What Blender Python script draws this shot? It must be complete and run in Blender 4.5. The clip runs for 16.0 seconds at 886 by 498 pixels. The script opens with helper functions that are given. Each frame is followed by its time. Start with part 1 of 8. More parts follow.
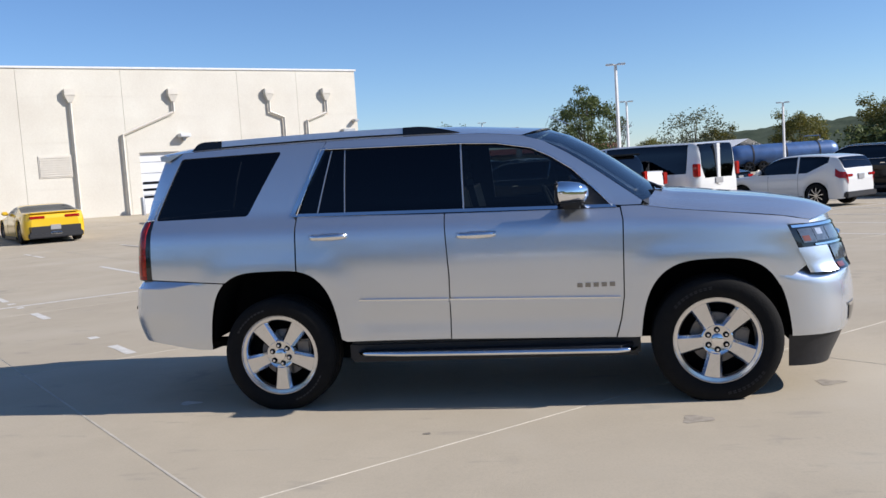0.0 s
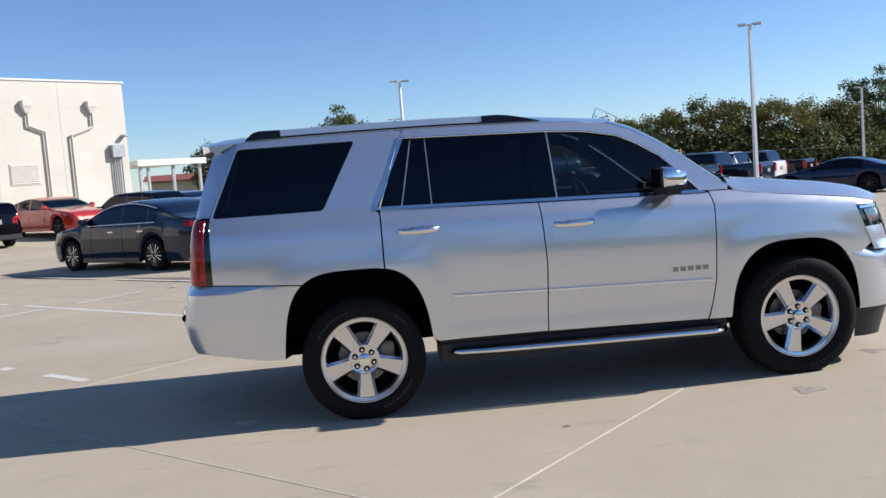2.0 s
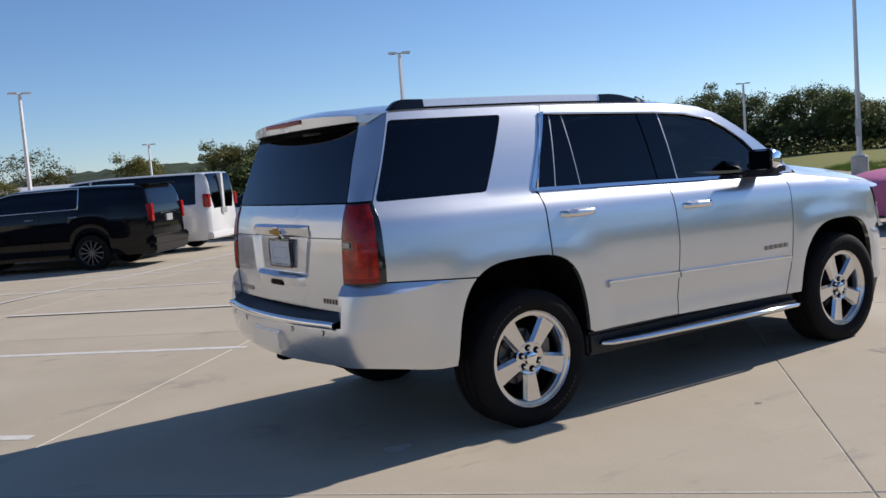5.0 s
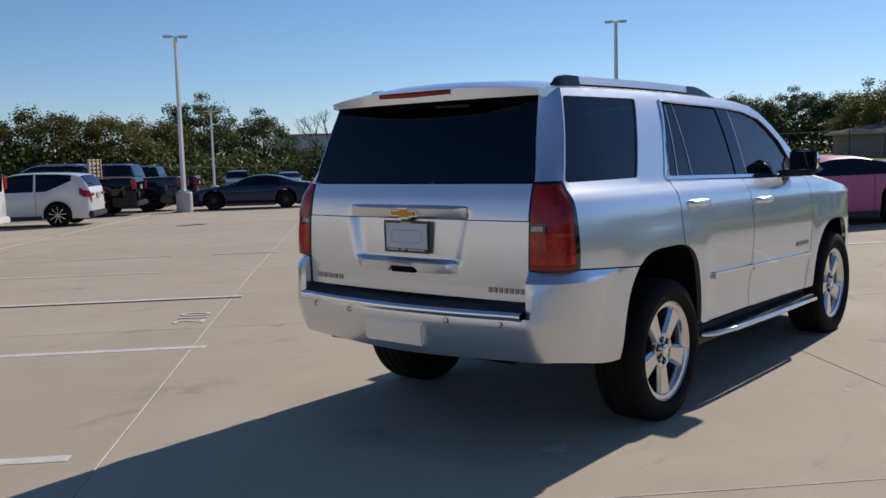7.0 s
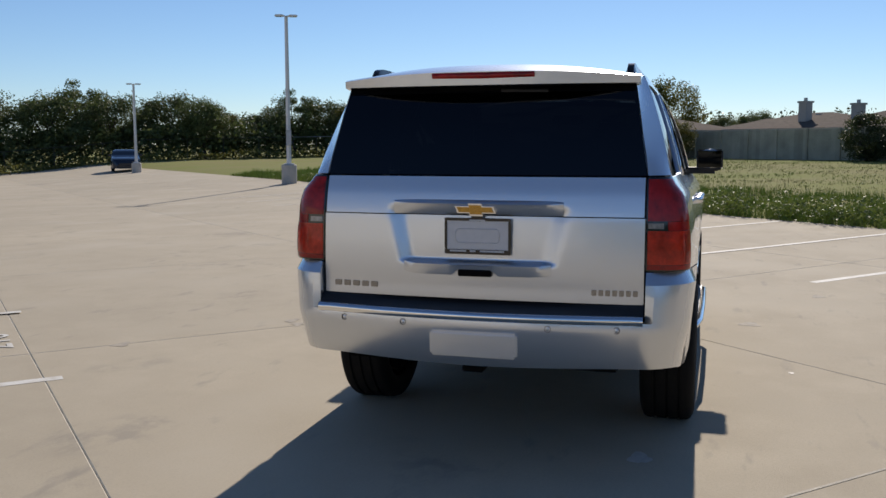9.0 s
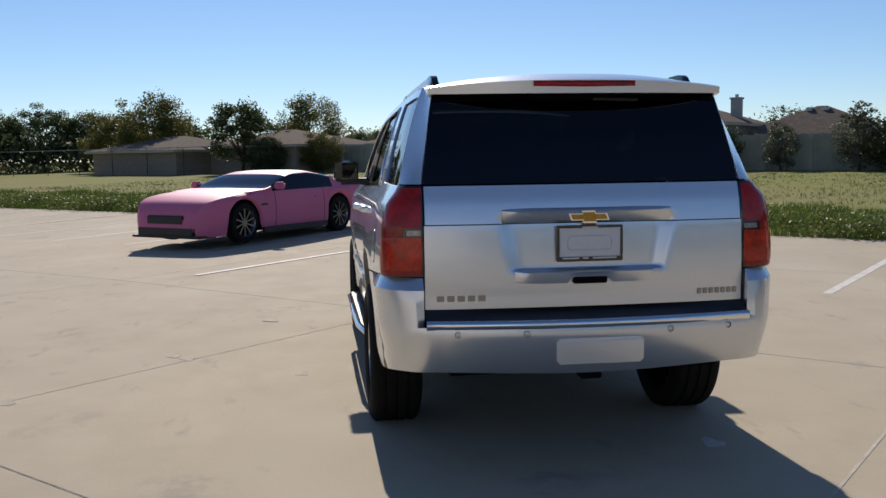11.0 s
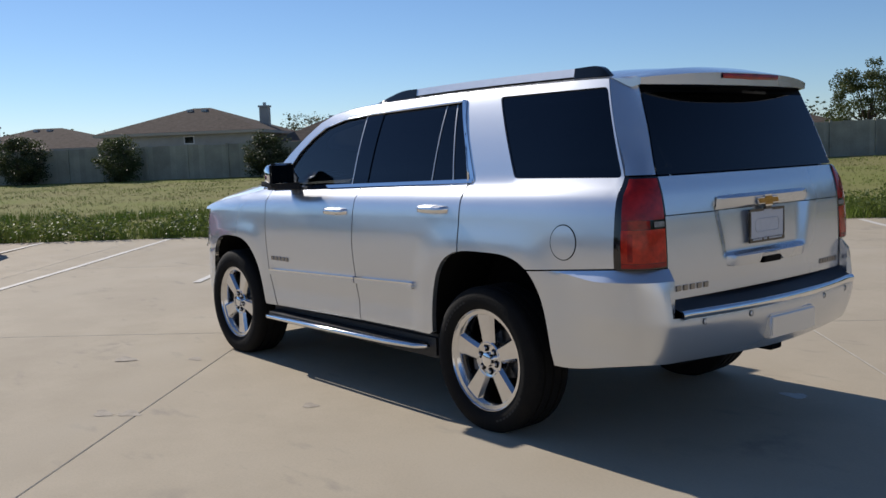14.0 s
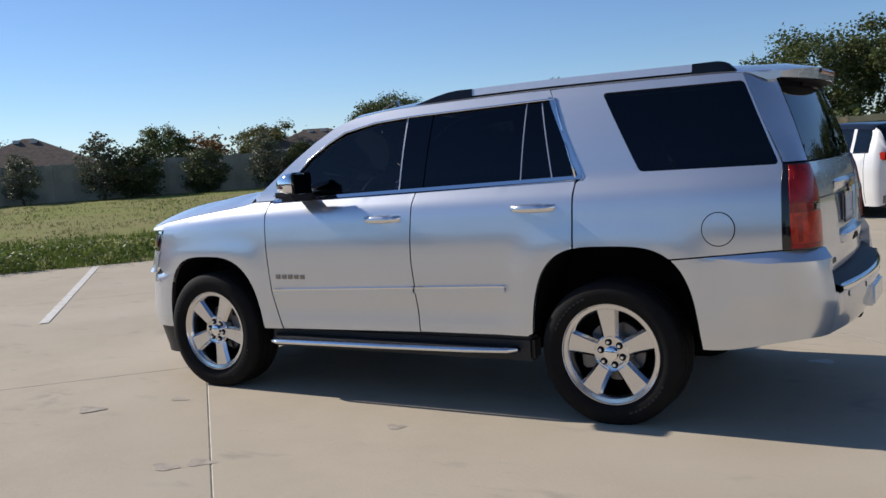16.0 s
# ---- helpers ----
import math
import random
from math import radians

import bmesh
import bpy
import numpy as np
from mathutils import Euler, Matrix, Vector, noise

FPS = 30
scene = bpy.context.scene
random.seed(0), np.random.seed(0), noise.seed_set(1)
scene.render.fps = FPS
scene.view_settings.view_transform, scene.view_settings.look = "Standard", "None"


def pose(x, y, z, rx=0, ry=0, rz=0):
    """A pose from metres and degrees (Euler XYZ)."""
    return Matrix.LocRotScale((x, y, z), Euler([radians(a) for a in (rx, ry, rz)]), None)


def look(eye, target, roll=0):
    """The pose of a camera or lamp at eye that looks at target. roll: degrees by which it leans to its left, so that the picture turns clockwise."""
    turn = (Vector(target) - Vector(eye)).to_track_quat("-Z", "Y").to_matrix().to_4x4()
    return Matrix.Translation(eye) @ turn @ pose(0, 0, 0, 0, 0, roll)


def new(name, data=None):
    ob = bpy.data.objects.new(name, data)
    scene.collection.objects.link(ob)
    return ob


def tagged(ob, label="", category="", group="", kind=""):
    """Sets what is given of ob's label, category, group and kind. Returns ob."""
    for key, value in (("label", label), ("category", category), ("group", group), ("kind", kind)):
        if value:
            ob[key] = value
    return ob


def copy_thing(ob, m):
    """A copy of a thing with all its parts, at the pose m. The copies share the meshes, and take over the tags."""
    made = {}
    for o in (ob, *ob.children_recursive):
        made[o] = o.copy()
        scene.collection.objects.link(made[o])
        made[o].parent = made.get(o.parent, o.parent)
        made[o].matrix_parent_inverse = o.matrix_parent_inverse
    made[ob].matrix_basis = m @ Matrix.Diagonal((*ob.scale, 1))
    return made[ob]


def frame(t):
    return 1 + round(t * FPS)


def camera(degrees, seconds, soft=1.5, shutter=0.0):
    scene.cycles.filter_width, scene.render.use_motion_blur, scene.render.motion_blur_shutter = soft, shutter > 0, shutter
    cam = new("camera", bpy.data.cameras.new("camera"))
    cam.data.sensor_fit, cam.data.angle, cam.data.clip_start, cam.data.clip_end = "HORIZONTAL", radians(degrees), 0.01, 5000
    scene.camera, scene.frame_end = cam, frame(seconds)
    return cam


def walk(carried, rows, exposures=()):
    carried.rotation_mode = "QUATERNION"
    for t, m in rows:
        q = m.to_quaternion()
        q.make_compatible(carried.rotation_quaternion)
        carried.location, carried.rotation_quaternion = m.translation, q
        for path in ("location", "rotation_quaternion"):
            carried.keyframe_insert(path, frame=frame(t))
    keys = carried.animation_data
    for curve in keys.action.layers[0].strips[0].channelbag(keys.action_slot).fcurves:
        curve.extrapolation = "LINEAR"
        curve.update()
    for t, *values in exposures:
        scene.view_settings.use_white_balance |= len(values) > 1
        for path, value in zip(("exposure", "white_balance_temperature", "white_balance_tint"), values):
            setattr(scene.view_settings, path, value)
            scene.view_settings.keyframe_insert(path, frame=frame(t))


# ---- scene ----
cam = camera(51.8, 16.0)
PATH = [
    (0, (0.831, -6.925, 1.599), (0.468, -4.966, 1.425), -3.8),
    (0.5, (0.263, -6.96, 1.572), (0.024, -4.982, 1.397), -3.8),
    (1, (-0.338, -6.963, 1.559), (-0.424, -4.973, 1.386), -4.0),
    (1.5, (-0.936, -6.92, 1.556), (-0.887, -4.929, 1.378), -4.3),
    (2, (-1.519, -6.786, 1.559), (-1.314, -4.804, 1.388), -4.4),
    (2.5, (-2.106, -6.651, 1.562), (-1.716, -4.697, 1.395), -4.5),
    (3, (-2.65, -6.414, 1.545), (-2.117, -4.493, 1.376), -4.7),
    (3.5, (-3.212, -6.164, 1.537), (-2.521, -4.296, 1.356), -4.7),
    (4, (-3.704, -5.823, 1.518), (-2.888, -4.008, 1.326), -4.7),
    (4.5, (-4.197, -5.447, 1.519), (-3.241, -3.7, 1.339), -4.7),
    (5, (-4.642, -5.062, 1.519), (-3.571, -3.383, 1.34), -4.4),
    (5.2, (-4.812, -4.904, 1.509), (-3.699, -3.252, 1.335), -4.3),
    (7.3, (-6.252, -2.905, 1.518), (-4.652, -1.723, 1.315), -0.8),
    (7.5, (-6.32, -2.674, 1.498), (-4.67, -1.561, 1.302), -0.3),
    (8, (-6.462, -2.137, 1.495), (-4.709, -1.194, 1.299), -0.0),
    (8.5, (-6.617, -1.59, 1.514), (-4.777, -0.833, 1.309), 0.0),
    (9, (-6.659, -1.026, 1.51), (-4.75, -0.474, 1.283), -0.1),
    (9.5, (-6.762, -0.452, 1.51), (-4.802, -0.114, 1.293), -0.2),
    (9.7, (-6.788, -0.227, 1.508), (-4.816, 0.029, 1.294), -0.1),
    (11.8, (-6.502, 2.1, 1.496), (-4.602, 1.507, 1.299), -1.7),
    (12, (-6.44, 2.314, 1.517), (-4.568, 1.639, 1.321), -1.9),
    (12.5, (-6.204, 2.801, 1.497), (-4.376, 2.013, 1.303), -2.5),
    (13, (-5.9, 3.299, 1.499), (-4.157, 2.339, 1.299), -2.7),
    (13.5, (-5.539, 3.755, 1.502), (-3.881, 2.657, 1.291), -2.4),
    (14, (-5.115, 4.154, 1.507), (-3.565, 2.908, 1.297), -2.1),
    (14.5, (-4.682, 4.584, 1.515), (-3.25, 3.203, 1.308), -1.9),
    (15, (-4.203, 4.902, 1.504), (-2.904, 3.395, 1.301), -2.0),
    (15.5, (-3.737, 5.266, 1.496), (-2.595, 3.636, 1.303), -3.2),
    (16, (-3.262, 5.556, 1.507), (-2.227, 3.856, 1.307), -3.9),
]
walk(cam, [(t, look(eye, target, roll)) for t, eye, target, roll in PATH],
     [(0, 0.55, 6150, 13), (2.5, 0.60, 6200, 13), (3.5, 0.52, 6250, 13), (5, 0.34, 6300, 14), (7.5, 0.04, 6350, 14), (9, 0.14, 6650, 12), (12.5, 0.16, 6700, 13), (14.5, 0.13, 6350, 12), (16, 0.32, 6350, 13)])

# ---- sky and sun ----
SUN_EL, SUN_AZ = 32.5, 0.8
world = bpy.data.worlds.new("sky")
scene.world = world
world.use_nodes = True
_wn = world.node_tree
_sky = _wn.nodes.new("ShaderNodeTexSky")
_sky.sky_type = "NISHITA"
_sky.sun_disc = False
_sky.sun_elevation = radians(SUN_EL)
_sky.sun_rotation = radians(90 - SUN_AZ)
_sky.altitude = 1200
_sky.air_density, _sky.dust_density, _sky.ozone_density = 1.0, 0.12, 6.0
_wn.links.new(_sky.outputs[0], _wn.nodes["Background"].inputs[0])
_wn.nodes["Background"].inputs[1].default_value = 0.088
_sl = bpy.data.lights.new("sun", "SUN")
_sl.energy, _sl.angle, _sl.color = 4.2, radians(0.53), (1.0, 0.93, 0.83)
sun = new("sun", _sl)
sun.matrix_world = look((30, 0, 30), (30 - math.cos(radians(SUN_EL)) * math.cos(radians(SUN_AZ)), -math.cos(radians(SUN_EL)) * math.sin(radians(SUN_AZ)), 30 - math.sin(radians(SUN_EL))))

# ---- materials ----


def mat(name, color, rough=0.5, metal=0.0, vary=0.0, scale=6.0, scale2=None, bump=0.0, bump_scale=60.0, coat=0.0, vary_color=None, random_vary=0.0, spec=0.5, wear=0.0):
    """A surface with colour variation at two scales, roughness variation and fine relief, in metres."""
    m = bpy.data.materials.new(name)
    m.use_nodes = True
    nt = m.node_tree
    b = nt.nodes["Principled BSDF"]
    b.inputs["Base Color"].default_value = (*color, 1)
    b.inputs["Roughness"].default_value = rough
    b.inputs["Metallic"].default_value = metal
    b.inputs["Specular IOR Level"].default_value = spec
    if coat:
        b.inputs["Coat Weight"].default_value = coat
        b.inputs["Coat Roughness"].default_value = 0.03
    geo = nt.nodes.new("ShaderNodeNewGeometry")
    if vary or random_vary:
        n1 = nt.nodes.new("ShaderNodeTexNoise")
        n1.inputs["Scale"].default_value, n1.inputs["Detail"].default_value = scale, 6
        n2 = nt.nodes.new("ShaderNodeTexNoise")
        n2.inputs["Scale"].default_value, n2.inputs["Detail"].default_value = scale2 or scale * 9, 4
        nt.links.new(geo.outputs["Position"], n1.inputs["Vector"])
        nt.links.new(geo.outputs["Position"], n2.inputs["Vector"])
        add = nt.nodes.new("ShaderNodeMath")
        add.operation = "MULTIPLY_ADD"
        nt.links.new(n2.outputs[0], add.inputs[0])
        add.inputs[1].default_value = 0.5
        nt.links.new(n1.outputs[0], add.inputs[2])
        ramp = nt.nodes.new("ShaderNodeMapRange")
        ramp.inputs[1].default_value, ramp.inputs[2].default_value = 0.45, 1.05
        nt.links.new(add.outputs[0], ramp.inputs[0])
        mix = nt.nodes.new("ShaderNodeMix")
        mix.data_type = "RGBA"
        other = vary_color or tuple(c * (1 - vary) for c in color)
        mix.inputs[6].default_value = (*[min(1, c * (1 + vary * 0.5)) for c in color], 1)
        mix.inputs[7].default_value = (*other, 1)
        nt.links.new(ramp.outputs[0], mix.inputs[0])
        out = mix.outputs[2]
        if random_vary:
            oi = nt.nodes.new("ShaderNodeObjectInfo")
            hsv = nt.nodes.new("ShaderNodeHueSaturation")
            mr = nt.nodes.new("ShaderNodeMapRange")
            mr.inputs[3].default_value, mr.inputs[4].default_value = 1 - random_vary, 1 + random_vary
            nt.links.new(oi.outputs["Random"], mr.inputs[0])
            nt.links.new(mr.outputs[0], hsv.inputs["Value"])
            nt.links.new(out, hsv.inputs["Color"])
            out = hsv.outputs[0]
        nt.links.new(out, b.inputs["Base Color"])
        if wear:
            mr2 = nt.nodes.new("ShaderNodeMapRange")
            mr2.inputs[3].default_value, mr2.inputs[4].default_value = rough - wear, rough + wear
            nt.links.new(n1.outputs[0], mr2.inputs[0])
            nt.links.new(mr2.outputs[0], b.inputs["Roughness"])
    if bump:
        nb = nt.nodes.new("ShaderNodeTexNoise")
        nb.inputs["Scale"].default_value, nb.inputs["Detail"].default_value = bump_scale, 5
        nt.links.new(geo.outputs["Position"], nb.inputs["Vector"])
        bp = nt.nodes.new("ShaderNodeBump")
        bp.inputs["Strength"].default_value, bp.inputs["Distance"].default_value = bump, 0.02
        nt.links.new(nb.outputs[0], bp.inputs["Height"])
        nt.links.new(bp.outputs[0], b.inputs["Normal"])
    return m


def tint_glass(name, through_color, gloss_tint=(1, 1, 1)):
    """Tinted vehicle glass: clear through by a tint, with a sharp reflection by Fresnel."""
    m = bpy.data.materials.new(name)
    m.use_nodes = True
    nt = m.node_tree
    nt.nodes.remove(nt.nodes["Principled BSDF"])
    tr = nt.nodes.new("ShaderNodeBsdfTransparent")
    tr.inputs[0].default_value = (*through_color, 1)
    gl = nt.nodes.new("ShaderNodeBsdfGlossy")
    gl.inputs["Roughness"].default_value = 0.01
    gl.inputs["Color"].default_value = (*gloss_tint, 1)
    fr = nt.nodes.new("ShaderNodeFresnel")
    fr.inputs[0].default_value = 1.5
    mx = nt.nodes.new("ShaderNodeMixShader")
    nt.links.new(fr.outputs[0], mx.inputs[0])
    nt.links.new(tr.outputs[0], mx.inputs[1])
    nt.links.new(gl.outputs[0], mx.inputs[2])
    nt.links.new(mx.outputs[0], nt.nodes["Material Output"].inputs[0])
    return m


def flake_paint(name, color, rough, metal):
    """Metallic car paint: a clear coat over fine flake and a coarser flake that scatters light wide."""
    m = mat(name, color, rough, metal, vary=0.04, scale=1.5, scale2=900, bump=0.012, bump_scale=500, coat=0.9)
    nt = m.node_tree
    a = nt.nodes["Principled BSDF"]
    wide = nt.nodes.new("ShaderNodeBsdfPrincipled")
    wide.inputs["Base Color"].default_value = (*[min(0.9, c * 1.1) for c in color], 1)
    wide.inputs["Metallic"].default_value, wide.inputs["Roughness"].default_value = 0.75, 0.55
    wide.inputs["Coat Weight"].default_value, wide.inputs["Coat Roughness"].default_value = 0.9, 0.03
    mx = nt.nodes.new("ShaderNodeMixShader")
    mx.inputs[0].default_value = 0.28
    nt.links.new(a.outputs[0], mx.inputs[1])
    nt.links.new(wide.outputs[0], mx.inputs[2])
    nt.links.new(mx.outputs[0], nt.nodes["Material Output"].inputs[0])
    return m


M_SILVER = flake_paint("silver_paint", (0.655, 0.688, 0.732), 0.26, 1.0)
M_CHROME = mat("chrome", (0.82, 0.83, 0.85), 0.06, 1.0)
M_HANDLE = mat("satin_chrome", (0.80, 0.81, 0.83), 0.24, 1.0)
M_ALLOY = mat("polished_alloy", (0.72, 0.72, 0.73), 0.16, 1.0, vary=0.06, scale=20, bump=0.01, bump_scale=300)
M_ALLOY_DARK = mat("dark_alloy", (0.06, 0.06, 0.065), 0.35, 0.6)
M_RUBBER = mat("tyre_rubber", (0.007, 0.007, 0.0075), 0.8, vary=0.35, scale=18, bump=0.15, bump_scale=90, vary_color=(0.013, 0.0125, 0.0115), spec=0.15)
M_BLACK = mat("black_plastic", (0.018, 0.018, 0.02), 0.5, vary=0.3, scale=30, bump=0.08, bump_scale=700)
M_GLOSSBLACK = mat("gloss_black", (0.008, 0.008, 0.009), 0.08, coat=0.5)
M_LINER = mat("underbody_black", (0.006, 0.006, 0.006), 0.95, vary=0.3, scale=12, spec=0.1)
M_RED_LENS = mat("red_lens", (0.36, 0.010, 0.008), 0.22, vary=0.6, scale=14, scale2=45, coat=0.5, spec=0.2)
M_RED_LOW = mat("orange_red_lens", (0.55, 0.028, 0.010), 0.22, vary=0.6, scale=16, scale2=50, coat=0.5, spec=0.2)
M_BADGE = mat("badge_metal", (0.26, 0.26, 0.27), 0.2, 1.0)
M_SATIN = mat("satin_strip", (0.55, 0.56, 0.58), 0.35, 0.8)
M_RAIL = mat("brushed_rail", (0.78, 0.78, 0.79), 0.38, 0.85, vary=0.06, scale=30)
M_CLEAR_LENS = mat("clear_lens", (0.55, 0.57, 0.6), 0.08, 0.4, coat=1.0, vary=0.3, scale=40)
M_AMBER = mat("amber_lens", (0.20, 0.045, 0.010), 0.1, coat=1.0)
M_PIANO = mat("black_trim", (0.003, 0.003, 0.004), 0.5, vary=0.2, scale=20, spec=0.05)
M_RAIL_FOOT = mat("rail_foot_black", (0.006, 0.006, 0.007), 0.12, spec=0.5)
M_HEADGLASS = mat("lamp_glass", (0.13, 0.145, 0.17), 0.05, 0.3, vary=0.5, scale=30, coat=1.0)
M_REVERSE = mat("reversing_glass", (0.32, 0.31, 0.31), 0.1, 0.2, vary=0.5, scale=60, coat=0.5)
M_GOLD = mat("gold_emblem", (0.42, 0.25, 0.06), 0.25, 0.8, vary=0.1, scale=60)
M_GLASS_DARK = tint_glass("privacy_glass", (0.010, 0.012, 0.015), (0.72, 0.77, 0.86))
M_GLASS_FRONT = tint_glass("front_glass", (0.27, 0.31, 0.32), (0.95, 0.97, 1.0))
M_GLASS_CAR = tint_glass("car_glass", (0.10, 0.11, 0.12))
M_SEAT = mat("dark_upholstery", (0.03, 0.03, 0.032), 0.6, vary=0.2, scale=15)
M_PAINT_WHITE = mat("road_paint", (0.62, 0.61, 0.57), 0.75, vary=0.35, scale=9, scale2=120, bump=0.1, bump_scale=150, vary_color=(0.50, 0.46, 0.39))

# ---- mesh helpers ----


def orient(bm, d):
    """Turns every face to the side of d, a vector or a function of the face's middle."""
    bm.normal_update()
    for f in bm.faces:
        v = d(f.calc_center_median()) if callable(d) else Vector(d)
        if f.normal.dot(v) < 0:
            f.normal_flip()
    return bm


def mesh_of(bm, name, smooth=True):
    me = bpy.data.meshes.new(name)
    bm.normal_update()
    bm.to_mesh(me)
    bm.free()
    if smooth:
        for p in me.polygons:
            p.use_smooth = True
    return me


def part(name, bm, material, parent, label="", smooth=False, sharp=None):
    """One mesh object under a thing or part."""
    me = mesh_of(bm, name, smooth)
    if sharp:
        me.set_sharp_from_angle(angle=radians(sharp))
    for m in material if isinstance(material, (list, tuple)) else [material]:
        me.materials.append(m)
    ob = new(name, me)
    if parent:
        ob.parent = parent
    if label:
        ob["label"] = label
    return ob


def thing(name, label, category, at=None, group="", kind=""):
    e = new(name)
    e.empty_display_size = 0.1
    if at is not None:
        e.matrix_world = at
    return tagged(e, label, category, group, kind)


def box(bm, x0, x1, y0, y1, z0, z1, bevel=0.0, m=None):
    vs = [bm.verts.new((x, y, z)) for x in (x0, x1) for y in (y0, y1) for z in (z0, z1)]
    fs = [bm.faces.new([vs[i] for i in q]) for q in ((0, 1, 3, 2), (4, 6, 7, 5), (0, 4, 5, 1), (2, 3, 7, 6), (0, 2, 6, 4), (1, 5, 7, 3))]
    if bevel:
        es = list({e for f in fs for e in f.edges})
        r = bmesh.ops.bevel(bm, geom=es, offset=bevel, segments=2, affect="EDGES")
        vs = list({v for f in r["faces"] for v in f.verts} | {v for v in vs if v.is_valid})
    if m is not None:
        bmesh.ops.transform(bm, matrix=m, verts=[v for v in vs if v.is_valid])
    return vs


def boxm(x0, x1, y0, y1, z0, z1, bevel=0.0, m=None):
    bm = bmesh.new()
    box(bm, x0, x1, y0, y1, z0, z1, bevel, m)
    return bm


def lathe(profile, n=48, axis="Y", bm=None, at=(0, 0, 0), closed=False):
    """Turns (radius, along) points round an axis."""
    bm = bm or bmesh.new()
    rows = []
    for k in range(n):
        a = 2 * math.pi * k / n
        row = []
        for r, h in profile:
            c, s = r * math.cos(a), r * math.sin(a)
            p = (c, h, s) if axis == "Y" else (c, s, h) if axis == "Z" else (h, c, s)
            row.append(bm.verts.new((p[0] + at[0], p[1] + at[1], p[2] + at[2])))
        rows.append(row)
    m = len(profile)
    for k in range(n):
        a, b = rows[k], rows[(k + 1) % n]
        for j in range(m if closed else m - 1):
            j2 = (j + 1) % m
            try:
                bm.faces.new((a[j], a[j2], b[j2], b[j]))
            except ValueError:
                pass
    bmesh.ops.remove_doubles(bm, verts=bm.verts[:], dist=1e-5)
    bmesh.ops.recalc_face_normals(bm, faces=bm.faces[:])
    return bm


def tube(points, r, n=8, bm=None, cyclic=False):
    """A round bar along points; r may be one radius or one for each."""
    bm = bm or bmesh.new()
    pts = [Vector(p) for p in points]
    rs = r if isinstance(r, (list, tuple)) else [r] * len(pts)
    rings = []
    for i, p in enumerate(pts):
        a = pts[max(i - 1, 0)] if not cyclic else pts[i - 1]
        b = pts[min(i + 1, len(pts) - 1)] if not cyclic else pts[(i + 1) % len(pts)]
        d = (b - a).normalized()
        ref = Vector((0, 0, 1)) if abs(d.z) < 0.9 else Vector((1, 0, 0))
        u = d.cross(ref).normalized()
        v = u.cross(d)
        rings.append([bm.verts.new(p + rs[i] * (u * math.cos(2 * math.pi * k / n) + v * math.sin(2 * math.pi * k / n))) for k in range(n)])
    last = len(rings) if cyclic else len(rings) - 1
    for i in range(last):
        a, b = rings[i], rings[(i + 1) % len(rings)]
        for k in range(n):
            bm.faces.new((a[k], a[(k + 1) % n], b[(k + 1) % n], b[k]))
    if not cyclic:
        bm.faces.new(rings[0][::-1])
        bm.faces.new(rings[-1])
    return bm


def loft(rows, bm=None, close_rows=False):
    """Quads through rows of equally many points."""
    bm = bm or bmesh.new()
    vs = [[bm.verts.new(p) for p in row] for row in rows]
    for a, b in zip(vs, vs[1:]):
        k = len(a)
        for j in range(k if close_rows else k - 1):
            bm.faces.new((a[j], a[(j + 1) % k], b[(j + 1) % k], b[j]))
    return bm


def lerp_table(table):
    """A smooth function through (x, value) pairs."""
    xs = np.array([a for a, _ in table], float)
    ys = np.array([b for _, b in table], float)
    d = np.diff(ys) / np.diff(xs)
    m = np.empty_like(ys)
    m[0], m[-1] = d[0], d[-1]
    for i in range(1, len(xs) - 1):
        m[i] = 0 if d[i - 1] * d[i] <= 0 else 2 * d[i - 1] * d[i] / (d[i - 1] + d[i])

    def value(x):
        x = min(max(x, xs[0]), xs[-1])
        i = min(max(int(np.searchsorted(xs, x)) - 1, 0), len(xs) - 2)
        h = xs[i + 1] - xs[i]
        t = (x - xs[i]) / h
        return float((2 * t ** 3 - 3 * t ** 2 + 1) * ys[i] + (t ** 3 - 2 * t ** 2 + t) * h * m[i] + (-2 * t ** 3 + 3 * t ** 2) * ys[i + 1] + (t ** 3 - t ** 2) * h * m[i + 1])
    return value


def step01(x, a, b):
    t = min(max((x - a) / (b - a), 0), 1)
    return t * t * (3 - 2 * t)

# ---- the lot: axes u (along the kerb) and w (across), turned 46 degrees from the silver car ----
E1, E2 = Vector((0.695, 0.719, 0)).normalized(), Vector((-0.719, 0.695, 0)).normalized()
LOT_TURN = math.degrees(math.atan2(E1.y, E1.x))
KERB_W, SLAB_U0, SLAB_W0, SLAB_U, SLAB_W = -9.6, -2.82, -1.15, 4.62, 4.59


def uw(x, y):
    return x * E1.x + y * E1.y, x * E2.x + y * E2.y


def xy(u, w):
    return E1.x * u + E2.x * w, E1.y * u + E2.y * w


def level(x, y):
    """Height of the ground: a flat lot that rises to the building and falls away in its far corner, and a field that rises to the fence."""
    u, w = uw(x, y)
    z = 0.72 * step01(-0.6 * x + 0.8 * y, 22, 40)
    d = 0.6 * x + 0.8 * y
    z -= 0.0155 * max(0, min(d, 110) - 4) * step01(d, 2, 12) * step01(w, -16, 3)
    z += 0.063 * max(0, min(1, (-1.15 - w) / 4.59)) + 0.067 * max(0, min(1, (-5.74 - w) / 3.86))
    v = KERB_W - w
    if v > 0:
        z += 0.45 * step01(v, 0, 40) + 0.05 * min(v, 1) + 0.05 * noise.noise((x * 0.35, y * 0.35, 0)) * min(1, v / 3)
    return z


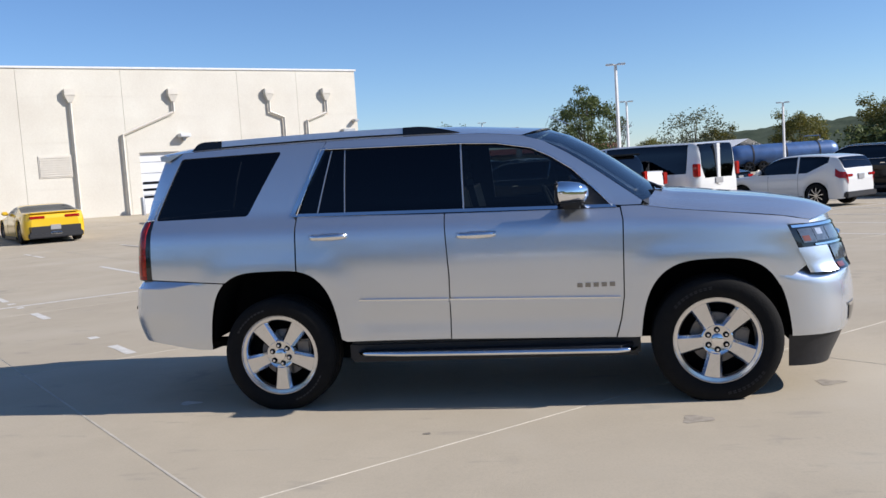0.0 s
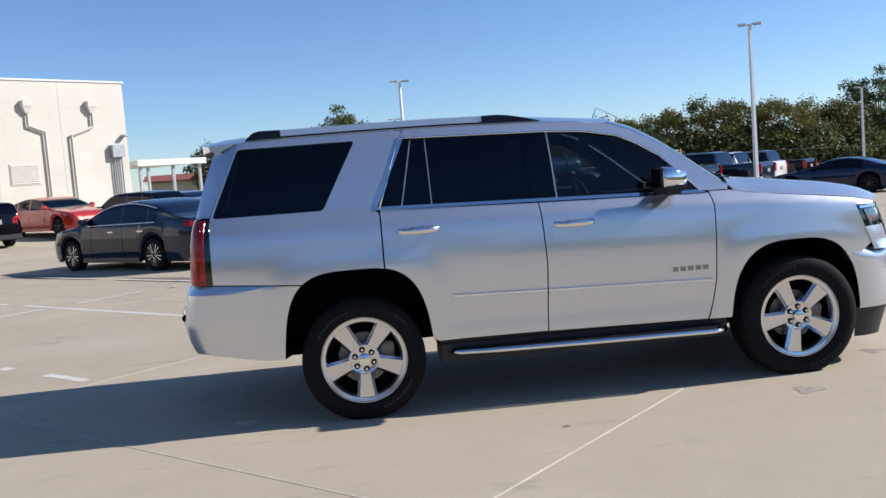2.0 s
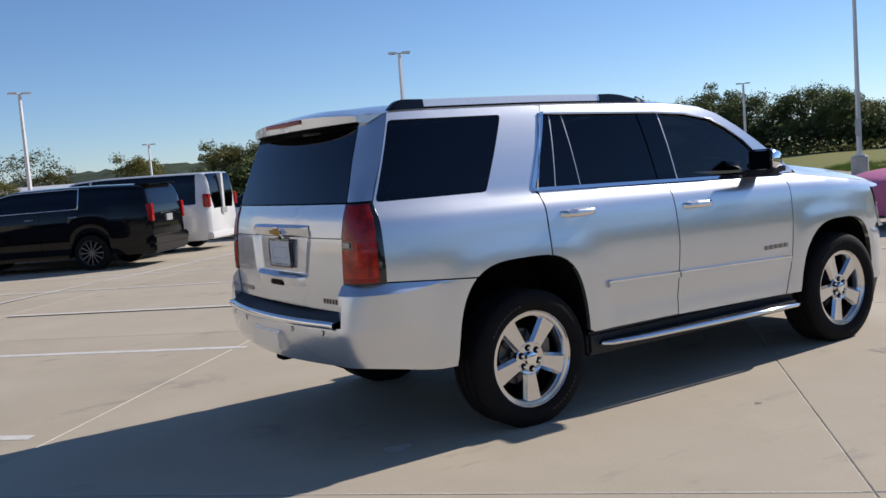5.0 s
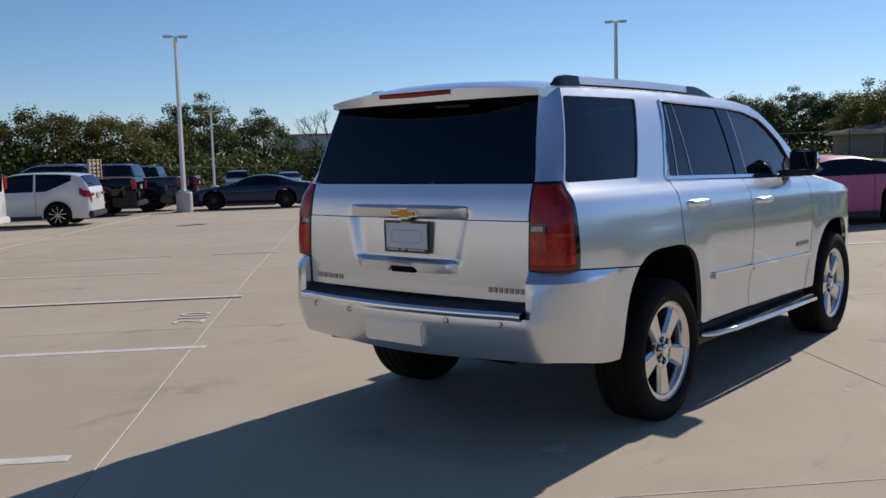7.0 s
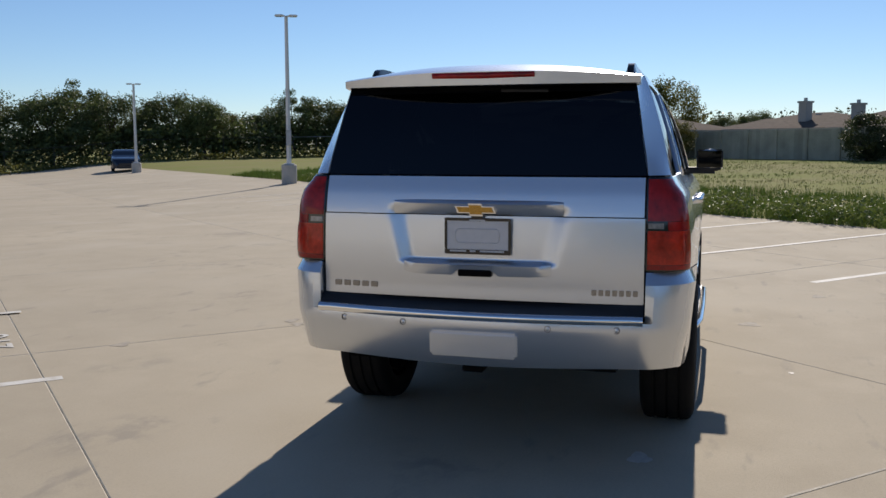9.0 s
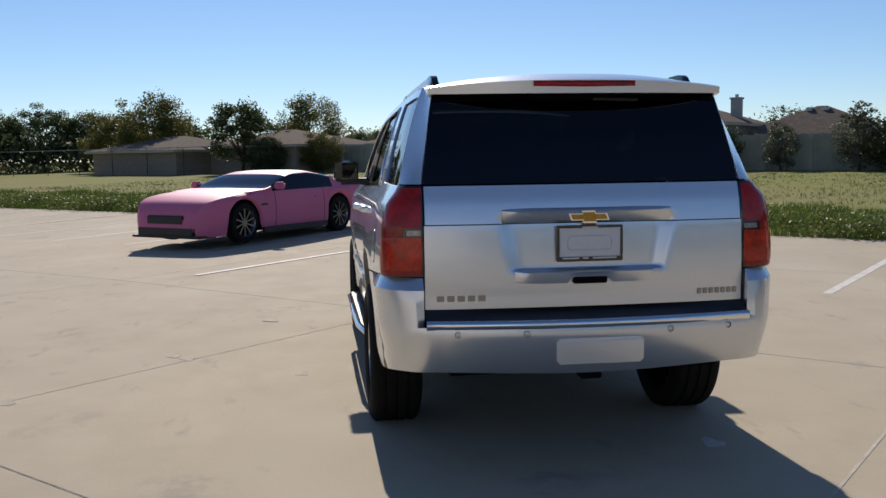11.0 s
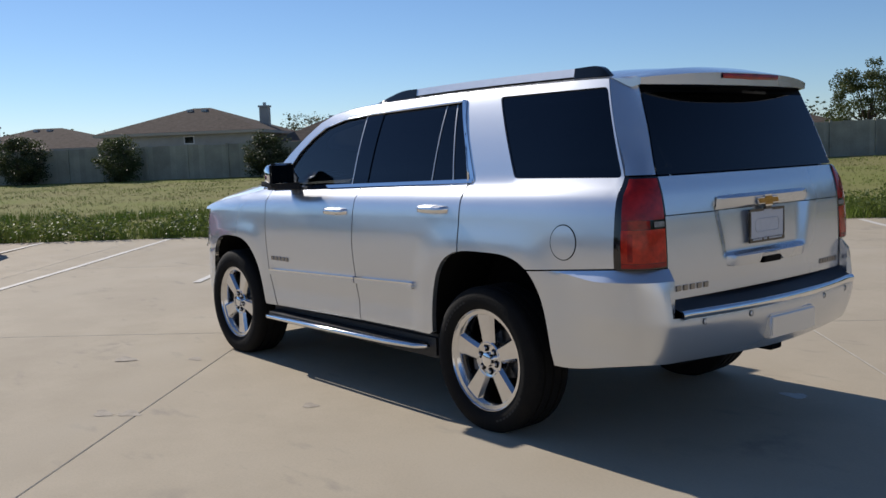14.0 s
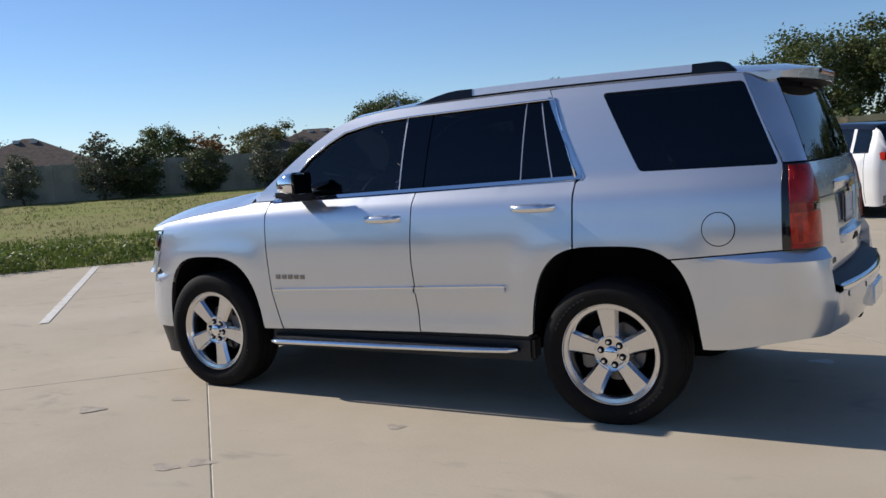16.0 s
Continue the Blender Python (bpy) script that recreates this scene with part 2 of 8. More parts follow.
def on_lot(u, w, turn=0.0, dz=0.0):
    """A pose on the ground at lot coordinates."""
    x, y = xy(u, w)
    return pose(x, y, level(x, y) + dz, 0, 0, LOT_TURN + turn)


def concrete_material():
    m = bpy.data.materials.new("concrete")
    m.use_nodes = True
    nt = m.node_tree
    b = nt.nodes["Principled BSDF"]
    geo = nt.nodes.new("ShaderNodeNewGeometry")

    def nz(scale, detail, rough=0.6):
        n = nt.nodes.new("ShaderNodeTexNoise")
        n.inputs["Scale"].default_value, n.inputs["Detail"].default_value, n.inputs["Roughness"].default_value = scale, detail, rough
        nt.links.new(geo.outputs["Position"], n.inputs["Vector"])
        return n

    def rng(src, a, b2, c, d):
        r = nt.nodes.new("ShaderNodeMapRange")
        for i, v in enumerate((a, b2, c, d)):
            r.inputs[i + 1].default_value = v
        nt.links.new(src, r.inputs[0])
        return r.outputs[0]

    def mix(fac, a, b2, blend="MIX"):
        x = nt.nodes.new("ShaderNodeMix")
        x.data_type, x.blend_type = "RGBA", blend
        nt.links.new(fac, x.inputs[0])
        for sock, v in ((x.inputs[6], a), (x.inputs[7], b2)):
            if isinstance(v, tuple):
                sock.default_value = (*v, 1)
            else:
                nt.links.new(v, sock)
        return x.outputs[2]

    big, mid, fine = nz(0.35, 6), nz(2.2, 8, 0.65), nz(70, 5)
    col = mix(rng(big.outputs[0], 0.35, 0.65, 0, 1), (0.475, 0.41, 0.305), (0.43, 0.37, 0.275))
    col = mix(rng(mid.outputs[0], 0.4, 0.75, 0, 0.6), col, (0.385, 0.33, 0.245))
    col = mix(rng(fine.outputs[0], 0.45, 0.8, 0, 0.45), col, (0.33, 0.29, 0.235))
    # stains: sparse darker blots with a shape of their own
    st = nz(0.9, 3, 0.45)
    st2 = nz(5.5, 5, 0.6)
    mul = nt.nodes.new("ShaderNodeMath")
    mul.operation = "MULTIPLY"
    nt.links.new(rng(st.outputs[0], 0.60, 0.70, 0, 1), mul.inputs[0])
    nt.links.new(rng(st2.outputs[0], 0.45, 0.62, 0, 0.55), mul.inputs[1])
    col = mix(mul.outputs[0], col, (0.25, 0.225, 0.19))
    # scuffs: faint drawn-out smudges
    mp = nt.nodes.new("ShaderNodeMapping")
    mp.inputs["Scale"].default_value = (1.6, 4.5, 1.0)
    mp.inputs["Rotation"].default_value = (0, 0, 0.5)
    nt.links.new(geo.outputs["Position"], mp.inputs["Vector"])
    sm = nz(1.0, 4, 0.55)
    nt.links.new(mp.outputs[0], sm.inputs["Vector"])
    col = mix(rng(sm.outputs[0], 0.62, 0.74, 0, 0.55), col, (0.26, 0.235, 0.20))
    pale = nz(0.55, 5, 0.6)
    col = mix(rng(pale.outputs[0], 0.52, 0.70, 0, 0.5), col, (0.53, 0.475, 0.375))
    oi = nt.nodes.new("ShaderNodeObjectInfo")
    hsv = nt.nodes.new("ShaderNodeHueSaturation")
    nt.links.new(rng(oi.outputs["Random"], 0, 1, 0.965, 1.035), hsv.inputs["Value"])
    nt.links.new(col, hsv.inputs["Color"])
    nt.links.new(hsv.outputs[0], b.inputs["Base Color"])
    nt.links.new(rng(mid.outputs[0], 0.3, 0.7, 0.84, 0.92), b.inputs["Roughness"])
    b.inputs["Specular IOR Level"].default_value = 0.25
    bp = nt.nodes.new("ShaderNodeBump")
    bp.inputs["Strength"].default_value, bp.inputs["Distance"].default_value = 0.22, 0.01
    nt.links.new(nz(130, 6).outputs[0], bp.inputs["Height"])
    nt.links.new(bp.outputs[0], b.inputs["Normal"])
    return m


M_CONCRETE = concrete_material()
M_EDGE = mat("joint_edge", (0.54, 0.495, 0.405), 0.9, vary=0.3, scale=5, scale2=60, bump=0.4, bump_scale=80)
M_JOINT = mat("joint_filler", (0.20, 0.17, 0.13), 0.9, vary=0.3, scale=14)
M_GRASS = mat("field_grass", (0.165, 0.190, 0.050), 0.95, vary=0.4, scale=0.16, scale2=5, bump=0.5, bump_scale=14, vary_color=(0.25, 0.215, 0.105), spec=0.05)
M_BLADE = mat("grass_blades", (0.175, 0.26, 0.038), 0.75, vary=0.4, scale=0.8, scale2=12, vary_color=(0.25, 0.28, 0.07), spec=0.1)
M_DRY = mat("dry_grass", (0.26, 0.24, 0.105), 0.8, vary=0.4, scale=0.7, scale2=12, vary_color=(0.20, 0.20, 0.07), spec=0.1)


def ground_sheet():
    def lines(a, b, step, far):
        s = [a + step * i for i in range(int((b - a) / step) + 1)]
        lo, hi, g = [], [], step
        while (not hi) or hi[-1] < far:
            g *= 1.5
            hi.append((hi[-1] if hi else b) + g)
            lo.insert(0, (lo[0] if lo else a) - g)
        return lo + s + hi
    us, ws = lines(-60, 70, 2.0, 2500), lines(-70, 50, 2.0, 2500)
    rows = []
    for u in us:
        row = []
        for w in ws:
            x, y = xy(u, w)
            inside = w > KERB_W + 0.05 and w < 62 and -70 < u < 78
            row.append((x, y, level(x, y) - (0.12 if inside else 0.0)))
        rows.append(row)
    ob = part("ground", loft(rows), M_GRASS, None, smooth=True)
    return tagged(ob, "dry green and straw-coloured grass field beyond the concrete lot", "ground", kind="structure")


ground = ground_sheet()


def smooth_step_rows(u0, u1, w0, w1, step, dz):
    nu, nw = max(1, int((u1 - u0) / step)), max(1, int((w1 - w0) / step))
    rows = []
    for i in range(nu + 1):
        row = []
        for j in range(nw + 1):
            x, y = xy(u0 + (u1 - u0) * i / nu, w0 + (w1 - w0) * j / nw)
            row.append((x, y, level(x, y) + (dz(x, y) if callable(dz) else dz)))
        rows.append(row)
    return rows


pavement = tagged(part("pavement", loft(smooth_step_rows(-70, 78, KERB_W, 62, 2.0, lambda x, y: -0.012 - 0.035 * step01(uw(x, y)[1], 0.5, -1.5) - 0.04 * step01(0.6 * x + 0.8 * y, 6, 10))), M_JOINT, None, smooth=True),
                  "tan concrete car park paved in large square slabs", "pavement", kind="structure")


def slab_bm(u0, u1, w0, w1, bm=None):
    """One slab with a worn, slightly rounded edge and a recessed joint round it."""
    bm = bm or bmesh.new()
    g, b = 0.0015, 0.006
    rings = []
    for inset, dz in ((g, -0.06), (g, -0.004), (g + b, 0.0)):
        ring = []
        for u, w in ((u0 + inset, w0 + inset), (u1 - inset, w0 + inset), (u1 - inset, w1 - inset), (u0 + inset, w1 - inset)):
            x, y = xy(u, w)
            ring.append(bm.verts.new((x, y, level(x, y) + dz)))
        rings.append(ring)
    for a, c in zip(rings, rings[1:]):
        for k in range(4):
            bm.faces.new((a[k], a[(k + 1) % 4], c[(k + 1) % 4], c[k])).material_index = 1
    bm.faces.new(rings[-1])
    return bm


def paint_stripe(u0, w0, u1, w1, width, name="paint_stripe", seed=0, wear=0.0, dz=0.004):
    """A painted stripe on the slabs, broken up where it is worn."""
    rnd = random.Random(seed)
    bm = bmesh.new()
    n = max(2, int(math.hypot(u1 - u0, w1 - w0) / 0.16))
    du, dw = (u1 - u0) / n, (w1 - w0) / n
    ln = math.hypot(du, dw)
    pu, pw = -dw / ln * width / 2, du / ln * width / 2
    gone = 0
    jl = [1 + rnd.uniform(-0.07, 0.07) for _ in range(n + 1)]
    for i in range(n):
        if gone > 0:
            gone -= 1
            continue
        if rnd.random() < wear:
            gone = rnd.randint(1, 4)
            continue
        q = []
        for s, j in ((i, 1), (i + 1, 1), (i + 1, -1), (i, -1)):
            u, w = u0 + du * s + pu * j * jl[s], w0 + dw * s + pw * j * jl[s]
            x, y = xy(u, w)
            q.append(bm.verts.new((x, y, level(x, y) + (0.002 if 0.6 * x + 0.8 * y < 2 else dz))))
        bm.faces.new(q[::-1])
    bmesh.ops.remove_doubles(bm, verts=bm.verts[:], dist=1e-4)
    bmesh.ops.recalc_face_normals(bm, faces=bm.faces[:])
    ob = part(name, bm, M_PAINT_WHITE, None)
    return tagged(ob, "worn white painted parking line on the concrete", "parking line", "parking lines", "structure")


for k in range(-9, 12):
    u = -1.80 + 2.74 * k
    worn = 0.18 if k == 0 else 0.03
    paint_stripe(u, 3.62 if k == 0 else 3.33, u, 14.8, 0.10, seed=k + 40, wear=worn)
    if -4 <= k <= 9:
        paint_stripe(1.03 + 2.42 * k, -1.9 if k == 2 else -4.15, 1.03 + 2.42 * k, -9.45, 0.10, seed=k + 80)
paint_stripe(-24, 9.1, 27, 9.1, 0.10, seed=7, wear=0.02)
for k in range(-2, 9):
    u = 3.6 + 2.74 * k
    paint_stripe(u, 19.8, u, 25.3, 0.10, seed=k + 160, wear=0.04)

# pale thin strip over the chipped joint that runs past the rear of the car
pale_strip = paint_stripe(SLAB_U0, -1.1, SLAB_U0, 3.4, 0.017, "joint_sealant", seed=3, wear=0.05, dz=0.002)
pale_strip.data.materials.clear()
pale_strip.data.materials.append(M_EDGE)
tagged(pale_strip, "pale thin strip along a worn concrete slab joint", "slab joint", kind="structure")

# stall number on the slab
_c = bpy.data.curves.new("stall_number", "FONT")
_c.body, _c.size, _c.align_x, _c.align_y, _c.extrude = "210", 0.42, "CENTER", "CENTER", 0.0006
stall_number = new("stall_number", _c)
_c.materials.append(M_PAINT_WHITE)
_x, _y = xy(2.40, 3.72)
stall_number.matrix_world = pose(_x + 0.035, _y - 0.065, 0.003, 0, 0, LOT_TURN)
tagged(stall_number, "white stencilled stall number painted on the concrete", "painted number", kind="structure")


def splat(name, x, y, r, material, label, seed, stretch=1.6, dz=0.0018):
    rnd = random.Random(seed)
    bm = bmesh.new()
    n = 18
    ring = []
    ph = rnd.uniform(0, 6)
    for k in range(n):
        a = 2 * math.pi * k / n
        rr = r * (1 + 0.22 * math.sin(3 * a + ph) + rnd.uniform(-0.13, 0.13))
        px, py = x + rr * stretch * math.cos(a), y + rr * math.sin(a)
        ring.append(bm.verts.new((px, py, level(px, py) + dz)))
    bm.faces.new(ring)
    ob = part(name, bm, material, None)
    return tagged(ob, label, "stain", "stains", "structure")


M_STAIN = mat("oil_stain", (0.23, 0.205, 0.165), 0.6, vary=0.4, scale=20)
M_STAIN_SOFT = mat("grey_stain", (0.385, 0.335, 0.265), 0.85, vary=0.35, scale=18)
M_GUM = mat("pale_spot", (0.55, 0.53, 0.48), 0.55, vary=0.2, scale=20)
splat("pale_spot", -2.29, -0.75, 0.055, M_GUM, "pale flattened spot stuck on the concrete", 1, 1.4)
for i, (sx, sy, r, m, st) in enumerate(((-0.33, -1.60, 0.020, M_STAIN, 1.2), (1.47, 1.34, 0.045, M_STAIN_SOFT, 1.5), (1.28, -1.40, 0.085, M_STAIN_SOFT, 1.1), (2.22, -0.58, 0.08, M_STAIN_SOFT, 1.1),
                                        (1.89, 1.73, 0.07, M_STAIN_SOFT, 1.5), (0.32, 2.27, 0.055, M_STAIN_SOFT, 1.4), (-0.34, 1.40, 0.045, M_STAIN_SOFT, 1.3), (0.45, 2.39, 0.05, M_STAIN_SOFT, 1.7),
                                        (-0.78, 3.23, 0.06, M_STAIN_SOFT, 1.4), (2.79, -2.10, 0.06, M_STAIN_SOFT, 1.3))):
    splat("stain", sx, sy, r, m, "dark stain on the concrete" if m == M_STAIN else "faint grey patch on the concrete", i + 5, st)
# trench drain grate
drain = part("drain_grate", boxm(-0.42, 0.42, -0.14, 0.14, -0.05, 0.006, 0.004, on_lot(*uw(8.6, 18.1), -46)), mat("cast_iron", (0.035, 0.033, 0.032), 0.6, 0.6, vary=0.3, scale=20), None)
tagged(drain, "dark cast-iron drain grate set in the concrete", "drain grate", kind="structure")

# ---- the silver SUV: x ahead, y to its left, wheels on z = 0 ----
from mathutils.geometry import delaunay_2d_cdt

_side_y = lerp_table([(0.28, 0.905), (0.42, 0.935), (0.50, 0.952), (0.62, 0.960), (0.75, 0.967), (0.88, 0.978), (1.0, 0.983), (1.08, 0.979), (1.16, 0.967), (1.22, 0.952), (1.27, 0.932), (1.31, 0.910), (1.35, 0.889), (1.45, 0.862), (1.60, 0.818), (1.78, 0.752), (1.84, 0.722), (1.92, 0.66)])
# wheel arches: middle x and z, half widths behind and ahead, height, roundness behind and ahead
ARCH_R, ARCH_F = (-1.482, 0.44, 0.492, 0.466, 0.537, 3.7, 3.4), (1.462, 0.43, 0.468, 0.468, 0.497, 3.05, 3.1)
ARCH_TAPER = 0.055
suv = thing("suv", "silver metallic full-size SUV with chrome trim and five-spoke alloy wheels", "car")


def arch(a, t0, t1, n=22):
    cx, cz, back, ahead, bz, pb, pa = a
    pts = []
    for i in range(n + 1):
        t = radians(t0 + (t1 - t0) * i / n)
        c, s = math.cos(t), math.sin(t)
        ax, p = (ahead, pa) if c > 0 else (back, pb)
        k = math.copysign(abs(s) ** (2 / p), s)
        pts.append((cx + (ax - ARCH_TAPER * k) * math.copysign(abs(c) ** (2 / p), c), cz + bz * k))
    return pts


def arch_edge(a, z, ahead):
    """x of the arch at height z, on its rear or front side."""
    k = max(0.0, min(1.0, (z - a[1]) / a[4]))
    p, ax = (a[6], a[3]) if ahead else (a[5], a[2])
    d = (ax - ARCH_TAPER * k + 0.004) * (1 - k ** p) ** (1 / p)
    return a[0] + d if ahead else a[0] - d


_crease_z = lerp_table([(-2.5, 1.287), (-1.3, 1.262), (0.9, 1.212), (1.5, 1.165), (2.0, 1.112), (2.4, 1.08)])


def side(x, z):
    """Half width of the body at x, z."""
    zz = z + 0.0165 * (x + 1.5)
    y = _side_y(zz)
    if x > 1.25:
        y -= 0.042 * ((x - 1.25) / 0.65) ** 2.3
    if x < -1.9:
        y -= 0.020 * ((-1.9 - x) / 0.5) ** 2
    for cx, cz, back, ahead, bz, pb, pa in (ARCH_R, ARCH_F):
        r = (abs((x - cx) / back) ** 2.8 + abs((z - cz) / bz) ** 2.8) ** (1 / 2.8)
        y += 0.012 * (1 - step01(r, 1.06, 1.42)) * step01(z, 1.16, 0.90)
    # crease under the belt and swage above the sill
    d = z - _crease_z(x)
    y += 0.013 * max(0.0, 1 + d / 0.15 if d < 0 else 1 - d / 0.05)
    y -= 0.010 * math.exp(-((zz - 0.60) / 0.07) ** 2) * step01(abs(x), 1.05, 0.8)
    return y


def inside(poly, x, z):
    c = False
    j = len(poly) - 1
    for i in range(len(poly)):
        xi, zi = poly[i]
        xj, zj = poly[j]
        if (zi > z) != (zj > z) and x < (xj - xi) * (z - zi) / (zj - zi) + xi:
            c = not c
        j = i
    return c


def dense(poly, step):
    out = []
    for (ax, az), (bx, bz) in zip(poly, poly[1:] + poly[:1]):
        n = max(1, int(math.hypot(bx - ax, bz - az) / step + 0.5))
        out += [(ax + (bx - ax) * i / n, az + (bz - az) * i / n) for i in range(n)]
    return out


def rounded(poly, r, n=4):
    out = []
    k = len(poly)
    for i in range(k):
        p, a, b = Vector(poly[i]), Vector(poly[i - 1]), Vector(poly[(i + 1) % k])
        da, db = (a - p), (b - p)
        rr = min(r, da.length * 0.45, db.length * 0.45)
        s, e = p + da.normalized() * rr, p + db.normalized() * rr
        for j in range(n + 1):
            t = j / n
            q = s * (1 - t) ** 2 + p * 2 * t * (1 - t) + e * t * t
            out.append((q.x, q.y))
    return out


def sheet2d(outline, holes, step):
    """Triangles that fill an outline with holes, with even points inside."""
    outline = dense(outline, step)
    holes = [dense(h, step) for h in holes]
    pts, edges = [], []
    for loop in [outline] + holes:
        o = len(pts)
        pts += loop
        edges += [(o + i, o + (i + 1) % len(loop)) for i in range(len(loop))]
    bp = np.array(pts)
    lo, hi = bp.min(0), bp.max(0)
    for i in range(int((hi[0] - lo[0]) / step) + 1):
        for j in range(int((hi[1] - lo[1]) / step) + 1):
            x, z = lo[0] + step * (i + (0.5 if j % 2 else 0)), lo[1] + step * j
            if inside(outline, x, z) and not any(inside(h, x, z) for h in holes) and np.min(np.hypot(bp[:, 0] - x, bp[:, 1] - z)) > 0.5 * step:
                pts.append((x, z))
    v, _, fs, *_ = delaunay_2d_cdt([Vector(p) for p in pts], edges, [], 0, 1e-6)
    keep = []
    for f in fs:
        cx, cz = sum(v[i].x for i in f) / len(f), sum(v[i].y for i in f) / len(f)
        a, b, c = v[f[0]], v[f[1]], v[f[2]]
        if abs((b.x - a.x) * (c.y - a.y) - (c.x - a.x) * (b.y - a.y)) < 1e-6:
            continue
        if inside(outline, cx, cz) and not any(inside(h, cx, cz) for h in holes):
            keep.append(f)
    return v, keep


def panel(name, outline, material, parent, s, holes=(), step=0.034, inset=0.0, depth=0.03, surf=side, label=""):
    """A body panel on the side surface; s is -1 for the right side and 1 for the left. Its edges turn inwards."""
    v, fs = sheet2d(outline, holes, step)
    bm = bmesh.new()
    vs = [bm.verts.new((p.x, s * (surf(p.x, p.y) - inset), p.y)) for p in v]
    for f in fs:
        bm.faces.new([vs[i] for i in f])
    for q in [q for q in bm.verts if not q.link_faces]:
        bm.verts.remove(q)
    bm.normal_update()
    for f in bm.faces:
        if f.normal.y * s < 0:
            f.normal_flip()
    rim = [e for e in bm.edges if e.is_boundary]
    r = bmesh.ops.extrude_edge_only(bm, edges=rim)
    for g in r["geom"]:
        if isinstance(g, bmesh.types.BMVert):
            g.co.y -= s * depth
    for e in rim:
        e.smooth = False
    return part(name, bm, material, parent, label, smooth=True)


def grid_panel(name, ys, zs, f, material, parent, label="", depth=0.0, flip=False):
    """A panel as a grid of points f(a, b), with its rim turned in along +x by depth."""
    bm = loft([[f(a, b) for a in ys] for b in zs])
    if flip:
        bmesh.ops.reverse_faces(bm, faces=bm.faces[:])
    if depth:
        rim = [e for e in bm.edges if e.is_boundary]
        r = bmesh.ops.extrude_edge_only(bm, edges=rim)
        for g in r["geom"]:
            if isinstance(g, bmesh.types.BMVert):
                g.co.x += depth
        for e in rim:
            e.smooth = False
    return part(name, bm, material, parent, label, smooth=True)


def span(a, b, n):
    return [a + (b - a) * i / n for i in range(n + 1)]


# outlines of the windows and edges
QW = rounded([(-2.180, 1.792), (-1.424, 1.796), (-1.662, 1.360), (-2.364, 1.362)], 0.026)
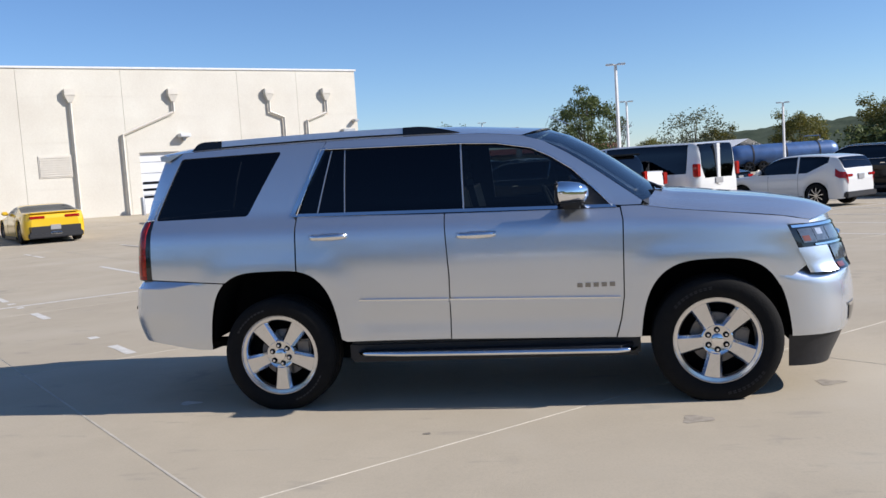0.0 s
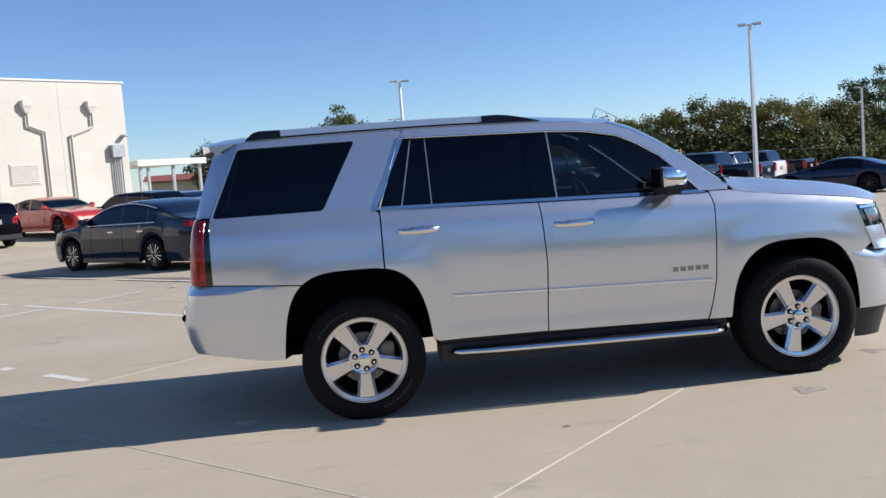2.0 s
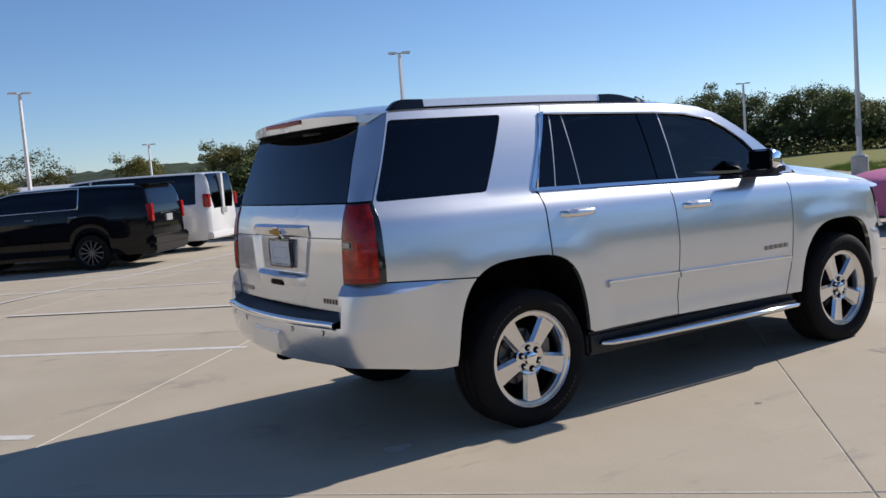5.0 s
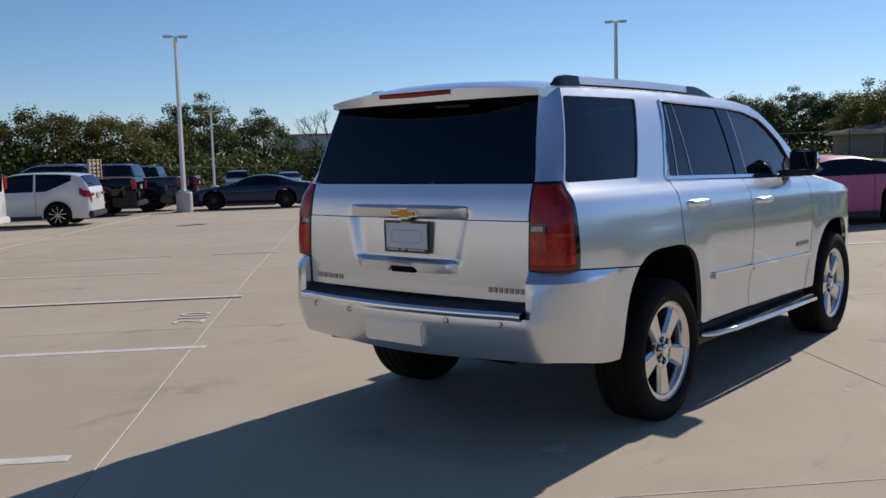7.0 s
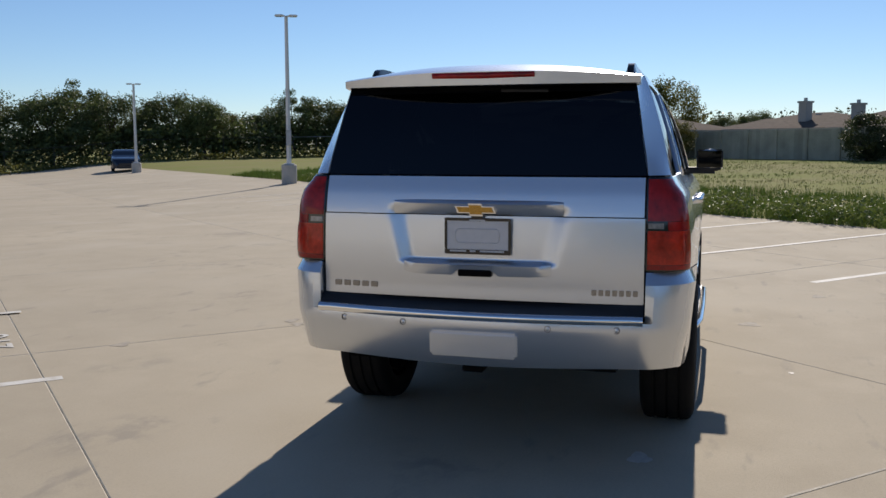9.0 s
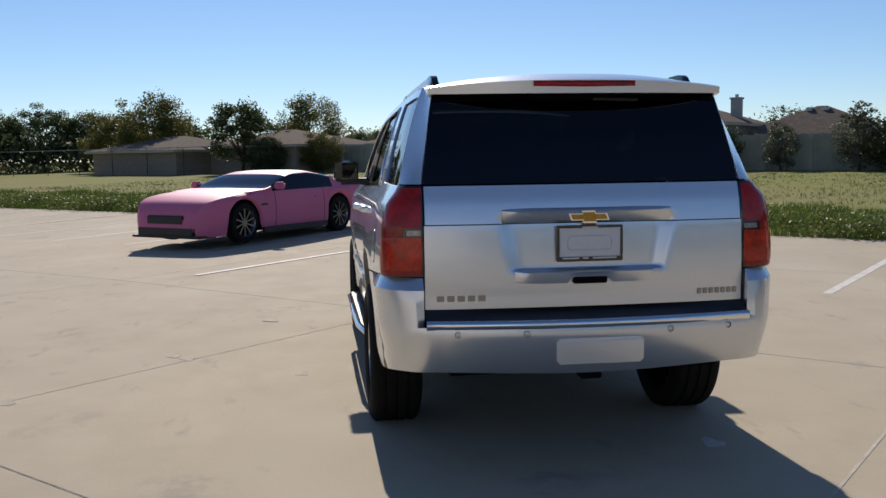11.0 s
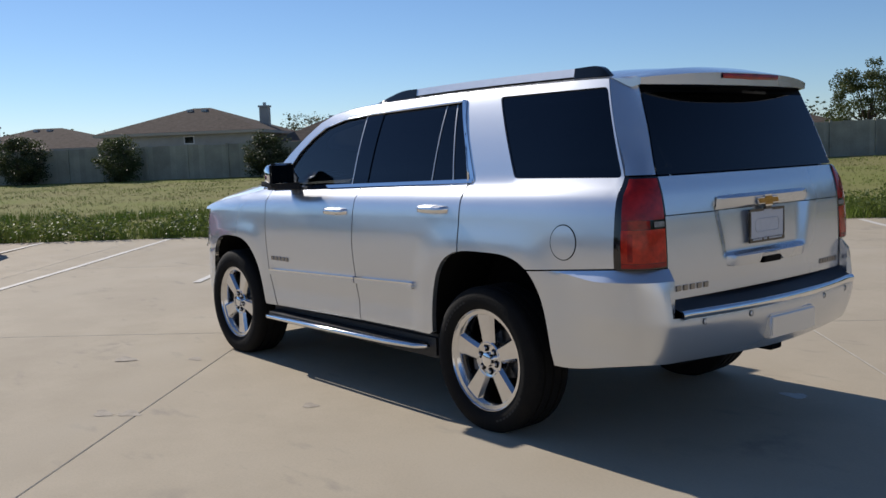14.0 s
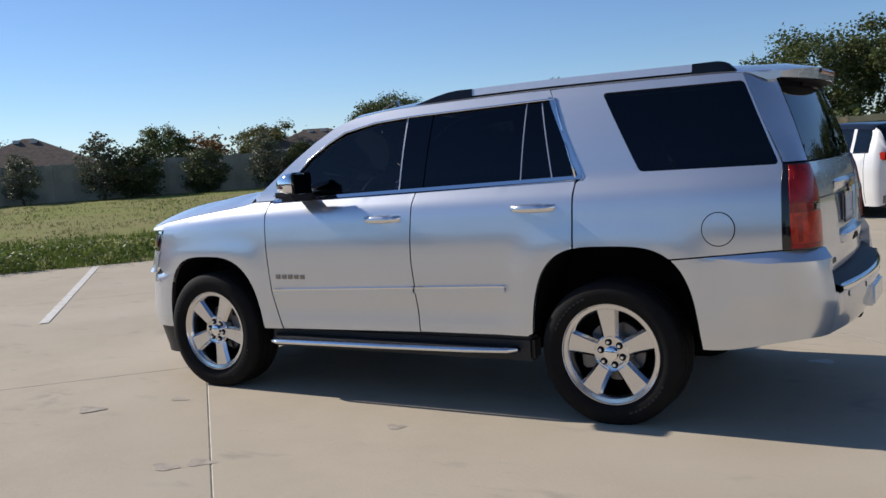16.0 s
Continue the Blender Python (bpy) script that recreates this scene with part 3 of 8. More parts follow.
# edges of the windscreen and the roof on the side surface
WS_EDGE = [(0.27, 1.792), (0.42, 1.742), (0.58, 1.650), (0.74, 1.540), (0.90, 1.420), (1.04, 1.315)]
ROOF_SEAM = lerp_table([(-2.25, 1.828), (-2.0, 1.838), (-1.1, 1.845), (-0.5, 1.838), (0.0, 1.822), (0.27, 1.792)])
_seam_pts = [(x, ROOF_SEAM(x)) for x in span(-1.10, 0.20, 10)]
for s in (-1, 1):
    q = [p for p in arch(ARCH_R, 66, 180, 60) if p[1] > 0.9085 and p[0] < -1.315]
    panel("quarter_panel", [(-1.307, 1.315), (-1.307, 0.966)] + q[0:] + [(-1.838, 0.9085), (-2.10, 0.928), (-2.383, 0.951), (-2.382, 1.15), (-2.378, 1.362), (-2.281, 1.58), (-2.190, 1.79), (-2.172, ROOF_SEAM(-2.172))]
          + [(x, ROOF_SEAM(x)) for x in span(-2.1, -1.16, 8)] + [(-1.105, 1.842), (-1.13, 1.79), (-1.345, 1.352)], M_SILVER, suv, s, [QW])
    q = arch(ARCH_R, 80, -2, 60)
    q = [p for p in q if p[0] > -1.29 and p[1] > 0.463]
    panel("rear_door", [(-1.297, 1.335), (-0.264, 1.302), (-0.246, 0.9), (-0.262, 0.459), (-0.985, 0.463)] + q[::-1] + [(-1.297, 0.966)], M_SILVER, suv, s)
    panel("front_door", [(-0.256, 1.302), (0.895, 1.277), (0.908, 1.20), (0.893, 0.705), (0.87, 0.56), (0.832, 0.436), (-0.254, 0.457), (-0.238, 0.9)], M_SILVER, suv, s)
    q = [p for p in arch(ARCH_F, 180, 28) if p[1] > 0.44]
    panel("front_fender", [(0.903, 1.287), (0.916, 1.20), (0.901, 0.705), (0.878, 0.56), (0.842, 0.434), (0.995, 0.434)] + q + [(2.03, 0.852), (1.915, 1.118), (2.055, 1.114), (2.060, 1.132), (1.9, 1.166), (1.6, 1.205), (1.208, 1.252), (1.035, 1.283)], M_SILVER, suv, s)
    panel("door_frame", [(-1.128, 1.792), (-1.10, 1.840)] + _seam_pts + WS_EDGE + [(1.03, 1.291), (0.903, 1.293), (0.84, 1.297), (0.78, 1.366), (0.59, 1.556), (0.45, 1.648), (0.33, 1.708), (0.1, 1.752), (-0.17, 1.771), (-0.6, 1.782)], M_SILVER, suv, s, step=0.03)
    # dark trim inside the door frames
    panel("inner_trim", [(-1.15, 1.30), (-1.128, 1.792), (-1.10, 1.840)] + _seam_pts + WS_EDGE + [(1.03, 1.20), (-1.15, 1.20)], M_LINER, suv, s,
          [[(-1.10, 1.36), (-1.05, 1.765), (-0.32, 1.755), (-0.30, 1.34)], [(-0.13, 1.335), (-0.14, 1.75), (0.1, 1.732), (0.32, 1.688), (0.44, 1.625), (0.57, 1.535), (0.74, 1.365), (0.79, 1.318)]], inset=0.035, depth=0.02, step=0.05)
    # glass
    panel("quarter_window", QW, M_GLASS_DARK, suv, s, inset=0.010, depth=0.004)
    panel("rear_door_window", rounded([(-1.283, 1.356), (-1.165, 1.782), (-0.297, 1.768), (-0.265, 1.322)], 0.02), M_GLASS_DARK, suv, s, inset=0.012, depth=0.004)
    panel("front_door_window", rounded([(-0.158, 1.318), (-0.172, 1.764), (0.1, 1.745), (0.325, 1.70), (0.45, 1.638), (0.58, 1.548), (0.76, 1.372), (0.826, 1.296)], 0.012), M_GLASS_FRONT, suv, s, inset=0.012, depth=0.004)
    panel("b_pillar_trim", [(-0.30, 1.320), (-0.33, 1.775), (-0.150, 1.769), (-0.135, 1.316)], M_GLASS_DARK, suv, s, inset=0.006, depth=0.02)
    for a, b, dm, dw in (((-1.158, 1.348), (-1.062, 1.775), M_SATIN, 0.007), ((-0.962, 1.344), (-0.966, 1.775), M_SATIN, 0.006)):
        panel("window_divider", [a, b, (b[0] + dw, b[1]), (a[0] + dw, a[1])], dm, suv, s, inset=0.007, depth=0.012, step=0.03)
    panel("pillar_strip", [(-0.150, 1.769), (-0.141, 1.769), (-0.126, 1.316), (-0.135, 1.316)], M_SATIN, suv, s, inset=0.005, depth=0.012, step=0.03)
    panel("mirror_base", [(0.60, 1.300), (0.60, 1.37), (0.70, 1.43), (0.835, 1.292)], M_BLACK, suv, s, inset=0.004, depth=0.02, step=0.03)
    # window seals behind the glass edges, and chrome round the windows
    rim_pts = [(-1.30, 1.345), (-1.14, 1.792), (-0.6, 1.779), (-0.17, 1.768), (0.1, 1.750), (0.33, 1.705), (0.46, 1.641), (0.60, 1.548), (0.78, 1.366), (0.85, 1.292)]
    rim_pts = [(x, z) for (ax, az), (bx, bz) in zip(rim_pts, rim_pts[1:]) for x, z in [(ax + (bx - ax) * i / 5, az + (bz - az) * i / 5) for i in range(5)]] + [rim_pts[-1]]
    part("window_chrome", tube([(x, s * (side(x, z) + 0.001), z) for x, z in rim_pts], 0.0065, 6), M_CHROME, suv, "thin chrome window surround", smooth=True)
    panel("belt_chrome", [(-1.335, 1.337), (-1.335, 1.358), (0.86, 1.302), (0.88, 1.281)], M_CHROME, suv, s, inset=-0.006, depth=0.012, step=0.05, label="chrome strip below the windows")
    panel("pillar_chrome", [(-1.350, 1.345), (-1.125, 1.800), (-1.098, 1.806), (-1.132, 1.73), (-1.315, 1.350)], M_CHROME, suv, s, inset=-0.004, depth=0.012, step=0.03)
    # moulding along the doors
    for a, b in ((-0.868, -0.258), (-0.244, 0.872)):
        za, zb = 0.733 - 0.028 * (a + 0.868), 0.733 - 0.028 * (b + 0.868)
        panel("door_moulding", [(a, za - 0.017), (a, za + 0.010), (b, zb + 0.010), (b, zb - 0.017)], M_SILVER, suv, s, inset=-0.019, depth=0.024, step=0.05)
        panel("moulding_chrome", [(a - 0.004, za + 0.0105), (a - 0.004, za + 0.021), (b, zb + 0.021), (b, zb + 0.0105)], M_CHROME, suv, s, inset=-0.018, depth=0.023, step=0.06)
    # name badge: plain chrome bars
    for i in range(5):
        x = 0.60 + 0.052 * i
        panel("badge_bar", [(x, 0.776), (x, 0.804), (x + 0.034, 0.803), (x + 0.034, 0.775)], M_BADGE, suv, s, inset=-0.006, depth=0.006, step=0.03)
    # door handles
    for hx, hz in ((-1.065, 1.190), (-0.046, 1.152)):
        y = side(hx, hz)
        bm = bmesh.new()
        rows = []
        for i in range(13):
            t = -1 + i / 6
            out = 0.040 * (1 - abs(t) ** 5) + 0.010
            hh = 0.025 * (1 - 0.30 * t * t)
            if i == 3:
                out, hh = out - 0.006, hh * 0.86
            x = hx + 0.137 * t
            rows.append([(x, s * (y - 0.01 + out * 0.35), hz + hh + 0.002), (x, s * (y - 0.01 + out), hz + hh * 0.7), (x, s * (y - 0.01 + out), hz - hh * 0.7), (x, s * (y - 0.01 + out * 0.35), hz - hh)])
        loft(rows, bm, True)
        bm.faces.new([v for v in bm.verts[:4]])
        bm.faces.new([v for v in bm.verts[-4:]])
        bmesh.ops.recalc_face_normals(bm, faces=bm.faces[:])
        part("door_handle", bm, M_HANDLE, suv, "chrome door handle", smooth=True)
        bm = bmesh.new()
        bmesh.ops.create_uvsphere(bm, u_segments=20, v_segments=8, radius=1, matrix=Matrix.LocRotScale((hx - 0.005 * s, s * (y - 0.002), hz - 0.020), None, (0.062, 0.005, 0.036)))
        part("handle_cup", bm, M_HANDLE, suv, smooth=True)
    # mirror
    rows = []
    for t, sc in ((0, 0.70), (0.05, 0.93), (0.18, 1.0), (0.45, 0.97), (0.72, 0.86), (0.90, 0.66), (1.0, 0.36)):
        x = 0.533 + 0.205 * t
        ring = []
        for k in range(20):
            a = 2 * math.pi * k / 20
            yy = math.copysign(abs(math.cos(a)) ** 0.6, math.cos(a)) * 0.096 * sc
            zz = math.copysign(abs(math.sin(a)) ** 0.6, math.sin(a)) * 0.076 * (sc if t > 0.3 else 1 - (1 - sc) * 0.8)
            ring.append((x, s * (1.042 + yy - 0.035 * t * t), 1.402 + zz - 0.012 * t))
        rows.append(ring)
    bm = loft(rows, None, True)
    bm.faces.new([v for v in bm.verts[-20:]])
    bmesh.ops.recalc_face_normals(bm, faces=bm.faces[:])
    mirror = part("mirror", bm, M_CHROME, suv, "chrome-capped door mirror", smooth=True)
    bm = boxm(0.531, 0.552, 0.945, 1.135, 1.326, 1.474, 0.012)
    bmesh.ops.transform(bm, matrix=Matrix.Diagonal((1, s, 1, 1)), verts=bm.verts[:])
    bmesh.ops.recalc_face_normals(bm, faces=bm.faces[:])
    part("mirror_bezel", bm, M_BLACK, mirror)
    bm = boxm(0.527, 0.532, 0.957, 1.123, 1.338, 1.462, 0.002)
    bmesh.ops.transform(bm, matrix=Matrix.Diagonal((1, s, 1, 1)), verts=bm.verts[:])
    bmesh.ops.recalc_face_normals(bm, faces=bm.faces[:])
    part("mirror_glass", bm, mat("mirror_glass", (0.03, 0.033, 0.036), 0.02, 1.0), mirror)
    bm = boxm(0.56, 0.70, 0.86, 1.10, 1.290, 1.338, 0.02)
    bmesh.ops.transform(bm, matrix=Matrix.Diagonal((1, s, 1, 1)), verts=bm.verts[:])
    bmesh.ops.recalc_face_normals(bm, faces=bm.faces[:])
    bl = boxm(0.545, 0.712, 0.945, 1.136, 1.316, 1.352, 0.016)
    bmesh.ops.transform(bl, matrix=Matrix.Diagonal((1, s, 1, 1)), verts=bl.verts[:])
    bmesh.ops.recalc_face_normals(bl, faces=bl.faces[:])
    part("mirror_lower", bl, M_BLACK, mirror, smooth=True, sharp=40)
    part("mirror_arm", bm, M_BLACK, mirror, smooth=True, sharp=40)
    mirror.location.x = -0.035
    # running board
    bm = bmesh.new()
    pts = [(-0.915, 0.86), (-0.86, 0.955), (-0.60, 0.992), (0.86, 1.012), (0.955, 0.88)]
    rows = [[(x, s * y, z) for x, y in pts] for z in (0.352, 0.392)]
    loft(rows, bm)
    bm.faces.new([v for v in bm.verts[:5]])
    bm.faces.new([v for v in bm.verts[5:]])
    bmesh.ops.recalc_face_normals(bm, faces=bm.faces[:])
    board = part("running_board", bm, M_BLACK, suv, "black running board with a chrome edge")
    part("board_edge", tube([(-0.925, s * 0.87, 0.374), (-0.90, s * 0.93, 0.374), (-0.855, s * 0.972, 0.376), (-0.60, s * 1.012, 0.376), (0.0, s * 1.026, 0.370), (0.83, s * 1.034, 0.363), (0.90, s * 1.01, 0.361), (0.955, s * 0.93, 0.36)], 0.017, 10), M_CHROME, board, smooth=True)
    bm = boxm(-0.99, 0.99, 0.78, 0.900, 0.30, 0.445, 0.02)
    bmesh.ops.transform(bm, matrix=Matrix.Diagonal((1, s, 1, 1)), verts=bm.verts[:])
    bmesh.ops.recalc_face_normals(bm, faces=bm.faces[:])
    part("sill", bm, M_BLACK, suv)
    # roof rail: a low bright bar between two taller black feet
    def rail_rows(xs, height, lift=0.0, grow=0.0):
        out = []
        for x in xs:
            y = side(x, ROOF_SEAM(x)) - 0.072
            z0 = ROOF_SEAM(x) + 0.014 + lift
            h = height(x)
            out.append([(x, s * (y - 0.019 - grow), z0), (x, s * (y - 0.013 - grow * 0.5), z0 + h), (x, s * (y + 0.013 + grow * 0.5), z0 + h), (x, s * (y + 0.022 + grow), z0)])
        bm = loft(out, None, True)
        bm.faces.new([v for v in bm.verts[:4]])
        bm.faces.new([v for v in bm.verts[-4:]])
        bmesh.ops.recalc_face_normals(bm, faces=bm.faces[:])
        return bm
    rail = part("roof_rail", rail_rows(span(-2.02, -0.48, 16), lambda x: 0.041, 0.010), M_RAIL, suv, "bright metal roof rail with black feet", smooth=True, sharp=40)
    part("rail_channel", rail_rows(span(-2.02, -0.48, 16), lambda x: 0.0095, 0.0), M_PIANO, rail, smooth=True, sharp=40)
    for xs, f in ((span(-2.13, -1.90, 12), lerp_table([(-2.13, 0.004), (-2.11, 0.022), (-2.08, 0.046), (-2.03, 0.055), (-1.97, 0.054), (-1.93, 0.053), (-1.90, 0.052)])),
                  (span(-0.56, -0.16, 14), lerp_table([(-0.56, 0.052), (-0.52, 0.053), (-0.47, 0.054), (-0.40, 0.050), (-0.30, 0.034), (-0.16, 0.004)]))):
        part("rail_foot", rail_rows(xs, f, 0.0, 0.005), M_RAIL_FOOT, rail, smooth=True, sharp=35)
# fuel flap on the left side: a ring groove and the flap
_fx, _fz = -2.083, 1.057
_circle = [(_fx + 0.079 * math.cos(a), _fz + 0.082 * math.sin(a)) for a in span(0, 2 * math.pi * 35 / 36, 35)]
panel("fuel_flap_gap", [(_fx + 0.084 * math.cos(a), _fz + 0.087 * math.sin(a)) for a in span(0, 2 * math.pi * 35 / 36, 35)], M_LINER, suv, 1, inset=-0.001, depth=0.004, step=0.03)
panel("fuel_flap", _circle, M_SILVER, suv, 1, inset=-0.0025, depth=0.01, step=0.02, label="round fuel filler flap")

# roof, windscreen, bonnet


def roof_pt(x, t):
    y = side(x, ROOF_SEAM(x)) - 0.002
    front = step01(x, -0.3, 0.27)
    h = 0.074 - 0.020 * front - 0.012 * step01(x, -1.9, -2.25)
    g = (1 - abs(t) ** 2.6)
    return (x + 0.15 * front * g * step01(x, 0.0, 0.27), t * y, ROOF_SEAM(x) + h * g + 0.002)


grid_panel("roof", span(-1, 1, 28), span(-2.19, 0.27, 30), lambda t, x: roof_pt(x, t), M_SILVER, suv)


def ws_pt(i, t, off=0.0):
    x, z = WS_EDGE[i]
    y = side(x, z) - 0.004
    g = 1 - abs(t) ** 2.2
    return (x + (0.15 + 0.02 * i / 5) * g + 0.004 + off, t * y, z + 0.045 * g * (1 - 0.3 * i / 5))


bm = loft([[ws_pt(i, t) for t in span(-1, 1, 20)] for i in range(6)])
orient(bm, (1, 0, 1))
part("windscreen", bm, M_GLASS_FRONT, suv, smooth=True)
HOOD = lerp_table([(1.03, 1.287), (1.208, 1.256), (1.6, 1.209), (1.9, 1.170), (2.06, 1.136), (2.12, 1.12)])
_hood_h = lerp_table([(1.03, 0.095), (1.4, 0.115), (1.72, 0.105), (1.94, 0.072), (2.055, 0.035)])


def hood_pt(x, t):
    y = side(x, HOOD(x)) - 0.006
    g = 1 - abs(t) ** 3.2
    ridge = 0.012 * math.exp(-((abs(t) - 0.62) / 0.08) ** 2) * step01(x, 2.1, 1.7)
    return (x + 0.265 * g * step01(x, 1.6, 2.055) + 0.14 * g * step01(x, 1.3, 1.03), t * y, HOOD(x) + _hood_h(x) * g + ridge)


grid_panel("bonnet", span(-1, 1, 40), span(1.035, 2.055, 26), lambda t, x: hood_pt(x, t), M_SILVER, suv)
bm = loft([[ws_pt(5, t) for t in span(-1, 1, 20)], [(ws_pt(5, t)[0] + 0.04, ws_pt(5, t)[1], ws_pt(5, t)[2] - 0.03) for t in span(-1, 1, 20)], [hood_pt(1.035, t) for t in span(-1, 1, 20)]])
part("cowl", bm, M_BLACK, suv, smooth=True)
for wy in (-0.45, 0.1):
    part("wiper", tube([(1.19, wy, 1.37), (1.12, wy + 0.25, 1.405), (1.08, wy + 0.5, 1.42)], [0.012, 0.009, 0.006], 6), M_BLACK, suv, smooth=True)
bm = boxm(1.045, 1.215, -0.62, -0.38, 1.30, 1.368, 0.03)
part("wiper_pivot_cover", bm, M_BLACK, suv, smooth=True, sharp=50)
# fin aerial on the roof
bm = loft([[(-0.02 + 0.02, 0.022, 1.868), (0.0, -0.022, 1.868), (0.0, 0.0, 1.868)], [(-0.06, 0.018, 1.90), (-0.06, -0.018, 1.90), (-0.06, 0, 1.905)], [(-0.16, 0.012, 1.945), (-0.16, -0.012, 1.945), (-0.16, 0, 1.95)], [(-0.19, 0.022, 1.875), (-0.19, -0.022, 1.875), (-0.19, 0, 1.875)]], None, True)
bmesh.ops.translate(bm, verts=bm.verts[:], vec=(0.58, 0, -0.008))
part("aerial", bm, M_SILVER, suv, smooth=True, sharp=30)

# tail: corner posts, lamps, tailgate
_xs = lerp_table([(0.94, -2.383), (1.15, -2.382), (1.36, -2.377), (1.58, -2.280), (1.79, -2.189), (1.84, -2.168)])
_xr = lerp_table([(0.70, -2.522), (0.80, -2.530), (0.94, -2.536), (1.15, -2.527), (1.27, -2.509), (1.36, -2.482), (1.58, -2.412), (1.79, -2.330), (1.84, -2.310)])
_yr = lerp_table([(0.70, 0.772), (1.36, 0.770), (1.58, 0.738), (1.79, 0.702), (1.84, 0.69)])


def corner(z, t, out=0.0):
    x0, y0, x2, y2 = _xs(z), side(_xs(z), z), _xr(z), _yr(z)
    k = step01(z, 1.30, 1.5)
    x1, y1 = x2 + 0.004 + 0.055 * k, y0 - 0.004 - 0.040 * k
    a, b, c = (1 - t) ** 2, 2 * t * (1 - t), t * t
    return Vector((a * x0 + b * x1 + c * x2 - out * 0.7, a * y0 + b * y1 + c * y2 + out * 0.7, z))


def corner_patch(name, t0, t1, z0, z1, material, parent, s, out=0.0, nt=14, nz=10, label="", depth=0.03):
    bm = loft([[(lambda p: (p.x, s * p.y, p.z))(corner(z, t, out)) for t in span(t0, t1, nt)] for z in span(z0, z1, nz)])
    bm.normal_update()
    f0 = bm.faces[:][0]
    if f0.normal.y * s < 0:
        bmesh.ops.reverse_faces(bm, faces=bm.faces[:])
    rim = [e for e in bm.edges if e.is_boundary]
    r = bmesh.ops.extrude_edge_only(bm, edges=rim)
    for g in r["geom"]:
        if isinstance(g, bmesh.types.BMVert):
            g.co += Vector((depth * 0.7, -s * depth * 0.7, 0))
    for e in rim:
        e.smooth = False
    return part(name, bm, material, parent, label, smooth=True)


for s in (-1, 1):
    corner_patch("rear_pillar", 0.02, 0.98, 1.372, 1.835, M_SILVER, suv, s)
    lamp = corner_patch("taillight", 0.0, 1.0, 0.948, 1.364, M_GLOSSBLACK, suv, s, 0.004, 18, 14, "dark red wraparound taillight")
    corner_patch("red_lens", 0.14, 0.985, 1.172, 1.356, M_RED_LENS, lamp, s, 0.009, 16, 10, depth=0.01)
    corner_patch("lamp_foot", 0.14, 0.985, 0.955, 0.975, M_RED_LENS, lamp, s, 0.009, 16, 3, depth=0.01)
    corner_patch("red_lens", 0.14, 0.985, 0.977, 1.128, M_RED_LOW, lamp, s, 0.009, 16, 10, depth=0.01)
    corner_patch("red_lens", 0.14, 0.70, 1.130, 1.170, M_RED_LENS, lamp, s, 0.008, 10, 3, depth=0.01)
    corner_patch("reversing_lens", 0.78, 0.98, 1.138, 1.162, M_REVERSE, lamp, s, 0.010, 8, 3, depth=0.01)
    corner_patch("reflector", 0.24, 0.33, 1.20, 1.32, M_RED_LENS, lamp, s, 0.0105, 3, 4, depth=0.006)
    corner_patch("reflector", 0.26, 0.36, 0.985, 1.11, M_RED_LENS, lamp, s, 0.0105, 3, 4, depth=0.006)


def gate(y, z):
    """x of the tailgate, with the sunk plate bay."""
    yy = _yr(z)
    x = _xr(z) - 0.036 * (1 - (y / yy) ** 2)
    half = 0.335 + 0.06 * (z - 0.97) / 0.25
    bay = step01(abs(y), half + 0.055, half - 0.035) * step01(z, 0.950, 0.975) * step01(z, 1.235, 1.185)
    low = step01(z, 0.86, 0.79) * 0.004
    return x + 0.026 * bay - low


_ys = span(-1, 1, 96)
grid_panel("tailgate", _ys, span(0.793, 1.181, 44), lambda t, z: (gate(t * (_yr(z) - 0.004), z), t * (_yr(z) - 0.004), z), M_SILVER, suv, depth=0.03, flip=True)
grid_panel("tailgate_top", _ys, span(1.186, 1.362, 20), lambda t, z: (gate(t * (_yr(z) - 0.008), z), t * (_yr(z) - 0.008), z), M_SILVER, suv, depth=0.03, flip=True)
grid_panel("rear_window", span(-1, 1, 24), span(1.370, 1.792, 12), lambda t, z: (_xr(z) - 0.030 * (1 - t * t), t * (_yr(z) - 0.006), z), M_GLASS_DARK, suv, flip=True)
# black band in place of the spoiler's shade and reflection on the glass
grid_panel("window_band", span(-1, 1, 24), span(1.756, 1.794, 3), lambda t, z: (_xr(z) - 0.030 * (1 - t * t) - 0.003, t * (_yr(z) - 0.008), z), M_PIANO, suv, flip=True)
# grab bar below the plate, brow above it
rows = []
for t in span(-1, 1, 32):
    y = 0.352 * t - 0.002
    e = 1 - abs(t) ** 8
    x = _xr(0.94) - 0.036 * (1 - (y / 0.775) ** 2)
    notch = 0.026 * step01(abs(y), 0.110, 0.080)
    rows.append([(x + 0.03, y, 0.976), (x - 0.024 * e, y, 0.962), (x - 0.030 * e, y, 0.956), (x - 0.026 * e, y, 0.930 + notch * 0.8), (x - 0.020 * e, y, 0.906 + notch + 0.012 * (1 - e)), (x + 0.03, y, 0.900 + notch)])
bm = loft(rows)
bmesh.ops.recalc_face_normals(bm, faces=bm.faces[:])
part("grab_bar", bm, M_SILVER, suv, smooth=True, sharp=35)
part("handle_recess", boxm(-2.597, -2.50, -0.082, 0.078, 0.902, 0.934, 0.004), M_PIANO, suv)
rows = []
for t in span(-1, 1, 32):
    y = 0.405 * t
    e = 1 - abs(t) ** 6
    x = _xr(1.23) - 0.036 * (1 - (y / 0.775) ** 2)
    rows.append([(x + 0.02, y, 1.264), (x - 0.004 - 0.012 * e, y, 1.243), (x - 0.004 - 0.016 * e, y, 1.238), (x - 0.003 - 0.013 * e, y, 1.228), (x - 0.002 - 0.009 * e, y, 1.206), (x + 0.004, y, 1.1865), (x + 0.03, y, 1.1865)])
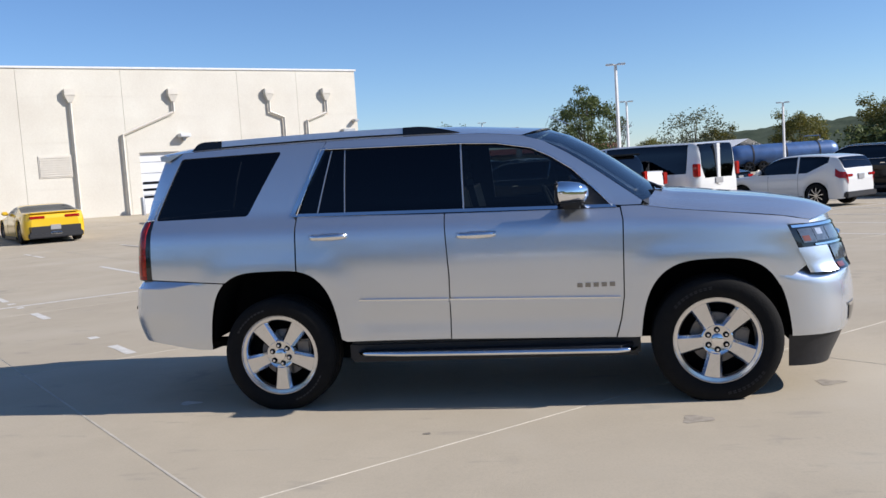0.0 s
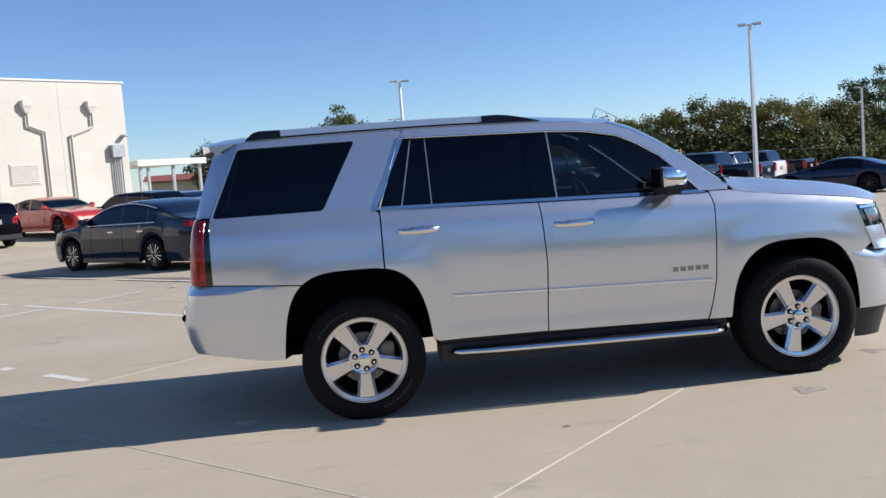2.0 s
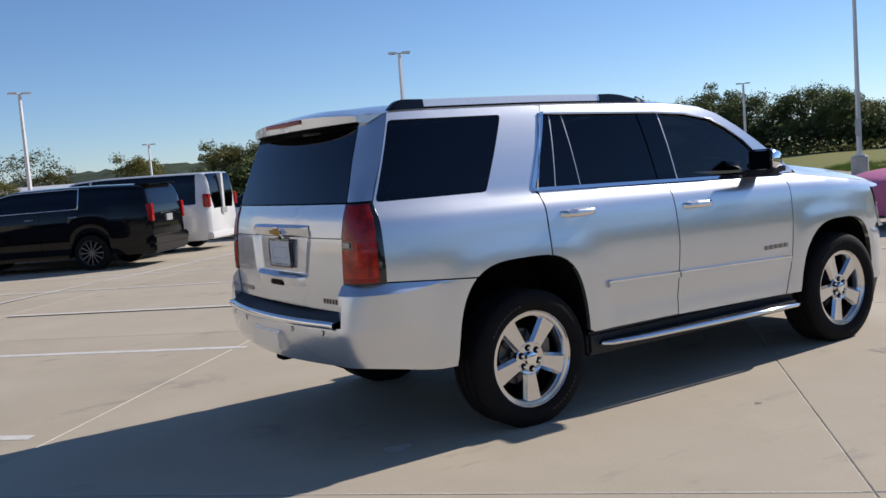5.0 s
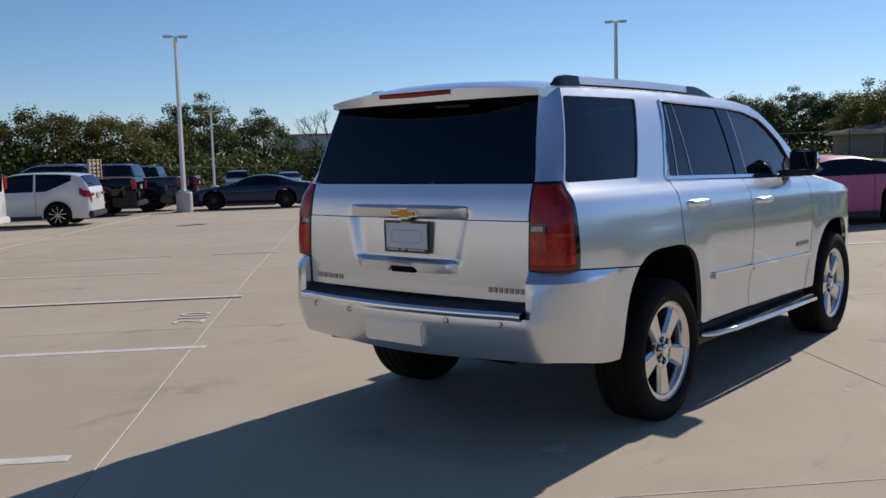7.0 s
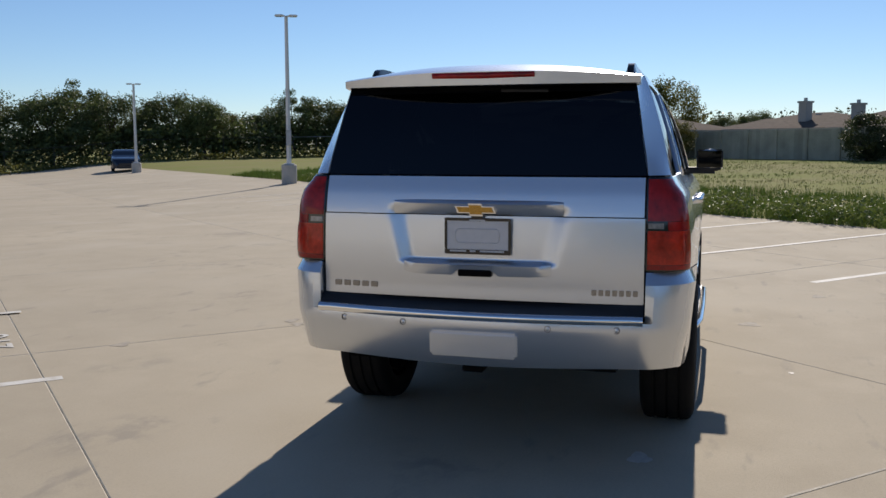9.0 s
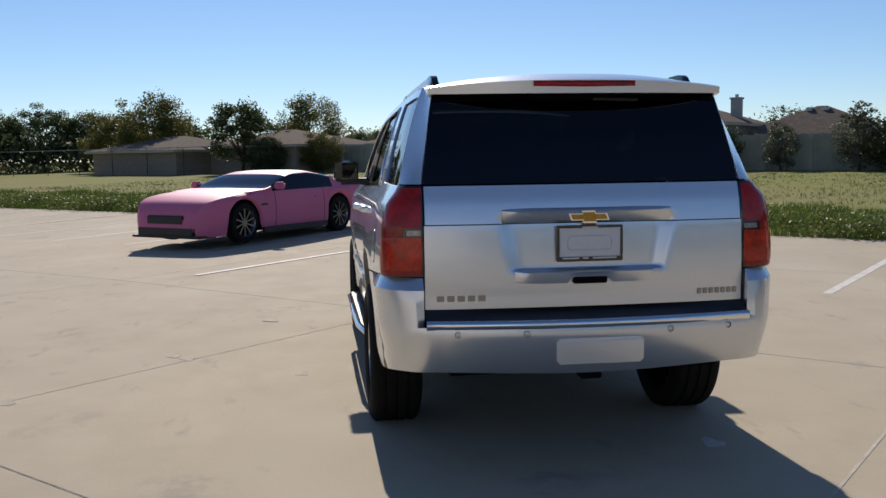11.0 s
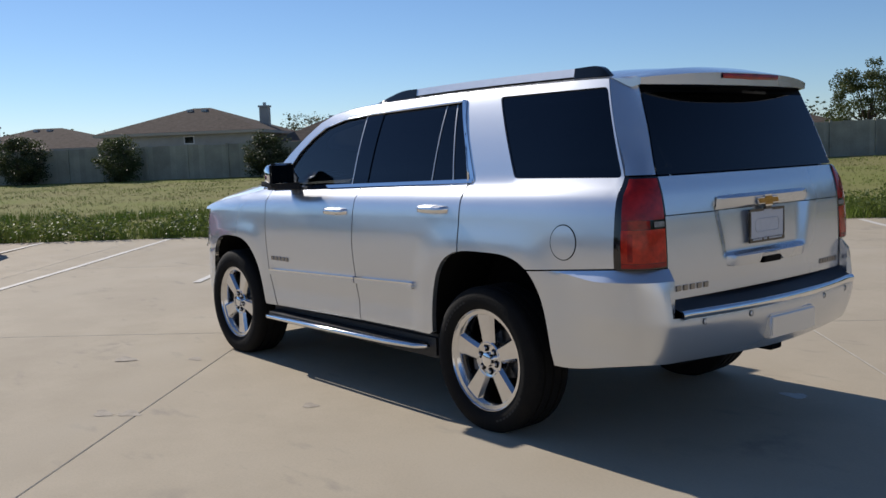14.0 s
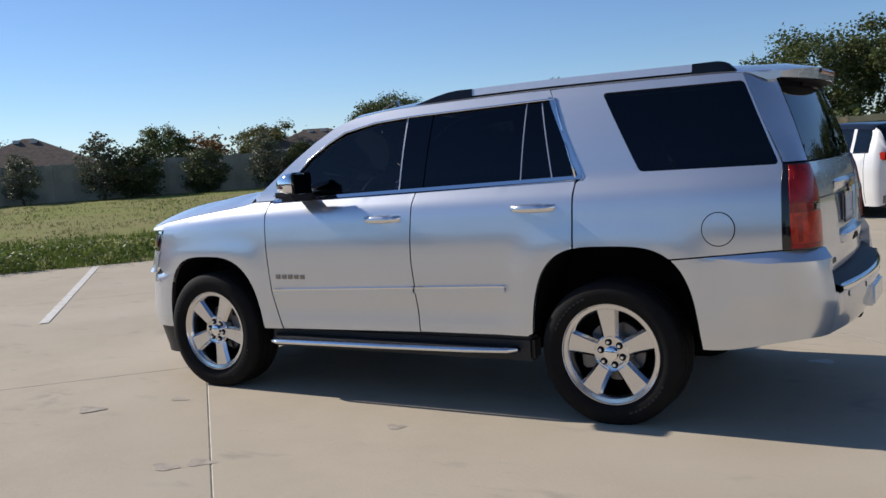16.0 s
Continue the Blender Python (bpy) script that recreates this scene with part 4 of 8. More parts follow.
bm = loft(rows)
bmesh.ops.recalc_face_normals(bm, faces=bm.faces[:])
part("plate_brow", bm, M_SILVER, suv, smooth=True, sharp=35)
# number plate and its dealer frame: blank plate, bars for the lettering
plate = part("number_plate", boxm(-2.548, -2.535, -0.158, 0.142, 1.012, 1.164, 0.004), mat("plate_blank", (0.68, 0.68, 0.69), 0.4, vary=0.06, scale=30), suv, "blank silver number plate in a black dealer frame")
bm = bmesh.new()
for a in ((-0.167, 0.151, 1.156, 1.172), (-0.167, 0.151, 1.002, 1.027), (-0.167, -0.152, 1.027, 1.156), (0.136, 0.151, 1.027, 1.156)):
    box(bm, -2.551, -2.540, a[0], a[1], a[2], a[3], 0.003)
box(bm, -2.556, -2.540, -0.035, 0.020, 1.166, 1.184, 0.003)
part("plate_frame", bm, M_GLOSSBLACK, plate)
bm = bmesh.new()
for a, b in ((-0.135, -0.02), (0.0, 0.028), (0.045, 0.125)):
    box(bm, -2.5525, -2.551, a, b, 1.014, 1.0215)
part("frame_lettering", bm, mat("frame_print", (0.6, 0.6, 0.6), 0.4), plate)
bm = boxm(-2.5525, -2.551, -0.045, 0.03, 1.159, 1.165)
part("frame_lettering", bm, bpy.data.materials["frame_print"], plate)
part("plate_emboss", tube([(-2.549, -0.10, 1.055), (-2.549, 0.085, 1.055), (-2.549, 0.098, 1.07), (-2.549, 0.098, 1.105), (-2.549, 0.085, 1.12), (-2.549, -0.10, 1.12), (-2.549, -0.113, 1.105), (-2.549, -0.113, 1.07)], 0.003, 6, cyclic=True), bpy.data.materials["plate_blank"], plate, smooth=True)
plate.location.x = -0.014
# maker's emblem: plain gold bar with a chrome edge
for ins, m, dx in ((0.0, M_CHROME, 0.0), (0.009, M_GOLD, -0.004)):
    o = [(-0.098, -0.017), (-0.086, 0.015), (-0.034, 0.015), (-0.028, 0.028), (0.036, 0.028), (0.032, 0.015), (0.098, 0.015), (0.086, -0.017), (0.030, -0.017), (0.026, -0.030), (-0.038, -0.030), (-0.034, -0.017)]
    bm = bmesh.new()
    a = [bm.verts.new((-2.575 + dx, y * (1 - ins / 0.09), 1.212 + z * (1 - ins / 0.034))) for y, z in o]
    b = [bm.verts.new((-2.535, y * (1 - ins / 0.09), 1.212 + z * (1 - ins / 0.034))) for y, z in o]
    bm.faces.new(a)
    for i in range(12):
        bm.faces.new((a[i], a[(i + 1) % 12], b[(i + 1) % 12], b[i]))
    bmesh.ops.recalc_face_normals(bm, faces=bm.faces[:])
    part("emblem" if ins == 0 else "emblem_face", bm, m, suv, "" if ins == 0 else "gold emblem plate")
# tailgate badges as plain chrome bars
for y0, n, w, z in ((0.715, 5, 0.048, 0.842), (-0.538, 7, 0.0305, 0.843)):
    for i in range(n):
        ya = y0 - i * w
        xb = gate(ya - w * 0.35, z)
        part("badge_bar", boxm(xb - 0.006, xb + 0.01, ya - w * 0.72, ya, z - 0.013, z + 0.014, 0.002), M_BADGE, suv)

# roof spoiler with the high brake lamp
rows = []
for t in span(-1, 1, 36):
    y = 0.722 * t
    e = 1 - abs(t) ** 7
    d = abs(t) ** 2.4
    zr = roof_pt(-2.19, min(1, abs(y) / side(-2.19, ROOF_SEAM(-2.19))))[2]
    xe = -2.475 + 0.115 * d
    rows.append([(-2.185, y, zr + 0.001), (-2.30, y, zr - 0.004 - 0.010 * d), (xe + 0.03, y, 1.858 - 0.028 * d), (xe, y, 1.849 - 0.028 * d), (xe + 0.004, y, 1.787 + 0.004 * d), (xe + 0.05, y, 1.782), (-2.29, y, 1.788 - 0.004 * d)])
bm = loft(rows)
bm.faces.new([v for v in bm.verts[:7]])
bm.faces.new([v for v in bm.verts[-7:]])
bmesh.ops.recalc_face_normals(bm, faces=bm.faces[:])
spoiler = part("spoiler", bm, M_SILVER, suv, smooth=True, sharp=38)
rows = []
for t in span(-1, 1, 24):
    y = 0.70 * t
    d = abs(t) ** 2.4
    xe = -2.475 + 0.115 * d
    rows.append([(xe + 0.010, y, 1.784 + 0.004 * d), (xe + 0.05, y, 1.779), (-2.28, y, 1.782 - 0.004 * d)])
part("spoiler_underside", orient(loft(rows), (0, 0, -1)), M_PIANO, spoiler, "black underside", smooth=True)
rows = []
for t in span(-1, 1, 16):
    y = 0.245 * t - 0.008
    xe = -2.479 + 0.115 * (abs(y) / 0.722) ** 2.4
    rows.append([(xe + 0.01, y, 1.846), (xe - 0.004, y, 1.843), (xe - 0.004, y, 1.818 + 0.004 * abs(t)), (xe + 0.01, y, 1.815 + 0.004 * abs(t))])
bm = loft(rows)
bmesh.ops.recalc_face_normals(bm, faces=bm.faces[:])
part("brake_lamp", bm, M_RED_LENS, spoiler, "red high brake lamp", smooth=True)
part("wiper_housing", boxm(-2.385, -2.30, -0.20, 0.24, 1.766, 1.789, 0.010), M_PIANO, spoiler, smooth=True, sharp=40)
part("rear_wiper", tube([(-2.33, -0.05, 1.778), (-2.37, -0.08, 1.765), (-2.365, -0.30, 1.762)], 0.010, 6), M_BLACK, suv, smooth=True)

# rear bumper
_bx = lerp_table([(0.42, -2.485), (0.47, -2.540), (0.55, -2.588), (0.63, -2.612), (0.69, -2.620), (0.72, -2.616), (0.85, -2.597), (0.95, -2.572)])


def bumper_flare(x):
    """How far the bumper stands out beyond the quarter panel."""
    return 0.028 * step01(-x, 1.98, 2.36)


def bumper_plan(z, flare=1.0, n1=14, n2=14, n3=16):
    """Plan of the rear bumper at height z: from the wheel arch round to the middle, left side."""
    xa = arch_edge(ARCH_R, z, False)
    fl = step01(z, 0.52, 0.74) * flare
    pts = [(x, side(x, z) + fl * bumper_flare(x)) for x in span(xa, -2.33, n1)]
    x0, y0, x2, y2 = -2.33, pts[-1][1], _bx(z) + 0.03 * (1 - flare), 0.72
    x1, y1 = x2 + 0.015, y0 - 0.018
    for t in span(0, 1, n2)[1:]:
        a, b, c = (1 - t) ** 2, 2 * t * (1 - t), t * t
        pts.append((a * x0 + b * x1 + c * x2, a * y0 + b * y1 + c * y2))
    for t in span(0, 1, n3)[1:]:
        y = 0.72 * (1 - t)
        pts.append((_bx(z) - 0.075 * (1 - (y / 0.72) ** 2), y))
    return pts


def bumper_low(i, n):
    """Lower edge along the bumper."""
    t = i / n
    return 0.434 + 0.07 * step01(t, 0.05, 0.50) - 0.015 * step01(t, 0.62, 1.0)


def bumper_row(f):
    """One full row, right side to left, at height f(i, n)."""
    n = 44
    left = []
    for i in range(n + 1):
        z = f(i, n)
        x, y = bumper_plan(z)[i]
        left.append((x, y, z))
    return [(x, -y, z) for x, y, z in left] + left[::-1][1:]


rows = []
for v in span(0, 1, 14):
    rows.append(bumper_row(lambda i, n: bumper_low(i, n) + (0.722 - bumper_low(i, n)) * v))
low = [(x * 0.988 + 0.0 if abs(y) < 0.9 else x, y * 0.965, z - 0.012) for x, y, z in rows[0]]
rows.insert(0, [(x + 0.04, y * 0.94, z + 0.02) for x, y, z in low])
bm = loft(rows)
bmesh.ops.reverse_faces(bm, faces=bm.faces[:])
bumper = part("rear_bumper", bm, M_SILVER, suv, "silver rear bumper with a black step pad", smooth=True, sharp=50)
for s in (-1, 1):
    cols = []
    for v, flare in [(v, 1.0) for v in span(0, 1, 8)] + [(2.0, 0.0)]:
        row = []
        for i in range(27):
            x, y = bumper_plan(0.722)[i]
            for _ in range(4):
                full = 0.905 + 0.0786 * max(0.0, min(0.547, -1.836 - x)) - 0.005
                hc = 0.052 * step01(-x, 1.98, 2.36) + 0.002
                z = full if v > 1 else 0.722 + (full - hc - 0.722) * v
                x, y = bumper_plan(z, flare)[i]
            row.append((x, s * max(y, 0.778), z))
        row[-1] = (_bx(0.9) + 0.004 + (0.03 if v > 1 else 0), s * 0.778, row[-1][2])
        cols.append(row + [(-2.50, s * 0.778, row[-1][2])])
    top = [(x + (0.10 if x < -2.45 else 0.0), y - s * 0.06, z + 0.001) for x, y, z in cols[-1]]
    bm = loft(cols + [top])
    bmesh.ops.recalc_face_normals(bm, faces=bm.faces[:])
    bm.normal_update()
    if bm.faces[:][5].normal.y * s < 0:
        bmesh.ops.reverse_faces(bm, faces=bm.faces[:])
    part("bumper_corner", bm, M_SILVER, bumper, smooth=True, sharp=20)
rows = []
for t in span(-1, 1, 30):
    y = 0.772 * t
    xe = _bx(0.72) - 0.075 * (1 - min(1, (y / 0.72) ** 2))
    rows.append([(-2.50, y, 0.800), (-2.545, y, 0.792), (-2.565, y, 0.775), (xe + 0.03, y, 0.757), (xe + 0.004, y, 0.748), (xe + 0.002, y, 0.72)])
bm = loft(rows)
bmesh.ops.recalc_face_normals(bm, faces=bm.faces[:])
part("step_pad", bm, M_BLACK, bumper, "ribbed black step pad", smooth=True, sharp=40)
rows = []
for t in span(-1, 1, 30):
    y = 0.772 * t
    xe = _bx(0.72) - 0.075 * (1 - min(1, (y / 0.72) ** 2))
    rows.append([(xe + 0.006, y, 0.7525), (xe - 0.004, y, 0.7505), (xe - 0.011, y, 0.742), (xe - 0.013, y, 0.731), (xe - 0.010, y, 0.719), (xe + 0.002, y, 0.710)])
bm = loft(rows)
bmesh.ops.recalc_face_normals(bm, faces=bm.faces[:])
part("step_chrome", bm, M_CHROME, bumper, "chrome strip on the bumper edge", smooth=True)
bm = boxm(-2.706, -2.64, -0.226, 0.186, 0.545, 0.664, 0.012)
bmesh.ops.transform(bm, matrix=Matrix.Translation((-2.70, 0, 0.6)) @ Matrix.Rotation(radians(-1), 4, "Y") @ Matrix.Translation((2.70, 0, -0.6)), verts=bm.verts[:])
part("hitch_cover", bm, M_SILVER, bumper, smooth=True, sharp=40)
for y in (-0.66, -0.36, 0.32, 0.63):
    xb = _bx(0.69) - 0.075 * (1 - min(1, (y / 0.72) ** 2))
    part("parking_sensor", lathe([(0.0, xb - 0.0012), (0.0085, xb - 0.0012), (0.0095, xb - 0.0005), (0.0102, xb + 0.01)], 16, "X", None, (0, y, 0.690)), M_SILVER, bumper, smooth=True)
    part("sensor_ring", lathe([(0.0130, xb + 0.004), (0.0130, xb - 0.0015), (0.0155, xb - 0.0015), (0.0155, xb + 0.004)], 16, "X", None, (0, y, 0.690)), M_BLACK, bumper)
part("tow_hitch", boxm(-2.62, -2.30, -0.05, 0.05, 0.455, 0.53, 0.006), M_LINER, suv)
part("valance", boxm(-2.52, -2.3, -0.66, 0.66, 0.47, 0.52, 0.01), M_LINER, suv)
part("exhaust_tip", lathe([(0.036, 0.0), (0.036, 0.25), (0.031, 0.25), (0.031, 0.0)], 20, "X", None, (-2.12, -0.66, 0.44)), M_LINER, suv, smooth=True)

# front end: bumper, lamps, grille, air dam
_fx_ = lerp_table([(0.18, 2.24), (0.38, 2.40), (0.50, 2.455), (0.62, 2.47), (0.80, 2.445), (0.90, 2.43), (1.12, 2.33)])


def nose(z, t, out=0.0, xs=None):
    xs = 1.925 if xs is None else xs
    ys = side(min(xs, 2.1), z)
    xf = _fx_(z)
    wide = step01(z, 0.86, 0.76)
    p = [(xs, ys), (min(xs + 0.30, 2.26 - 0.35 * max(0.0, z - 0.85)) + 0.07 * wide, ys - 0.085 + 0.082 * wide), (xf - 0.01, ys * 0.62), (xf, 0.0)]
    a, b, c, d = (1 - t) ** 3, 3 * t * (1 - t) ** 2, 3 * t * t * (1 - t), t ** 3
    return Vector((a * p[0][0] + b * p[1][0] + c * p[2][0] + d * p[3][0] + out, a * p[0][1] + b * p[1][1] + c * p[2][1] + d * p[3][1] + out * 0.6 * (1 - t), z))


def arch_x(z):
    return arch_edge(ARCH_F, z, True)


def nose_rows(z0, z1, nz, t0, t1, nt, out=0.0, xs=None):
    rows = []
    for z in span(z0, z1, nz):
        x0 = arch_x(z) if xs is None else xs(z)
        l = [nose(z, t, out, x0) for t in span(t0, t1, nt)]
        rows.append(l)
    return rows


def both(rows):
    """Rows of the left half made into full rows."""
    return [[(p.x, -p.y, p.z) for p in r] + [(p.x, p.y, p.z) for p in r[::-1][1:]] for r in rows]


bm = loft(both(nose_rows(0.40, 0.845, 14, 0, 1, 26)))
bmesh.ops.recalc_face_normals(bm, faces=bm.faces[:])
fbump = part("front_bumper", bm, M_SILVER, suv, "silver front bumper above a black air dam", smooth=True)
bm = loft(both(nose_rows(0.195, 0.405, 5, 0, 1, 26, -0.02)))
bmesh.ops.recalc_face_normals(bm, faces=bm.faces[:])
part("air_dam", bm, M_BLACK, fbump, smooth=True)
bm = loft(both(nose_rows(0.845, 1.125, 8, 0.35, 1, 20, -0.02, lambda z: 1.98)))
bmesh.ops.recalc_face_normals(bm, faces=bm.faces[:])
grille = part("grille", bm, M_BLACK, suv, "dark grille with a chrome bar", smooth=True)
part("grille_bar", tube([(2.30, -0.46, 0.99), (2.37, -0.25, 0.99), (2.39, 0, 0.99), (2.37, 0.25, 0.99), (2.30, 0.46, 0.99)], 0.022, 8), M_CHROME, grille, smooth=True)
bm = loft(both(nose_rows(1.108, 1.150, 3, 0, 1, 26, -0.012, lambda z: 1.93)))
bmesh.ops.recalc_face_normals(bm, faces=bm.faces[:])
part("nose_panel", bm, M_SILVER, suv, smooth=True)
for s in (-1, 1):
    hx = lambda z: 2.035 - 0.125 * (z - 0.85) / 0.27

    def hl(z0, z1, t0, t1, out, m, name, parent, nz=8, nt=14, label=""):
        bm = loft([[(p.x, s * p.y, p.z) for p in r] for r in nose_rows(z0, z1, nz, t0, t1, nt, out, hx)])
        bmesh.ops.recalc_face_normals(bm, faces=bm.faces[:])
        return part(name, bm, m, parent, label, smooth=True)
    head = hl(0.80, 1.112, 0.0, 0.62, 0.0, M_GLOSSBLACK, "headlight", suv, label="wraparound headlight with clear and amber lenses")
    hl(0.80, 0.962, -0.01, 0.30, 0.003, M_SILVER, "lamp_surround", suv)
    hl(0.99, 1.080, 0.06, 0.20, 0.006, M_HEADGLASS, "clear_lens", head)
    hl(1.035, 1.074, 0.23, 0.30, 0.007, M_CLEAR_LENS, "projector_lens", head)
    hl(0.995, 1.080, 0.205, 0.35, 0.006, M_HEADGLASS, "clear_lens", head)
    hl(1.0, 1.035, 0.07, 0.14, 0.0075, M_AMBER, "amber_lens", head, 3)
    hl(1.090, 1.106, 0.02, 0.60, 0.008, M_CHROME, "chrome_strip", head, 2)
    hl(0.968, 0.980, 0.16, 0.60, 0.008, M_CHROME, "chrome_strip", head, 2)
    hl(0.995, 1.078, 0.36, 0.56, 0.006, M_HEADGLASS, "clear_lens", head)
    hl(0.86, 0.955, 0.32, 0.55, 0.006, M_HEADGLASS, "clear_lens", head)
    hl(0.815, 0.845, 0.32, 0.42, 0.006, M_AMBER, "amber_lens", head, 3)
    bm = loft([[(p.x, s * p.y, p.z) for p in r] for r in nose_rows(0.445, 0.545, 4, 0.50, 0.72, 8, 0.006)])
    bmesh.ops.recalc_face_normals(bm, faces=bm.faces[:])
    part("fog_lamp_bay", bm, M_GLOSSBLACK, fbump, smooth=True)
    bm = loft([[(p.x, s * p.y, p.z) for p in r] for r in nose_rows(0.545, 0.565, 2, 0.49, 0.73, 8, 0.009)])
    bmesh.ops.recalc_face_normals(bm, faces=bm.faces[:])
    part("bay_chrome", bm, M_CHROME, fbump, smooth=True)

# dark structure behind the panels, wheel wells and floor
for b in ((-0.95, 0.95, -0.875, 0.875, 0.34, 1.20), (-2.47, -2.0, -0.80, 0.80, 0.50, 1.20), (1.98, 2.16, -0.58, 0.58, 0.30, 1.05), (-2.0, -0.95, -0.86, 0.86, 0.985, 1.22), (0.95, 1.98, -0.83, 0.83, 0.945, 1.13), (-2.0, -0.95, -0.56, 0.56, 0.42, 1.0), (0.95, 1.98, -0.56, 0.56, 0.36, 0.95)):
    part("structure", boxm(*b), M_LINER, suv)
for s in (-1, 1):
    for a in (ARCH_R, ARCH_F):
        pts = [p for p in arch(a, 1, 179, 40)]
        bm = loft([[(x, s * (side(x, max(z, 0.45)) - 0.034), z) for x, z in pts], [(x, s * 0.56, z + 0.01) for x, z in pts]])
        bmesh.ops.recalc_face_normals(bm, faces=bm.faces[:])
        part("wheel_well", bm, M_LINER, suv, smooth=True)
part("axle", tube([(-1.473, -0.75, 0.40), (-1.473, 0.75, 0.40)], 0.05, 10), M_LINER, suv, smooth=True)
# cabin: seats, dashboard, steering wheel
bm = boxm(0.52, 1.06, -0.78, 0.78, 1.10, 1.285, 0.05)
part("dashboard", bm, M_SEAT, suv, smooth=True, sharp=40)
for sy in (-0.40, 0.40):
    bm = boxm(-0.36, -0.16, sy - 0.25, sy + 0.25, 1.0, 1.50, 0.05, Matrix.Translation((-0.26, 0, 1.2)) @ Matrix.Rotation(radians(-12), 4, "Y") @ Matrix.Translation((0.26, 0, -1.2)))
    seat = part("front_seat", bm, M_SEAT, suv, smooth=True, sharp=40)
    part("headrest", boxm(-0.44, -0.33, sy - 0.13, sy + 0.13, 1.50, 1.66, 0.04), M_SEAT, seat, smooth=True, sharp=40)
part("rear_bench", boxm(-1.25, -1.05, -0.70, 0.70, 1.0, 1.52, 0.05), M_SEAT, suv, smooth=True, sharp=40)
_st = Matrix.Translation((0.40, 0.40, 1.24)) @ Matrix.Rotation(radians(65), 4, "Y")
part("steering_wheel", tube([_st @ Vector((0.185 * math.cos(a), 0.185 * math.sin(a), 0)) for a in span(0, 2 * math.pi * 23 / 24, 23)], 0.017, 8, cyclic=True), M_SEAT, suv, smooth=True)
part("cabin_mirror", boxm(0.30, 0.33, -0.12, 0.12, 1.66, 1.73, 0.01), M_BLACK, suv)

# wheels


def tyre_bm(r, width, rim_r):
    h = width / 2
    prof = [(rim_r - 0.005, -h * 0.80), (rim_r + 0.006, -h * 0.92), (rim_r + 0.03, -h * 1.0), ((r + rim_r) / 2, -h * 1.04), (r - 0.035, -h * 0.99), (r - 0.012, -h * 0.90), (r - 0.003, -h * 0.80), (r, -h * 0.72)]
    for g in (-0.45, 0.0, 0.45):
        prof += [(r, h * (g - 0.06)), (r - 0.009, h * (g - 0.05)), (r - 0.009, h * (g + 0.05)), (r, h * (g + 0.06))]
    prof += [(r, h * 0.72), (r - 0.003, h * 0.80), (r - 0.012, h * 0.90), (r - 0.035, h * 0.99), ((r + rim_r) / 2, h * 1.04), (rim_r + 0.03, h), (rim_r + 0.006, h * 0.92), (rim_r - 0.005, h * 0.80)]
    return lathe(prof, 64, "Y")


def spoke_bm(r0, r1, w0, w1, d):
    """A broad flat spoke with bevelled flanks; y points out of the wheel."""
    bm = bmesh.new()
    rows = []
    for t in span(0, 1, 6):
        r = r0 + (r1 - r0) * t
        w = (w0 + (w1 - w0) * t ** 1.3) / 2
        y = d + 0.010 * t
        rows.append([(-w - 0.020, y - 0.07, r), (-w - 0.017, y - 0.020, r), (-w, y, r), (0, y - 0.002, r), (w, y, r), (w + 0.017, y - 0.020, r), (w + 0.020, y - 0.07, r)])
    loft(rows, bm)
    return orient(bm, lambda c: Vector((c.x * 4, 0.2, 0)))


